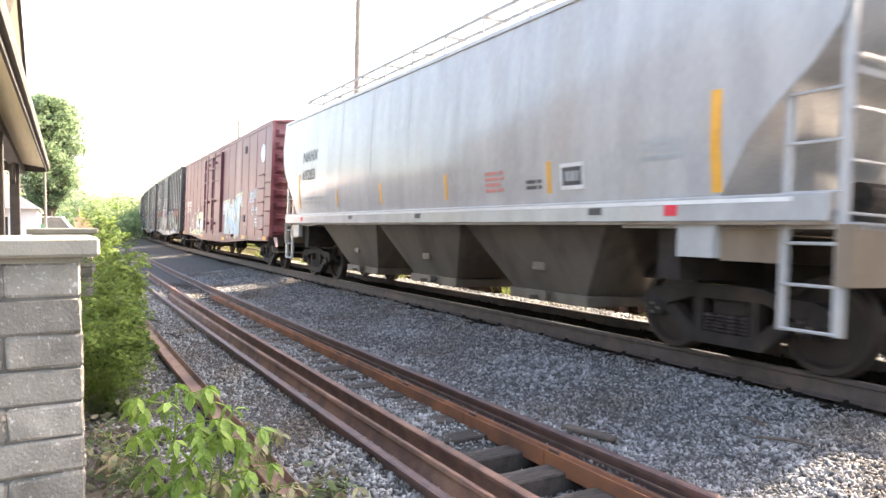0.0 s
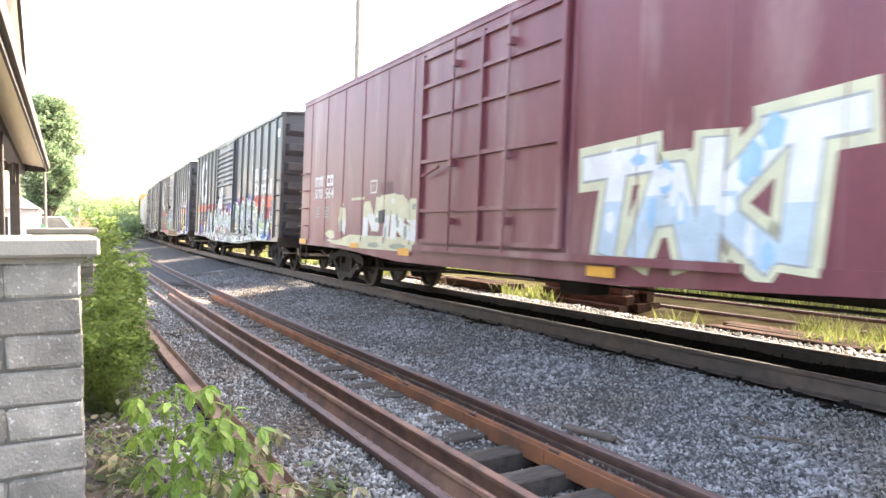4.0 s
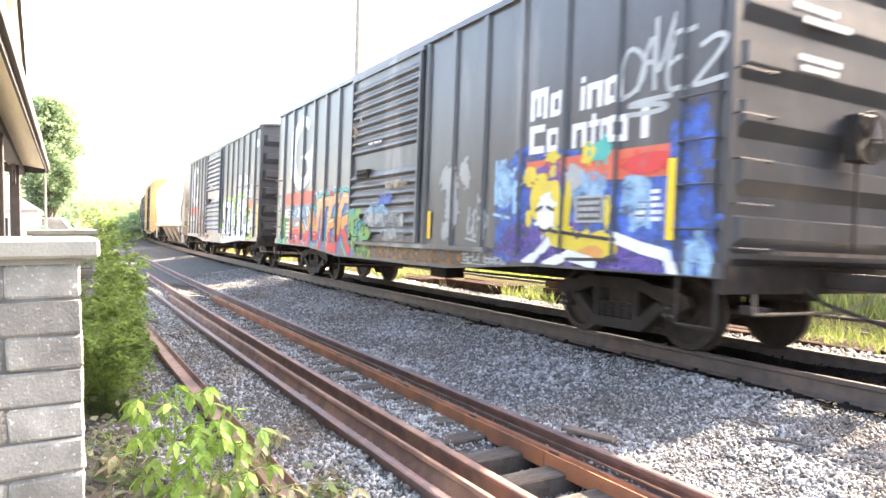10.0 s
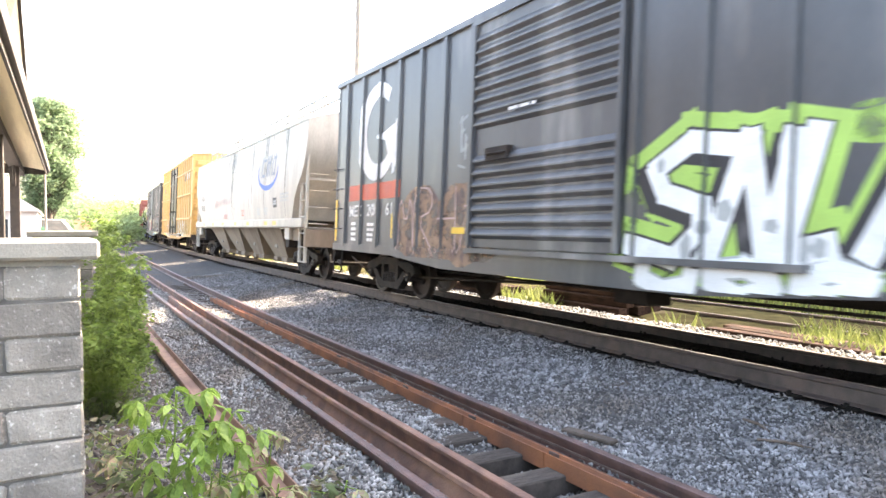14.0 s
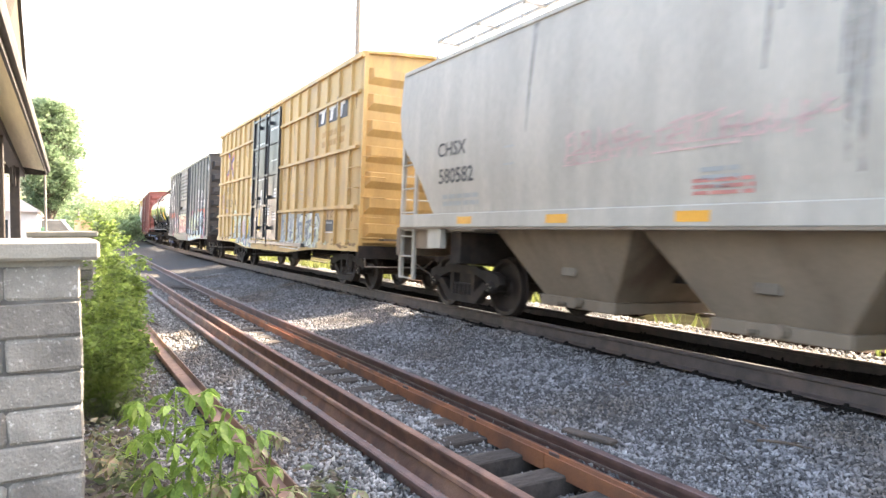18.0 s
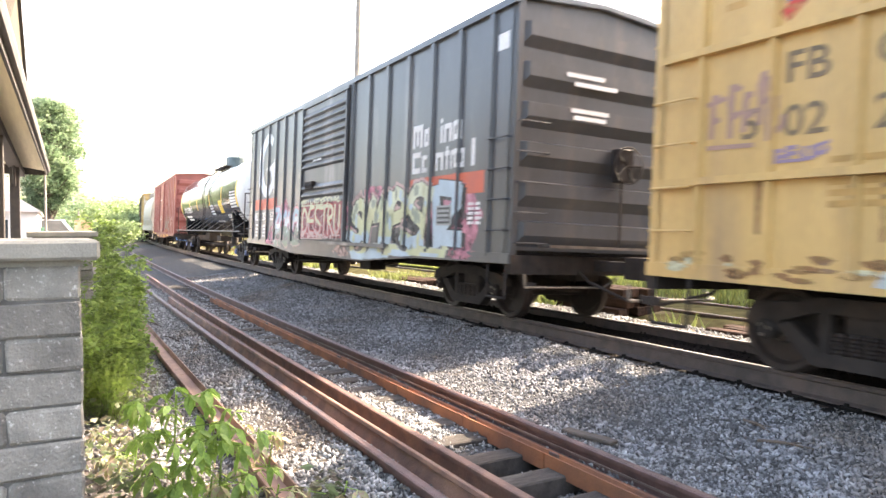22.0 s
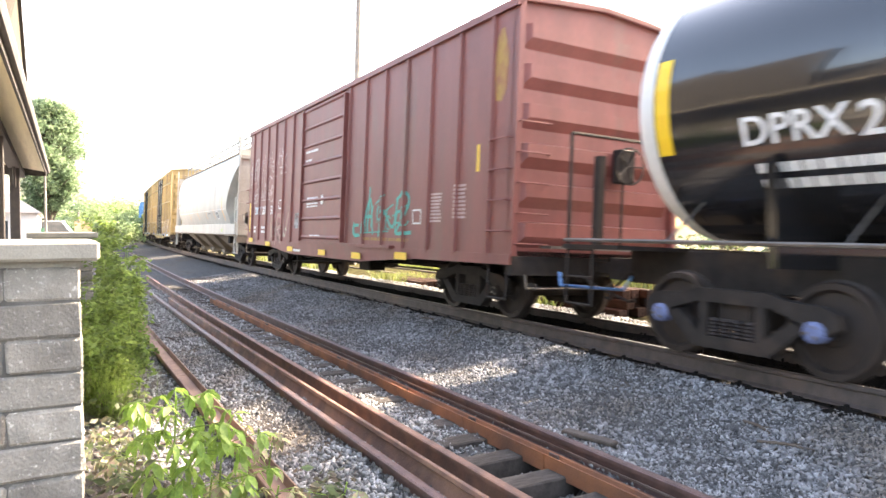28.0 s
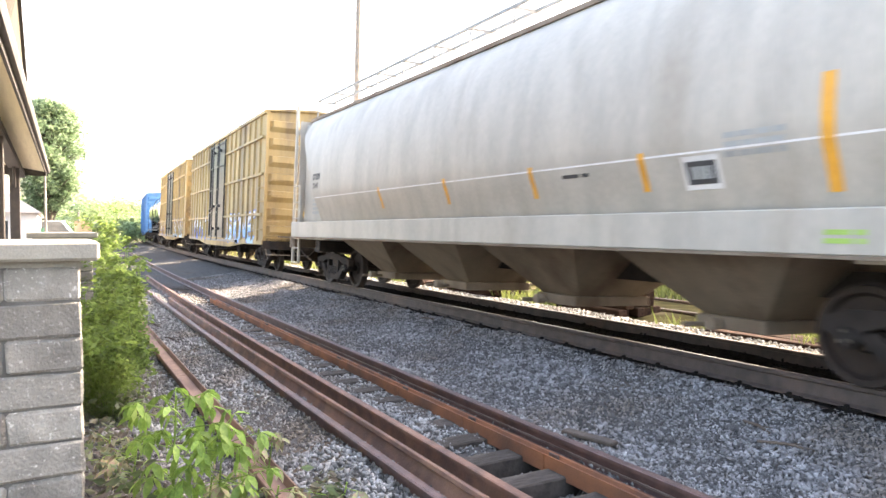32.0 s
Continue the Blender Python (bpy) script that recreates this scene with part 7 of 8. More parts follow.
def art_white(car, half, sy):
    # logo: four dark slanted blocks over a blue swoosh
    z0, z1, x = 2.86, 3.48, 3.98
    q = []
    for kind, a, w in (("hook", 0.05, 0.5), ("arch", 0.66, 0.5), ("tee", 0.70, 0.42), ("hook", 1.30, 0.42), ("bar", 1.55, 0.14)):
        for u0, v0, u1, v1 in SHAPES[kind]:
            u1 = u0 + (u1 - u0) * (0.6 if u1 - u0 < 0.5 else 1.0)
            v1 = v0 + (v1 - v0) * (0.55 if v1 - v0 < 0.5 else 1.0)
            q.append([(x + a + w * u + 0.16 * v, z0 + (z1 - z0) * v) for u, v in ((u0, v0), (u1, v0), (u1, v1), (u0, v1))])
    sw = []
    n = 26
    for k in range(n):
        a0, a1 = [radians(150 + 225 * (k + d) / n) for d in (0, 1)]
        w0, w1 = [0.02 + 0.13 * math.sin(math.pi * (k + d) / n) for d in (0, 1)]
        c = (4.82, 3.0)
        sw.append([(c[0] + 1.18 * math.cos(a0), c[1] + 0.55 * math.sin(a0)), (c[0] + 1.18 * math.cos(a1), c[1] + 0.55 * math.sin(a1)), (c[0] + (1.18 - w1) * math.cos(a1), c[1] + (0.55 - w1) * math.sin(a1)), (c[0] + (1.18 - w0) * math.cos(a0), c[1] + (0.55 - w0) * math.sin(a0))])
    on_curve(decal("logo_shape", q, SPRAY["slate"], car, 0, (), 0, "dark slanted logo shapes"), sy, 0.007)
    on_curve(decal("logo_swoosh", sw, SPRAY["blue"], car, 0, (), 0, "blue swoosh"), sy, 0.008)
    on_curve(rect(car, "notice_panel", 5.5, 5.94, 1.92, 2.2, M_blackl, 0), sy)
    on_curve(bars(car, 5.55, 5.9, 1.95, 2.17, 1, SPRAY["grey"], 0, chunks=3), sy, 0.009)
    on_curve(bars(car, 6.3, 7.2, 2.05, 2.32, 3, SPRAY["grey"], 0, chunks=3), sy)
    on_curve(figures(car, "580582", -7.1, 2.06, 0.235, M_blackl, 0, squeeze=1.08), sy)
    on_curve(figures(car, "CHSX", -7.14, 2.49, 0.22, M_blackl, 0, squeeze=1.08), sy)
    on_curve(bars(car, -7.0, -5.9, 1.68, 1.9, 2, SPRAY["grey"], 0, chunks=4), sy)
    for a, c in ((4.4, SPRAY["grey"]), (3.5, SPRAY["grey"]), (1.2, surf("faded_red_letters", (0.6, 0.25, 0.22))), (-1.9, SPRAY["grey"])):
        on_curve(bars(car, a, a + 0.45, 1.72, 1.95, 3, c, 0, chunks=1), sy)
    for k, (a, b, z) in enumerate(((-3.95, -2.6, 2.1), (-3.9, -2.7, 2.22), (-2.5, -0.75, 2.12), (-2.3, -0.5, 2.2))):
        on_curve(scrawl(car, a, b, z, z + 0.32, "rose", 0, 9 + 5 * k, (), 0, 0.026, 9), sy)
    on_curve(rect(car, "stencil_panel", -5.25, -5.0, 2.46, 2.48, SPRAY["grey"], 0), sy), on_curve(rect(car, "stencil_panel", -5.25, -5.0, 2.22, 2.24, SPRAY["grey"], 0), sy)
    on_curve(bars(car, -2.0, -1.3, 1.66, 1.84, 3, surf("faded_red_letters", (0.6, 0.25, 0.22)), 0, chunks=2), sy)
    st = surf("soot_streak", (0.33, 0.318, 0.295), (0.39, 0.372, 0.342), 3, 0.7)
    rng, q = random.Random(5), []
    for c, wide, n in ((-0.4, 0.36, 10), (-1.2, 0.3, 3), (2.4, 0.3, 2), (-4.8, 0.2, 1), (4.6, 0.8, 3), (6.6, 0.3, 2)):
        for _ in range(n):
            x, w, low = c + rng.gauss(0, 0.5) * wide, rng.uniform(0.015, 0.07), rng.uniform(1.6, 3.3)
            q.append([(x - w * 0.3, low), (x + w * 0.3, low), (x + w + 0.1, 4.05), (x - w + 0.06, 4.05)])
    on_curve(decal("soot_streak", q, misted(st, 1.6, 0.0), car, 0, (), 0, "dark soot streaks down the side"), sy, 0.004)
    for xx in (half - 3.1, half - 4.1, half - 6.5, half - 8.5, -2.16, -4.25, -6.45):
        rect(car, "reflector", xx, xx + 0.42, 1.41, 1.52, M_amber, -1.60, (), 0, "amber reflective strip")


def art_cream(car, half, sy):
    marks_common(car, half, sy, (3.9, 1.93, -0.4, -3.0), 4.48, 6.0, 1.74)
    on_curve(figures(car, "7049", -half + 1.9, 2.30, 0.15, M_blackl, 0), sy)
    on_curve(block_letters(car, -half + 1.9, 2.52, 0.15, [("hook", 0.13, 1), ("arch", 0.13, 1), ("ring", 0.13, 1), ("comb", 0.13, 1)], M_blackl, 0, (), 0), sy)
    on_curve(bars(car, 2.6, 3.1, 1.95, 2.02, 1, M_blackl, 0, chunks=1), sy)
    bars(car, 6.0, 6.35, 1.22, 1.36, 2, SPRAY["lime"], -1.60, chunks=1)
    on_curve(decal("crease_line", [[(-half + 2.05, 2.085), (half - 2.05, 2.085), (half - 2.05, 2.105), (-half + 2.05, 2.105)]], M_white, car, 0), sy, 0.003)


hopper("shiny pale grey covered hopper with amber strips", -3.1, -19.0, M_silver, 1.38, 1.60, 3, False, art_silver, True, M_hop_dark)
hopper("white covered hopper with a blue swoosh and soot streaks", -93.0, -110.35, M_white_h, 1.36, 1.56, 4, False, art_white, True)
hopper("cream-grey covered hopper with amber strips", -182.6, -200.2, M_cream_h, 1.14, 1.50, 4, True, art_cream)


def tank_car(label, sf, sr, plain=False):
    L = sf - sr
    half, mid = L / 2, (sf + sr) / 2
    car = thing("tank_car", label, "freight car", "freight cars of the train")
    r, cz, h = 1.47, 2.72, half - 0.05
    dome = [(r * math.sin(a), h - 0.5 + 0.5 * math.cos(a)) for a in [radians(90 * k / 7) for k in range(8)]]
    dome[0] = (0.02, h)
    part("tank_shell", lathe(B(), [(r, -h + 0.6), (r, -3), (r, 0), (r, 3), (r, h - 0.6)], 48, "x", (0, 0, cz)), M_tank, car, "glossy black cylinder", True)
    for e in (-1, 1):
        part("tank_head", lathe(B(), [(a, e * b) for a, b in dome] + [(r + 0.003, e * (h - 0.62))], 48, "x", (0, 0, cz)), M_tank_w, car, "white domed end with grime", True)
        part("stub_sill", box(B(), *sorted((e * (half + 0.75), e * (half - 3.2))), -0.3, 0.3, 0.7, 1.15, 0.02), M_steel, car)
        part("end_deck", box(B(), *sorted((e * (half + 0.75), e * (half - 0.2))), -1.45, 1.45, 1.12, 1.17), M_steel, car)
        bm = B()
        for s in (-1, 1):
            prism(bm, [(s * 1.25, 1.0), (s * 1.35, 2.0), (s * 1.2, 1.85), (0, 1.35), (0, 1.0)], "x", e * (half - 2.0) - 0.05, e * (half - 2.0) + 0.05)
        part("saddle", bm, M_tank, car)
        bm = B()
        x = e * (half + 0.68)
        rod(bm, (x, -1.42, 1.15), (x, -1.42, 2.55), 0.022), rod(bm, (x, 1.42, 1.15), (x, 1.42, 2.55), 0.022), rod(bm, (x, -1.42, 2.55), (x, 1.42, 2.55), 0.022)
        for k in range(3):
            rod(bm, (x, -1.42, 0.45 + 0.33 * k), (x - e * 0.45, -1.42, 0.45 + 0.33 * k), 0.016)
        rod(bm, (x, -1.42, 0.45), (x, -1.42, 1.15), 0.018), rod(bm, (x - e * 0.45, -1.42, 0.45), (x - e * 0.45, -1.42, 1.15), 0.018)
        box(bm, x - 0.05, x + 0.05, -1.0, -0.9, 1.15, 2.3)
        part("handrail", bm, M_steel, car, "black end railing and steps")
    bm = B()
    rod(bm, (-half - 0.6, -1.55, 1.22), (half + 0.6, -1.55, 1.22), 0.022)
    for k in range(9):
        x = -half + 1.0 + k * (L - 2) / 8
        rod(bm, (x, -1.55, 1.22), (x, -1.0, 1.66), 0.012)
    part("side_handrail", bm, M_tread, car, "long side rail")
    bm = B()
    for x in (-2.6, 2.4):
        for k in range(40):
            a, b = radians(360 * k / 40), radians(360 * (k + 1) / 40)
            v = [bm.verts.new((x + d, (r + 0.006) * math.cos(q), cz + (r + 0.006) * math.sin(q))) for d, q in ((-0.03, a), (0.03, a), (0.03, b), (-0.03, b))]
            bm.faces.new(v)
    part("weld_band", bm, M_steel, car)
    # manway platform with posts and a side ladder
    part("manway", lathe(B(), [(0.5, 4.1), (0.5, 4.66), (0.42, 4.72), (0.0, 4.75)], 18, "z", (0.1, 0, 0)), surf("grey_green_paint", (0.10, 0.14, 0.15), (0.07, 0.1, 0.1), 4, 0.6), car, "dark manway housing")
    bm = B()
    for a, b in ((-0.75, -0.42), (0.42, 0.75)):
        box(bm, -1.5, 1.3, a, b, 4.16, 4.20)
    part("platform", bm, M_steel, car)
    bm = B()
    for xx, yy, zz in ((-1.35, -0.72, 4.85), (-0.2, -0.72, 4.9), (0.9, -0.72, 4.88), (-1.35, 0.72, 4.85), (0.9, 0.72, 4.88)):
        rod(bm, (xx, yy, 4.0), (xx, yy, zz), 0.02)
    part("platform_post", bm, M_steel, car)
    bm = B()
    pts = [(-1.60 * math.sin(radians(q)), cz + 1.60 * math.cos(radians(q))) for q in (28, 50, 70, 90, 110)] + [(-1.56, 1.3)]
    for xx in (0.6, 1.05):
        for (ya, za), (yb, zb) in zip(pts, pts[1:]):
            rod(bm, (xx, ya, za), (xx, yb, zb), 0.018)
    for (ya, za), (yb, zb) in zip(pts, pts[1:]):
        rod(bm, (0.6, ya, za), (1.05, ya, za), 0.014), rod(bm, (0.6, (ya + yb) / 2, (za + zb) / 2), (1.05, (ya + yb) / 2, (za + zb) / 2), 0.014)
    part("side_ladder", bm, M_steel, car)
    bm = B()
    lathe(bm, [(0.16, 0.55), (0.16, 1.3), (0.22, 1.32)], 14, "z", (0.2, 0, 0))
    box(bm, -1.6, -0.6, -0.5, 0.5, 0.75, 1.0), rod(bm, (-5, -0.5, 0.62), (5, -0.5, 0.62), 0.025), rod(bm, (-half + 3, 0.3, 0.8), (half - 3, 0.3, 0.8), 0.04)
    part("bottom_outlet", bm, M_steel, car)
    bm = B()
    for k in range(14):
        a, b = 6.283 * k / 14, 6.283 * (k + 1) / 14
        rod(bm, (half + 0.55, 0.35 + 0.27 * math.cos(a), 2.15 + 0.27 * math.sin(a)), (half + 0.55, 0.35 + 0.27 * math.cos(b), 2.15 + 0.27 * math.sin(b)), 0.016)
    box(bm, half + 0.3, half + 0.5, -0.15, 0.25, 1.75, 2.15, 0.02), box(bm, half + 0.3, half + 0.5, 0.55, 0.75, 1.7, 2.0, 0.02)
    rod(bm, (half + 0.45, 0.3, 1.15), (half + 0.45, 0.3, 2.1), 0.03), rod(bm, (half + 0.4, -0.6, 1.8), (half + 0.4, 0.3, 1.9), 0.03)
    part("brake_wheel", bm, M_steel, car)
    bm = B()
    for a, b, z in ((-0.35, 0.3, 3.35), (-0.25, 0.2, 3.22), (0.0, 0.5, 3.1)):
        box(bm, half - 0.10, half - 0.08, a, b, z, z + 0.06)
    part("head_stencil_line", bm, M_blackl, car)
    if not plain:
        bm = B()
        x = -half - 0.7
        rod(bm, (x, -1.5, 0.66), (x, -0.45, 0.6), 0.02), rod(bm, (x, -1.5, 0.66), (x - 0.02, -1.5, 0.82), 0.02), rod(bm, (x, -0.45, 0.6), (x, -0.3, 0.78), 0.02)
        part("cut_lever", bm, surf("blue_lever_paint", (0.10, 0.26, 0.55), (0.08, 0.18, 0.4), 5, 0.5), car, "blue uncoupling lever")
    couplers(car, half + 0.75, 0.45)
    sets = trucks(car, half, 1.42, M_blue_cap if not plain else M_steel, 0.45)
    CARS.append((car, sets, mid))

    def sy(z):
        return -math.sqrt(max(0.04, r * r - (z - cz) ** 2))
    if plain:
        return
    for e in (-1, 1):
        on_curve(rect(car, "reflector", *sorted((e * (half - 0.70), e * (half - 0.89))), 2.13, 3.12, M_refl, 0, (), 0, "yellow band"), sy, 0.008)
    on_curve(figures(car, "257890", -5.55, 2.12, 0.27, M_white, 0, squeeze=1.15), sy)
    on_curve(figures(car, "DPRX", -6.65, 2.14, 0.26, M_white, 0, squeeze=1.1), sy)
    on_curve(bars(car, -6.55, -4.85, 1.72, 2.0, 2, M_white, 0, chunks=9), sy)
    on_curve(rect(car, "placard", 3.82, 4.50, 1.97, 2.46, M_refl, 0, (), 0, "yellow placard"), sy, 0.008)
    on_curve(bars(car, 3.95, 4.4, 2.03, 2.4, 5, surf("dull_yellow_print", (0.5, 0.36, 0.05)), 0, chunks=2), sy, 0.011)
    for x0, z0, z1 in ((4.5, 2.4, 3.0), (-4.45, 2.38, 2.88), (-2.0, 2.2, 2.7), (1.6, 2.3, 2.8)):
        on_curve(rect(car, "reflector", x0, x0 + 0.11, z0, z1, M_refl, 0, (), 0, "yellow reflective strip"), sy, 0.008)
    for k, (x0, x1, z0, z1, rows, n) in enumerate(((6.3, 7.4, 2.1, 2.75, 6, 3), (1.65, 2.4, 1.9, 2.36, 4, 3), (4.8, 5.75, 1.75, 1.9, 2, 5), (1.8, 3.3, 1.6, 1.7, 1, 6), (7.0, 7.5, 1.6, 1.9, 4, 2))):
        on_curve(bars(car, x0, x1, z0, z1, rows, M_white, 0, seed=60 + k, chunks=n), sy)
    for x0, z0, w in ((5.85, 1.58, 0.5), (-4.22, 2.14, 0.3)):
        on_curve(rect(car, "notice", x0, x0 + w, z0, z0 + 0.31, M_white, 0), sy), on_curve(rect(car, "notice_panel", x0 + 0.03, x0 + w - 0.03, z0 + 0.03, z0 + 0.28, M_blackl, 0), sy, 0.009)
        on_curve(bars(car, x0 + 0.08, x0 + w - 0.08, z0 + 0.05, z0 + 0.26, 1, M_white, 0, chunks=2), sy, 0.012)


tank_car("black tank car with white ends and yellow placards", -147.1, -163.8)
tank_car("pale dirty tank car far back in the train", -238.0, -250.5, True)
blue = boxcar("boxcar", "bright blue boxcar far back in the train", -253.6, -269.0, 4.7, M_blue_car, M_blue_car, even_posts(7.7, (-1.6, 1.4), 0.98, 0.09), (-1.6, 1.4), M_blue_car)
plug_door(blue[0], -1.6, 1.4, 1.05, 4.5, M_blue_car, 1.55)
# never in view: a car added ahead so that its shade falls on the ground
lead = boxcar("boxcar", "unseen black boxcar ahead of the pale grey hopper, added for its shade", 14.4, -1.0, 4.53, M_black_car, M_black_end_shade, even_posts(7.7, (-1.7, 1.4), 0.92, 0.13), (-1.7, 1.4), M_black_car)
louvre_door(lead[0], -1.7, 1.4, 1.06, 4.34, M_black_car, 1.55)


# ---- pillar ----
def pillar(px_, y1, y0):
    course = 0.1467
    top = 1.372
    p = thing("stone_pillar", "grey concrete-block pillar with a cast cap", "pillar", "pillars", at=pose(px_, 0, -0.5))
    z_cap = 1.291
    part("core", box(B(), -0.70, -0.012, y0 + 0.012, y1 - 0.012, 0, z_cap + 0.5 - 0.03), M_mortar, p)
    part("cap", box(B(), -0.76, 0.05, y0 - 0.06, y1 + 0.065, z_cap + 0.5, top + 0.5, 0.012), M_cap, p, "smooth cast-concrete cap")
    part("cap_bed", box(B(), -0.70, -0.004, y0 + 0.004, y1 - 0.006, z_cap + 0.5 - 0.026, z_cap + 0.5), M_cap, p)
    z = z_cap - 0.026
    row = 0
    while z > -0.45:
        cuts = [y1, y1 - 0.283, y1 - 0.545, y0] if row % 2 == 0 else [y1, y1 - 0.385, y1 - 0.565, y0]
        for a, b in zip(cuts, cuts[1:]):
            bm = box(B(), -0.22, random.uniform(-0.004, 0.005), b + 0.004, a - random.uniform(0.0, 0.006), z + 0.5 - course + 0.006, z + 0.5, 0.012)
            for v in bm.verts:
                v.co += Vector((random.uniform(-1, 1), random.uniform(-1, 1), random.uniform(-1, 1))) * 0.0055
            part("block", bm, M_block, p)
        for k in range(2):
            part("block", box(B(), -0.46 - 0.24 * k, -0.225 - 0.24 * k, y1 - 0.12, y1 - random.uniform(0, 0.005), z + 0.5 - course + 0.006, z + 0.5, 0.01), M_block, p)
        z -= course
        row += 1


pillar(-3.27, 0.115, -0.62)
pillar(-10.9, 0.52, -0.22)


# ---- plants ----
def leaves(name, pts, size, mat, label, category, kind="stuff", droop=0.3, seed=1, parent=None, long=1.6):
    rng = np.random.default_rng(seed)
    V, F = [], []
    for i, p in enumerate(pts):
        a = rng.uniform(0, 6.283)
        d = np.array([math.cos(a), math.sin(a), rng.uniform(-droop - 0.4, 0.4)])
        d /= np.linalg.norm(d)
        n = rng.normal(size=3)
        n[2] += 0.6
        s = np.cross(d, n)
        s /= np.linalg.norm(s)
        up = np.cross(s, d)
        k = size * rng.uniform(0.6, 1.3)
        p = np.array(p)
        V += [p, p + d * k * long * 0.45 + s * k * 0.42 - up * 0.1 * k, p + d * k * long, p + d * k * long * 0.45 - s * k * 0.42 - up * 0.1 * k]
        j = 4 * i
        F += [(j, j + 1, j + 2), (j, j + 2, j + 3)]
    me = mesh_from(name, [tuple(v) for v in V], F, mat)
    ob = new(name, me)
    if parent:
        ob.parent = parent
    else:
        tagged(ob, label, category, kind=kind)
    return ob


def clump_points(rng, centre, radii, n, shell=0.55):
    out = []
    for _ in range(n):
        d = rng.normal(size=3)
        d /= np.linalg.norm(d)
        r = shell + (1 - shell) * rng.random()
        out.append(np.array(centre) + d * np.array(radii) * r)
    return out


def tree(name, label, x, y, h, crown_r, n_clumps, n_leaves, leaf, mat, seed, base=-0.5, low=0.22, tight=1.0):
    rng = np.random.default_rng(seed)
    t = thing(name, label, "tree", at=pose(x, y, base))
    bm = B()
    pts = [(0, 0, 0), (0.1, 0.05, h * 0.2), (0.0, 0.1, h * 0.45), (0.1, 0, h * 0.75)]
    rad = [h * 0.028, h * 0.022, h * 0.016, h * 0.006]
    for (p, q), (r0, r1) in zip(zip(pts, pts[1:]), zip(rad, rad[1:])):
        rod(bm, p, q, (r0 + r1) / 2, 9)
    P = []
    for k in range(n_clumps):
        a, f = rng.uniform(0, 6.283), rng.uniform(low, 0.97)
        rr = crown_r * math.sqrt(max(0.05, 1 - ((f - 0.5 - low / 2) / (0.54 - low / 2)) ** 2)) * rng.uniform(0.35, 0.95)
        c = (rr * math.cos(a), rr * math.sin(a), h * f)
        rod(bm, (0.05, 0.05, h * max(0.12, f - 0.16)), c, h * 0.0028, 5)
        s = crown_r * rng.uniform(0.24, 0.42) * tight
        P += clump_points(rng, c, (s, s, s * 0.8), n_leaves // n_clumps, 0.35)
    part("trunk", bm, M_bark, t)
    leaves("crown", P, leaf, mat, "", "", seed=seed, parent=t)
    return t


def bush():
    rng = np.random.default_rng(5)
    b = thing("bush", "leafy green bush growing beside the loose rail", "bush", at=pose(0, 0, -0.45))
    P = []
    bm = B()
    for k in range(78):
        x = rng.uniform(-13.5, -7.7)
        f = (x + 13.5) / 5.8
        y = 0.62 + 0.32 * rng.normal() * (1 - 0.35 * f) + 0.16 * (1 - f)
        y = min(y, 1.24 - 0.44 * f)
        h = rng.uniform(0.8, 2.2) * (1.0 - 0.5 * max(0, f - 0.5) / 0.5)
        bend = (rng.normal() * 0.1, rng.normal() * 0.08)
        rod(bm, (x, y, 0), (x + bend[0], y + bend[1], h * 0.9), 0.005, 5)
        for j in range(11):                      # leafy side twigs, thinning upwards
            u = rng.uniform(0.2, 1.0)
            a, ln = rng.uniform(0, 6.283), rng.uniform(0.12, 0.34) * (1.15 - 0.6 * u)
            p = np.array((x + bend[0] * u, y + bend[1] * u, h * u))
            q = p + np.array((ln * math.cos(a), 0.75 * ln * math.sin(a), rng.uniform(-0.02, 0.12)))
            rod(bm, p, q, 0.002, 4)
            for _ in range(15):
                P.append(p + (q - p) * rng.uniform(0.15, 1.1) + rng.normal(size=3) * 0.03)
    part("stem", bm, M_leaf_b, b)["kind"] = "stuff"
    leaves("foliage", P, 0.048, M_leaf, "", "", seed=4, parent=b)
    V, F = [], []
    for _ in range(1500):                       # tall grass blades at its near foot
        x, y = rng.uniform(-9.3, -7.0), 0.42 + rng.normal() * 0.13
        k, w, d = rng.uniform(0.25, 0.75), 0.006, rng.normal(size=2) * 0.09
        j = len(V)
        V += [(x - w, y, 0), (x + w, y, 0), (x + d[0] * 0.5 - w, y + d[1] * 0.5, k * 0.6), (x + d[0] * 0.5 + w, y + d[1] * 0.5, k * 0.6), (x + d[0] * 1.3, y + d[1] * 1.3, k)]
        F += [(j, j + 1, j + 3, j + 2), (j + 2, j + 3, j + 4)]
    g = new("tall_grass", mesh_from("tall_grass", V, F, M_leaf))
    g.parent = b
    g["kind"] = "stuff"


bush()


def leaf_mesh(mat):
    """A pointed leaflet, folded along its midrib."""
    v = [(0, 0, 0), (0.35, 0.19, 0.05), (0.7, 0.15, 0.02), (1, 0, -0.12), (0.7, -0.15, 0.02), (0.35, -0.19, 0.05), (0.35, 0, -0.01), (0.7, 0, -0.04)]
    f = [(0, 6, 1), (1, 6, 7, 2), (2, 7, 3), (0, 5, 6), (5, 4, 7, 6), (4, 3, 7)]
    return mesh_from("leaf", v, f, mat, True)


LEAF = leaf_mesh(M_leaf_b)
LEAF_PALE = leaf_mesh(surf("pale_young_leaf", (0.34, 0.40, 0.17), (0.36, 0.24, 0.18), 4, 0.6, rand=0.35, trans=0.3))


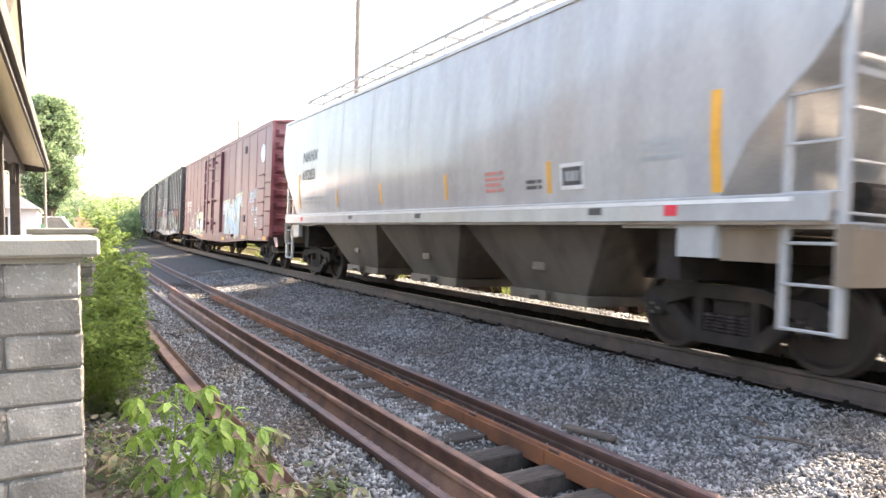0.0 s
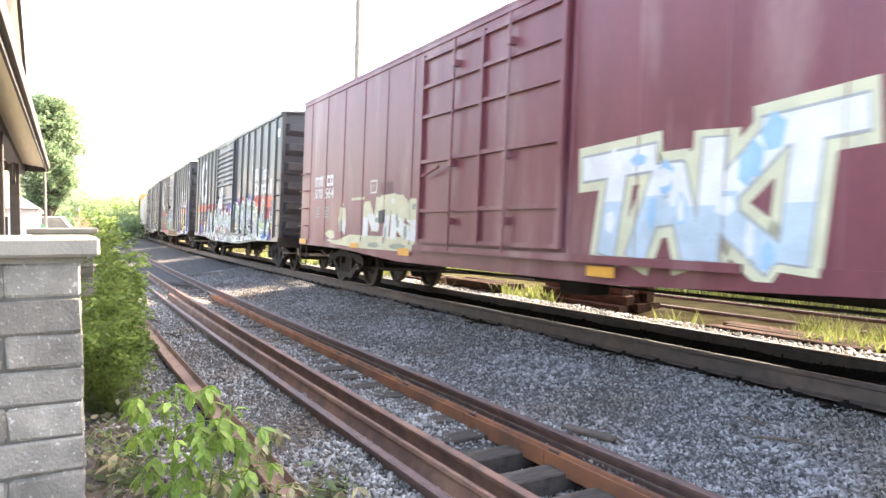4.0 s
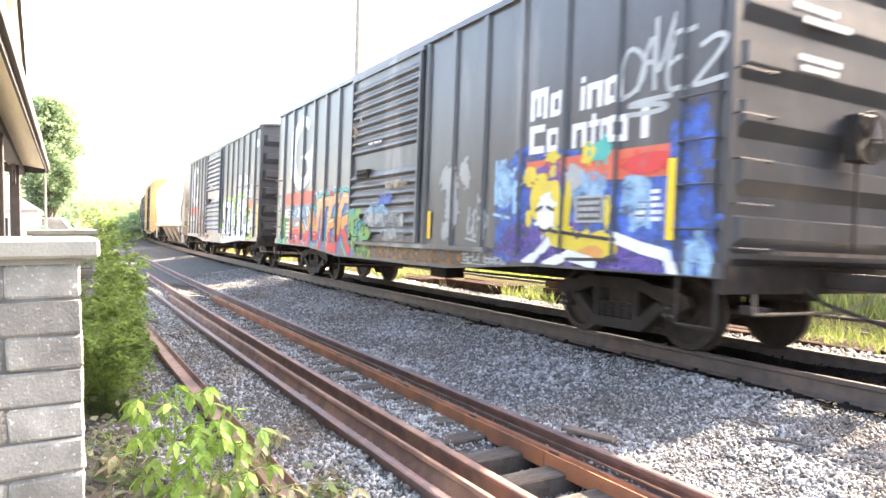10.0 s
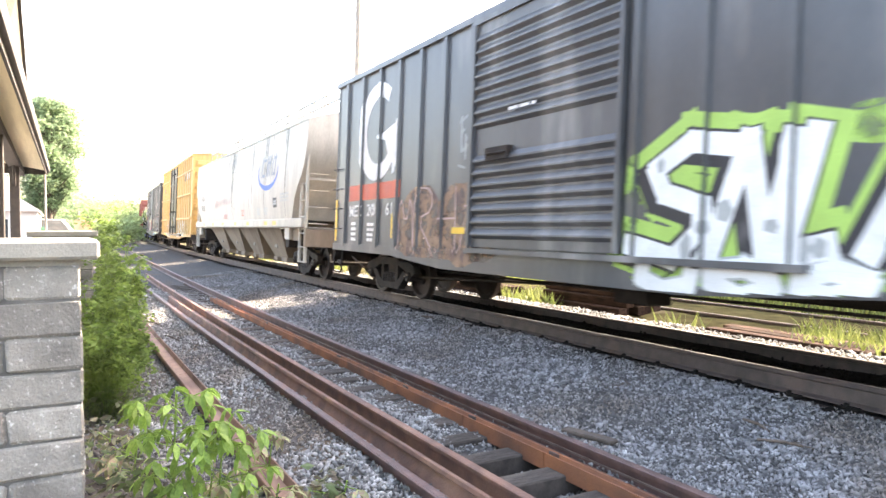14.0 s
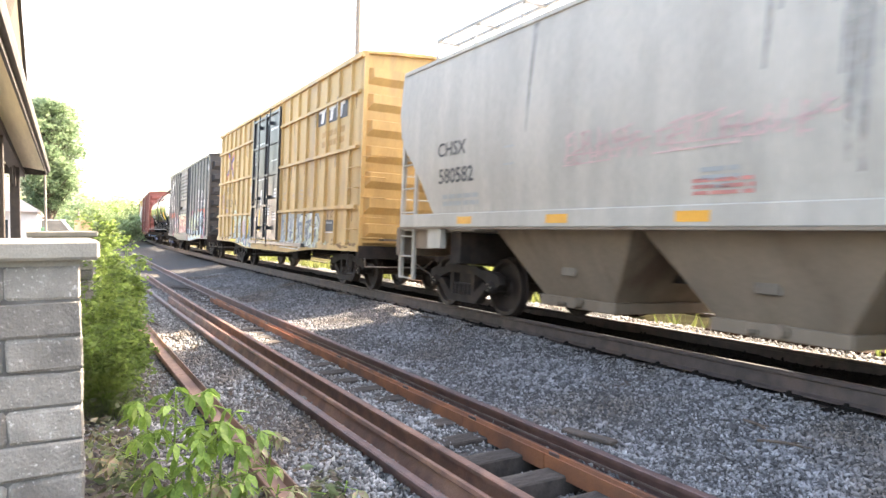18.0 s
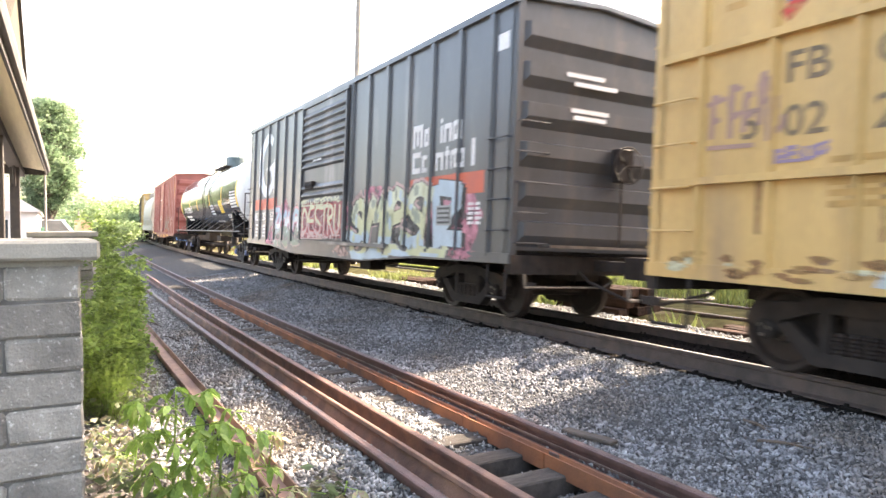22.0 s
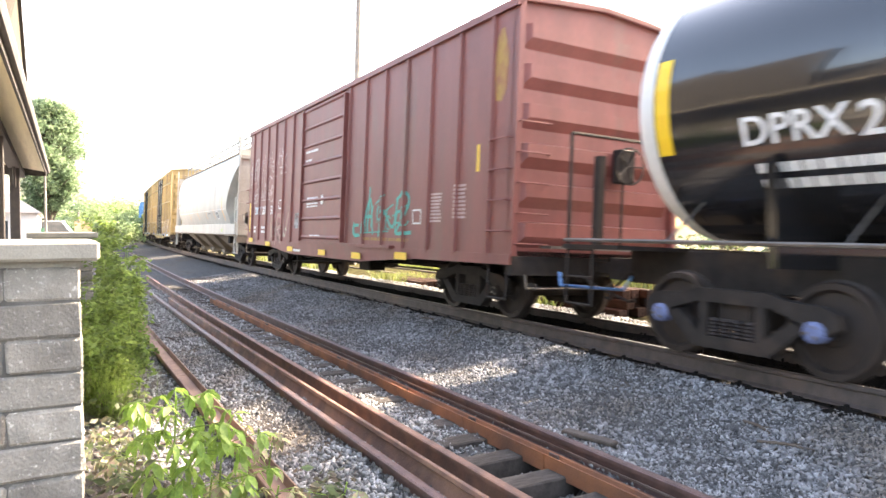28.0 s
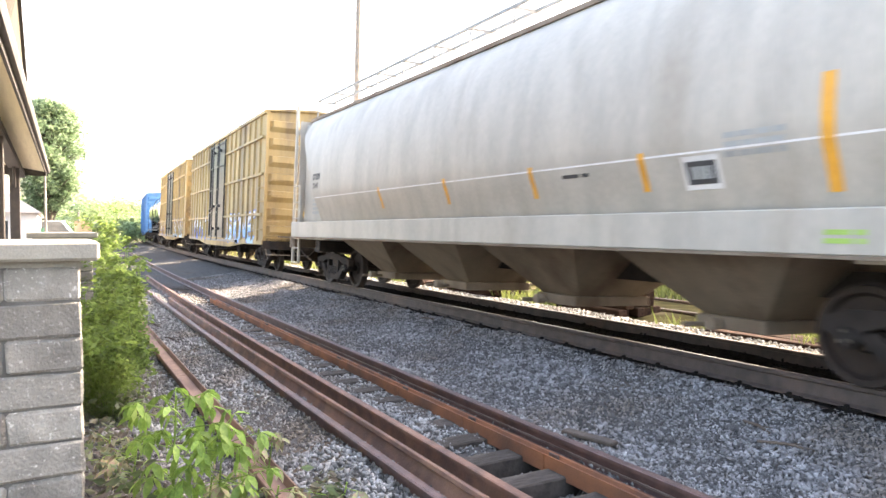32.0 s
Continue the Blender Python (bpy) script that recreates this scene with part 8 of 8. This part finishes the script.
def sapling(x, y, h, n, seed, size, label, mesh=None):
    rng = random.Random(seed)
    t = thing("sapling", label, "plant", "saplings by the rail", at=pose(x, y, -0.47))
    bm = B()
    rod(bm, (0, 0, 0), (0.03, 0, h * 0.5), 0.009, 6), rod(bm, (0.03, 0, h * 0.5), (0.05, 0.02, h), 0.006, 6)
    tips = []
    for k in range(n):
        f = rng.uniform(0.35, 1.0)
        a = rng.uniform(0, 6.283)
        ln = rng.uniform(0.12, 0.3) * (1.2 - 0.4 * f)
        tip = Vector((0.04 + ln * math.cos(a), ln * math.sin(a), h * f + rng.uniform(-0.02, 0.07)))
        rod(bm, (0.04, 0.01, h * f - 0.03), tip, 0.003, 4)
        tips.append((tip, a))
    part("stem", bm, M_leaf_b, t)["kind"] = "stuff"
    for tip, a in tips:
        for d, drop in ((0, 28), (50, 42), (-50, 42), (95, 50), (-95, 54)):
            if rng.random() < 0.12:
                continue
            s = size * rng.uniform(0.7, 1.15)
            lf = new("leaf", mesh or LEAF)
            lf.parent = t
            lf.matrix_local = Matrix.Translation(tip) @ pose(0, 0, 0, rng.uniform(-25, 25), drop + rng.uniform(-18, 22), math.degrees(a) + d + rng.uniform(-15, 15)) @ Matrix.Scale(s, 4)
    return t


sapling(-4.4, 0.62, 0.90, 42, 2, 0.125, "young box-elder sapling with pointed green leaves")
sapling(-4.25, 0.86, 0.78, 26, 3, 0.12, "young box-elder sapling with pointed green leaves")
for k, (x, y, h, n) in enumerate(((-4.5, 0.84, 0.34, 9), (-4.3, 0.98, 0.38, 9), (-4.15, 1.16, 0.34, 7), (-4.6, 1.08, 0.26, 6), (-4.05, 0.86, 0.3, 7), (-4.2, 1.62, 0.26, 5), (-5.0, 1.36, 0.34, 8), (-5.6, 1.42, 0.28, 6), (-5.9, 0.36, 0.3, 8), (-5.4, 0.5, 0.36, 9))):
    sapling(x, y, h, n, 30 + k, 0.11, "low pale weed with pinkish young leaves", LEAF_PALE)


def weeds():
    rng = np.random.default_rng(9)
    P = []
    for x, y, r, h, n in ((-4.0, 0.82, 0.22, 0.3, 100), (-3.9, 1.15, 0.22, 0.3, 90), (-5.5, 0.38, 0.3, 0.36, 170), (-4.1, 1.5, 0.14, 0.36, 110), (-6.4, 0.28, 0.3, 0.3, 90), (-4.7, 0.42, 0.2, 0.36, 110), (-7.4, 0.6, 0.3, 0.3, 120)):
        for _ in range(n):
            d = rng.normal(size=2) * r * 0.55
            P.append((x + d[0], y + d[1], -0.46 + h * rng.random() ** 0.7))
    leaves("weed_patch", P, 0.05, M_leaf_p, "pale green and pinkish weeds in the ballast", "weeds", seed=3)
    # dry stalks and grass blades beyond the train
    V, F = [], []
    rng = np.random.default_rng(19)
    for _ in range(30000):
        c = rng.integers(0, 9)
        if c < 4:
            x, y, h = rng.uniform(-40, 1), rng.uniform(8.75, 10.4), 0.26
            if math.sin(x * 0.9 + 0.4) + math.sin(x * 1.75 + y * 1.1) < rng.uniform(0.0, 0.9):
                continue
        else:
            x, y, h = rng.uniform(-60, 2), rng.uniform(12.6, 19), 0.5
        z = ground_height(x, y)
        a = rng.uniform(0, 6.283)
        k = h * rng.uniform(0.5, 1.3)
        w = 0.022
        j = len(V)
        V += [(x - w * math.cos(a), y - w * math.sin(a), z), (x + w * math.cos(a), y + w * math.sin(a), z), (x + rng.normal() * 0.12, y + rng.normal() * 0.12, z + k)]
        F.append((j, j + 1, j + 2))
    tagged(new("grass_tufts", mesh_from("grass_tufts", V, F, M_grass)), "sunlit green grass and weeds beyond the tracks", "grass", kind="stuff")


weeds()


def shrub_row():
    """Uneven shrubs and tall weeds along the far side of the yard."""
    rng = np.random.default_rng(23)
    for name, mat, label, n in (("shrub_row", M_leaf_t, "green shrubs along the far side of the tracks", 70), ("weedy_thicket", M_leaf_p, "brownish weeds and brush beyond the tracks", 40)):
        P = []
        for k in range(n):
            x, y = rng.uniform(-75, -10), rng.uniform(19.3, 21.5)
            h = rng.uniform(0.5, 2.1)
            for j in range(4):
                P += clump_points(rng, (x + rng.normal() * 0.4, y + rng.normal() * 0.2, -0.4 + h * rng.uniform(0.15, 0.9)), (0.55, 0.4, 0.4), 38, 0.2)
        leaves(name, P, 0.13, mat, label, "shrubs", seed=n)


shrub_row()


# ---- stacked old ties beyond the train ----
def tie_stack(x, v, rows, n, seed):
    rng = random.Random(seed)
    t = thing("tie_stack", "stack of discarded reddish wooden ties", "tie stack", "stacks of old ties", at=pose(x, v, ground_height(x, v)))
    for r in range(rows):
        for k in range(n - r):
            bm = box(B(), -1.25, 1.25, -0.1, 0.1, 0, 0.17, 0.012)
            tie = part("tie", bm, M_tie_red, t)
            tie.matrix_local = pose(rng.uniform(-0.15, 0.15), -0.45 + 0.24 * k + 0.1 * r, 0.02 + 0.175 * r, rng.uniform(-2, 2), 0, rng.uniform(-3, 3))


tie_stack(-14.3, 9.3, 2, 4, 1)
tie_stack(-10.9, 9.75, 3, 5, 2)
tie_stack(-5.9, 9.25, 1, 3, 3)
tie_stack(-18.6, 9.7, 1, 4, 4)


# ---- station at the left ----
def station():
    s = thing("station_building", "cream station with deep eaves, dark brackets and a shingled gable", "building", kind="")
    cream = surf("cream_soffit", (0.78, 0.70, 0.52), (0.70, 0.62, 0.46), 3, 0.8, 0.2, stretch=(0.3, 6, 1))
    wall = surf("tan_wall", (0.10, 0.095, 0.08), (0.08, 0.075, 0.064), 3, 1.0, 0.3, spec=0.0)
    shingle = surf("roof_shingle", (0.075, 0.07, 0.065), (0.045, 0.043, 0.04), 9, 1.0, 0.8, stretch=(1, 4, 4), spec=0.0)
    dark = surf("dark_trim", (0.055, 0.045, 0.04), (0.035, 0.03, 0.028), 6, 0.7)
    gutter = surf("grey_gutter", (0.11, 0.10, 0.098), (0.08, 0.075, 0.072), 5, 0.6)
    # roof nearer than x = -7.4 is unseen, lengthened to shade pillar and cars
    x0, x1 = -22.2, -2.9
    ye0, ye1 = -0.03, -0.36                      # eave line at far and near end

    def ey(x):
        return ye0 + (ye1 - ye0) * (x - x0) / (x1 - x0)
    ze = 2.98
    bm = B()
    v = [bm.verts.new(p) for p in ((x0, ey(x0), ze), (x1, ey(x1), ze), (x1, ey(x1) - 3.2, ze + 0.55), (x0, ey(x0) - 3.2, ze + 0.55))]
    w = [bm.verts.new(q.co + Vector((0, 0, 0.10))) for q in v]
    bm.faces.new(v), bm.faces.new(w[::-1])
    for k in range(4):
        bm.faces.new((v[k], v[(k + 1) % 4], w[(k + 1) % 4], w[k]))
    bmesh.ops.recalc_face_normals(bm, faces=bm.faces)
    part("soffit", bm, cream, s, "cream boarded soffit")
    bm = B()
    v = [bm.verts.new(p) for p in ((x0 - 0.1, ey(x0) + 0.02, ze + 0.12), (x1, ey(x1) + 0.02, ze + 0.12), (x1, ey(x1) - 5.0, ze + 2.6), (x0 - 0.1, ey(x0) - 5.0, ze + 2.6))]
    w = [bm.verts.new(q.co + Vector((0, 0, 0.06))) for q in v]
    bm.faces.new(v), bm.faces.new(w[::-1])
    for k in range(4):
        bm.faces.new((v[k], v[(k + 1) % 4], w[(k + 1) % 4], w[k]))
    bmesh.ops.recalc_face_normals(bm, faces=bm.faces)
    part("roof", bm, shingle, s, "grey shingle roof")
    bm = B()
    sweep(bm, [(-0.02, -0.03), (0.03, -0.03), (0.05, 0.03), (0.05, 0.08), (-0.02, 0.08)], [(x0 - 0.05, ey(x0), ze), (x1, ey(x1), ze)])
    part("gutter", bm, gutter, s, "grey gutter along the eave")
    part("fascia", sweep(B(), [(-0.05, -0.10), (-0.022, -0.10), (-0.022, 0.1), (-0.05, 0.1)], [(x0, ey(x0), ze), (x1, ey(x1), ze)]), dark, s)
    part("end_fascia", box(B(), x0 - 0.04, x0, ey(x0) - 3.2, ey(x0), ze - 0.10, ze + 0.2), dark, s)
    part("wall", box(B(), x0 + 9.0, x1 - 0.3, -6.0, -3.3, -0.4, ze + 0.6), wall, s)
    for xx in (-18.9, -12.5):
        bm = box(B(), xx - 0.10, xx + 0.10, -0.80, -0.60, -0.45, ze + 0.02, 0.01)
        post = part("post", bm, dark, s, "dark square post")
        bm = B()
        rod(bm, (xx, -0.7, 2.3), (xx + 0.55, -0.7, ze - 0.1), 0.035, 6), rod(bm, (xx, -0.7, 2.3), (xx - 0.55, -0.7, ze - 0.1), 0.035, 6)
        part("brace", bm, dark, post)
    # hidden pale slab, added to throw sunlight up onto the soffit
    part("platform", box(B(), -34, 3.0, -9, -0.85, -0.6, -0.2, 0.02), surf("pale_concrete_paving", (0.32, 0.31, 0.29), (0.26, 0.25, 0.235), 3, 0.9, 0.3), s, "unseen pale slab added under the eaves to bounce light onto the soffit")
    bm = B()
    box(bm, -22.3, -7.4, -0.82, -0.58, ze - 0.16, ze - 0.02)
    part("beam", bm, dark, s)
    # shingled gable face over the eave, with a raking board
    a, b = (-19.65, 4.5), (-10.0, 6.74)
    part("gable_face", prism(B(), [(-11.0, 3.1), (-10.3, 3.85), (-13.2, 5.04), (-13.2, 5.5), (-10.0, 6.3), (-7.4, 6.3), (-7.4, 3.1)], "y", -0.75, -0.44), shingle, s, "weathered shingles in the gable")
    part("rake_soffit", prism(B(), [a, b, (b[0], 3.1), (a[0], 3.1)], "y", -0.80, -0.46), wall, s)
    part("bargeboard", prism(B(), [(a[0] - 0.1, a[1] + 0.07), (b[0], b[1] + 0.09), (b[0], b[1] - 0.12), (a[0] - 0.1, a[1] - 0.12)], "y", -0.46, -0.40), dark, s)


station()


def far_left():
    # open white hall, cars, trees and hill beyond the station
    white = surf("white_siding", (0.72, 0.70, 0.68), (0.62, 0.60, 0.6), 2, 0.7)
    h = thing("white_hall", "low white gabled hall beyond the platform", "building")
    part("wall", box(B(), -60, -40, -9, -0.55, -0.5, 2.3), white, h)
    part("roof", prism(B(), [(-9.4, 2.2), (-5.0, 5.4), (-0.35, 2.2)], "x", -60.5, -39.6), surf("pale_roof", (0.6, 0.56, 0.55), (0.5, 0.47, 0.46), 2, 0.7), h)
    for k in range(4):
        part("window", box(B(), -40.0, -39.96, -8.2 + 1.8 * k, -7.2 + 1.8 * k, 0.6, 1.8), surf("dark_glass", (0.04, 0.05, 0.06), None, 3, 0.1), h)

    def vehicle(name, label, x, y, rz, col, tall):
        c = thing(name, label, "car", "parked cars", at=pose(x, y, ground_height(x, y), 0, 0, rz))
        m = surf(name + "_paint_" + str(tall), col, tuple(0.9 * v for v in col), 3, 0.25, 0, 0.2)
        glass = surf("car_glass", (0.05, 0.06, 0.07), (0.03, 0.04, 0.05), 3, 0.05)
        part("body", prism(B(), [(-2.2, 0.35), (2.2, 0.35), (2.25, 0.75), (1.9, 0.95), (-2.2, 1.0)], "y", -0.88, 0.88), m, c)
        part("cabin", prism(B(), [(-2.05, 1.0), (1.1, 0.97), (0.5, tall), (-1.7, tall)], "y", -0.78, 0.78), glass, c)
        part("roof", box(B(), -1.75, 0.55, -0.74, 0.74, tall - 0.01, tall + 0.05, 0.015), m, c)
        for xx in (-1.35, 1.4):
            for yy in (-0.8, 0.8):
                w = part("wheel", lathe(B(), [(0.2, yy - 0.1), (0.33, yy - 0.1), (0.33, yy + 0.1), (0.2, yy + 0.1)], 16, "y", (xx, 0, 0.33)), M_tank, c)
        return c
    vehicle("parked_car", "white parked utility car on asphalt", -57.3, 0.3, 80, (0.75, 0.75, 0.76), 1.75)
    vehicle("parked_car", "blue parked low sedan beside a hall", -58.0, -1.3, 85, (0.12, 0.22, 0.5), 1.4)
    part_b = solo("dumpster", prism(B(), [(-0.75, -0.45), (0.75, -0.45), (0.85, 0.9), (-0.85, 0.9)], "x", -51, -50), surf("green_paint", (0.05, 0.16, 0.10), (0.04, 0.12, 0.08), 3, 0.5), "dark green steel dumpster", "dumpster")
    part_b.location = (0, -1.05, 0.55)
    solo("barrier_panel", box(B(), -46.2, -46.0, 1.25, 2.15, -0.1, 1.85), surf("orange_panel", (0.58, 0.38, 0.25), (0.5, 0.31, 0.2), 3, 0.6), "faded orange warning panel", "panel")
    tree("maple_tree", "tall broad green maple tree", -66, -0.1, 12.5, 2.75, 190, 36000, 0.17, M_leaf_t, 7, low=0.30, tight=1.0)
    tree("roadside_tree", "smaller green tree beside the car park", -72, 0.3, 5.2, 2.6, 26, 3500, 0.2, M_leaf_t, 8)
    for k, (x, y, hh, r) in enumerate(((-95, 4, 4.6, 3), (-105, 8, 5.2, 3.4), (-90, 9.5, 3.2, 2.4), (-120, 14, 5.6, 4), (-80, 6.5, 2.8, 2.2), (-76, 4.0, 2.6, 1.8))):
        tree("shrub_tree", "sunlit bright green shrub trees along the line", x, y, hh, r, 18, 2200, 0.2, M_leaf_haze, 20 + k)
    rng = np.random.default_rng(77)
    P = []
    for k in range(150):
        a = rng.uniform(0, 1)
        x, y = -330 + rng.uniform(-40, 40), -30 + 130 * a
        z = 4 + 5.5 * math.sin(3.1 * min(1, a + 0.1)) + rng.uniform(-4, 2)
        P += clump_points(rng, (x, y, z), (6, 6, 4.5), 110, 0.3)
    leaves("far_woods", P, 0.9, M_leaf_haze, "wooded hillside in the distance, haze put into its pale leaf colour", "woods", seed=6)
    V = [(-350, -80 + 10 * k, z) for z in (-1, 6) for k in range(26)]
    hill = mesh_from("hill", [(x, y, z + (3 * math.sin((y + 80) / 60) if z > 0 else 0)) for x, y, z in V] + [(-420, y, -1) for x, y, z in V[:26]],
                     [(k, k + 1, k + 27, k + 26) for k in range(25)] + [(k + 26, k + 27, k + 53, k + 52) for k in range(25)], M_leaf_haze)
    tagged(new("hill", hill), "low wooded hill in the distance", "hill", kind="structure")


far_left()


def pole(x, y, top, lean, r, label, lamp=False):
    p = thing("utility_pole", label, "pole", at=pose(x, y, -0.5, 0, lean, 0))
    part("shaft", lathe(B(), [(r * 1.2, 0), (r, top * 0.6), (r * 0.85, top)], 12, "z"), surf("weathered_pole", (0.30, 0.27, 0.24), (0.22, 0.2, 0.18), 4, 0.9, 0.4), p)
    if lamp:
        bm = B()
        rod(bm, (0, 0, 9.4), (1.1, 0.4, 10.2), 0.018), box(bm, 1.05, 1.4, 0.3, 0.5, 10.15, 10.25)
        part("lamp_arm", bm, M_tread, p)


pole(-29.3, 11.9, 15, 4.0, 0.13, "weathered utility pole rising behind the train")
pole(-75.0, 17.6, 13, 0.0, 0.12, "thin distant utility pole")
pole(-82.0, 2.6, 6.2, 0.0, 0.08, "short thin pole beside the car park")
pole(-20.9, -0.10, 3.3, 0.0, 0.03, "thin metal post under the eave")


def brick_building():
    b = thing("brick_building", "red brick building with bare ivy and white-framed windows", "building")
    brick = surf("far_brick", (0.42, 0.22, 0.17), (0.33, 0.16, 0.125), 5, 0.9, 0.4, stain=(0.48, 0.32, 0.27), stain_scale=0.7)
    Y, x0, x1, zt = 23.0, -15.5, 30.0, 8.05
    m = bpy.data.materials.new("brick_courses")
    m.use_nodes = True
    nt = m.node_tree
    tex = nt.nodes.new("ShaderNodeTexBrick")
    tc = nt.nodes.new("ShaderNodeTexCoord")
    mp = nt.nodes.new("ShaderNodeMapping")
    mp.inputs["Rotation"].default_value = (radians(90), 0, 0)
    tex.inputs["Scale"].default_value = 1.0
    tex.inputs["Brick Width"].default_value, tex.inputs["Row Height"].default_value, tex.inputs["Mortar Size"].default_value = 0.21, 0.075, 0.008
    tex.inputs["Color1"].default_value, tex.inputs["Color2"].default_value, tex.inputs["Mortar"].default_value = (0.42, 0.20, 0.15, 1), (0.34, 0.15, 0.115, 1), (0.45, 0.40, 0.36, 1)
    nt.links.new(tc.outputs["Object"], mp.inputs[0]), nt.links.new(mp.outputs[0], tex.inputs[0])
    nt.links.new(tex.outputs[0], nt.nodes["Principled BSDF"].inputs["Base Color"])
    nt.nodes["Principled BSDF"].inputs["Roughness"].default_value = 0.9
    wins = [(-11.2 + 3.2 * k, z) for k in range(9) for z in (1.6, 5.9)]
    # front wall in strips round the window openings
    bm = B()
    ww, wh = 1.1, 1.5
    zs = [-0.5, 1.6, 1.6 + wh, 5.9, 5.9 + wh, zt]
    for k in (0, 2, 4):
        box(bm, x0, x1, Y, Y + 0.35, zs[k], zs[k + 1])
    xs = sorted({w[0] for w in wins})
    edges = [x0] + [e for x in xs for e in (x, x + ww)] + [x1]
    for k in (1, 3):
        for a, c in zip(edges[::2], edges[1::2]):
            box(bm, a, c, Y, Y + 0.35, zs[k], zs[k + 1])
    box(bm, x0, x0 + 0.35, Y + 0.35, Y + 14, -0.5, zt), box(bm, x0, x1, Y + 14, Y + 14.3, -0.5, zt)
    part("wall", bm, m, b, "red brick wall")
    part("roof", box(B(), x0 - 0.15, x1, Y - 0.15, Y + 14.4, zt, zt + 0.22), surf("roof_edge", (0.3, 0.27, 0.25)), b)
    for x, z in wins:
        w = part("window", box(B(), x, x + ww, Y + 0.2, Y + 0.24, z, z + wh), surf("window_glass", (0.35, 0.4, 0.45), (0.3, 0.34, 0.4), 2, 0.1), b)
        bm = B()
        box(bm, x, x + 0.07, Y + 0.12, Y + 0.2, z, z + wh), box(bm, x + ww - 0.07, x + ww, Y + 0.12, Y + 0.2, z, z + wh), box(bm, x, x + ww, Y + 0.12, Y + 0.2, z + wh / 2 - 0.03, z + wh / 2 + 0.03)
        part("frame", bm, M_white, w)
        part("sill", box(B(), x - 0.1, x + ww + 0.1, Y - 0.08, Y + 0.1, z - 0.12, z), surf("stone_sill", (0.5, 0.47, 0.43)), w)
    rng = random.Random(4)
    bm = B()
    for k in range(40):
        x, z = rng.uniform(x0 + 0.5, -4), -0.4
        d = rng.uniform(-0.25, 0.25)
        while z < rng.uniform(4.5, 7.6):
            nx, nz_ = x + rng.uniform(-0.3, 0.3) + d * 0.5, z + rng.uniform(0.3, 0.7)
            rod(bm, (x, Y - 0.03, z), (nx, Y - 0.03, nz_), 0.022, 4)
            if rng.random() < 0.7:
                rod(bm, (nx, Y - 0.03, nz_), (nx + rng.uniform(-0.6, 0.6), Y - 0.04, nz_ + rng.uniform(0, 0.5)), 0.012, 4)
            x, z = nx, nz_
    part("ivy_stem", bm, surf("pale_ivy", (0.40, 0.33, 0.27), (0.28, 0.22, 0.18), 5, 0.9), b, "bare pale ivy stems")
    bt = thing("bare_tree", "small bare tree before the brick wall", "tree", at=pose(-8.6, 20.5, -0.4))
    bm = B()
    rod(bm, (0, 0, 0), (0, 0, 2.0), 0.09, 8)
    for k in range(26):
        z = rng.uniform(1.2, 2.2)
        p = Vector((0, 0, z))
        for j in range(3):
            q = p + Vector((rng.uniform(-0.7, 0.7), rng.uniform(-0.5, 0.5), rng.uniform(0.2, 0.8)))
            rod(bm, p, q, 0.03 / (j + 1), 5)
            p = q
    part("limb", bm, M_bark, bt)
    solo("sand_bank", prism(B(), [(17.5, -0.45), (20, 0.55), (22.0, 0.6), (22.6, -0.45)], "x", -14, 6), surf("orange_sand", (0.45, 0.27, 0.14), (0.38, 0.22, 0.12), 2, 0.95, 0.6), "low bank of orange earth before the wall", "earth bank")


brick_building()


# ---- movement ----
def run(t):
    return V0 * t + 0.5 * ACC * t * t


def motions():
    for car, sets, mid in CARS:
        rows = []
        for t in range(0, 33):
            s = mid + run(t)
            x, y = arc(s, TRACK_Y)
            rows.append((t, pose(x, y, 0, -CANT, 0, math.degrees(s / RAD))))
        walk(car, rows)
        for ws in sets:
            c = ws.location.copy()
            rr = c.z
            rows = []
            for k in range(0, 321):
                t = k / 10
                rows.append((t, Matrix.Translation(c) @ Matrix.Rotation(run(t) / rr, 4, "Y")))
            walk(ws, rows)


motions()
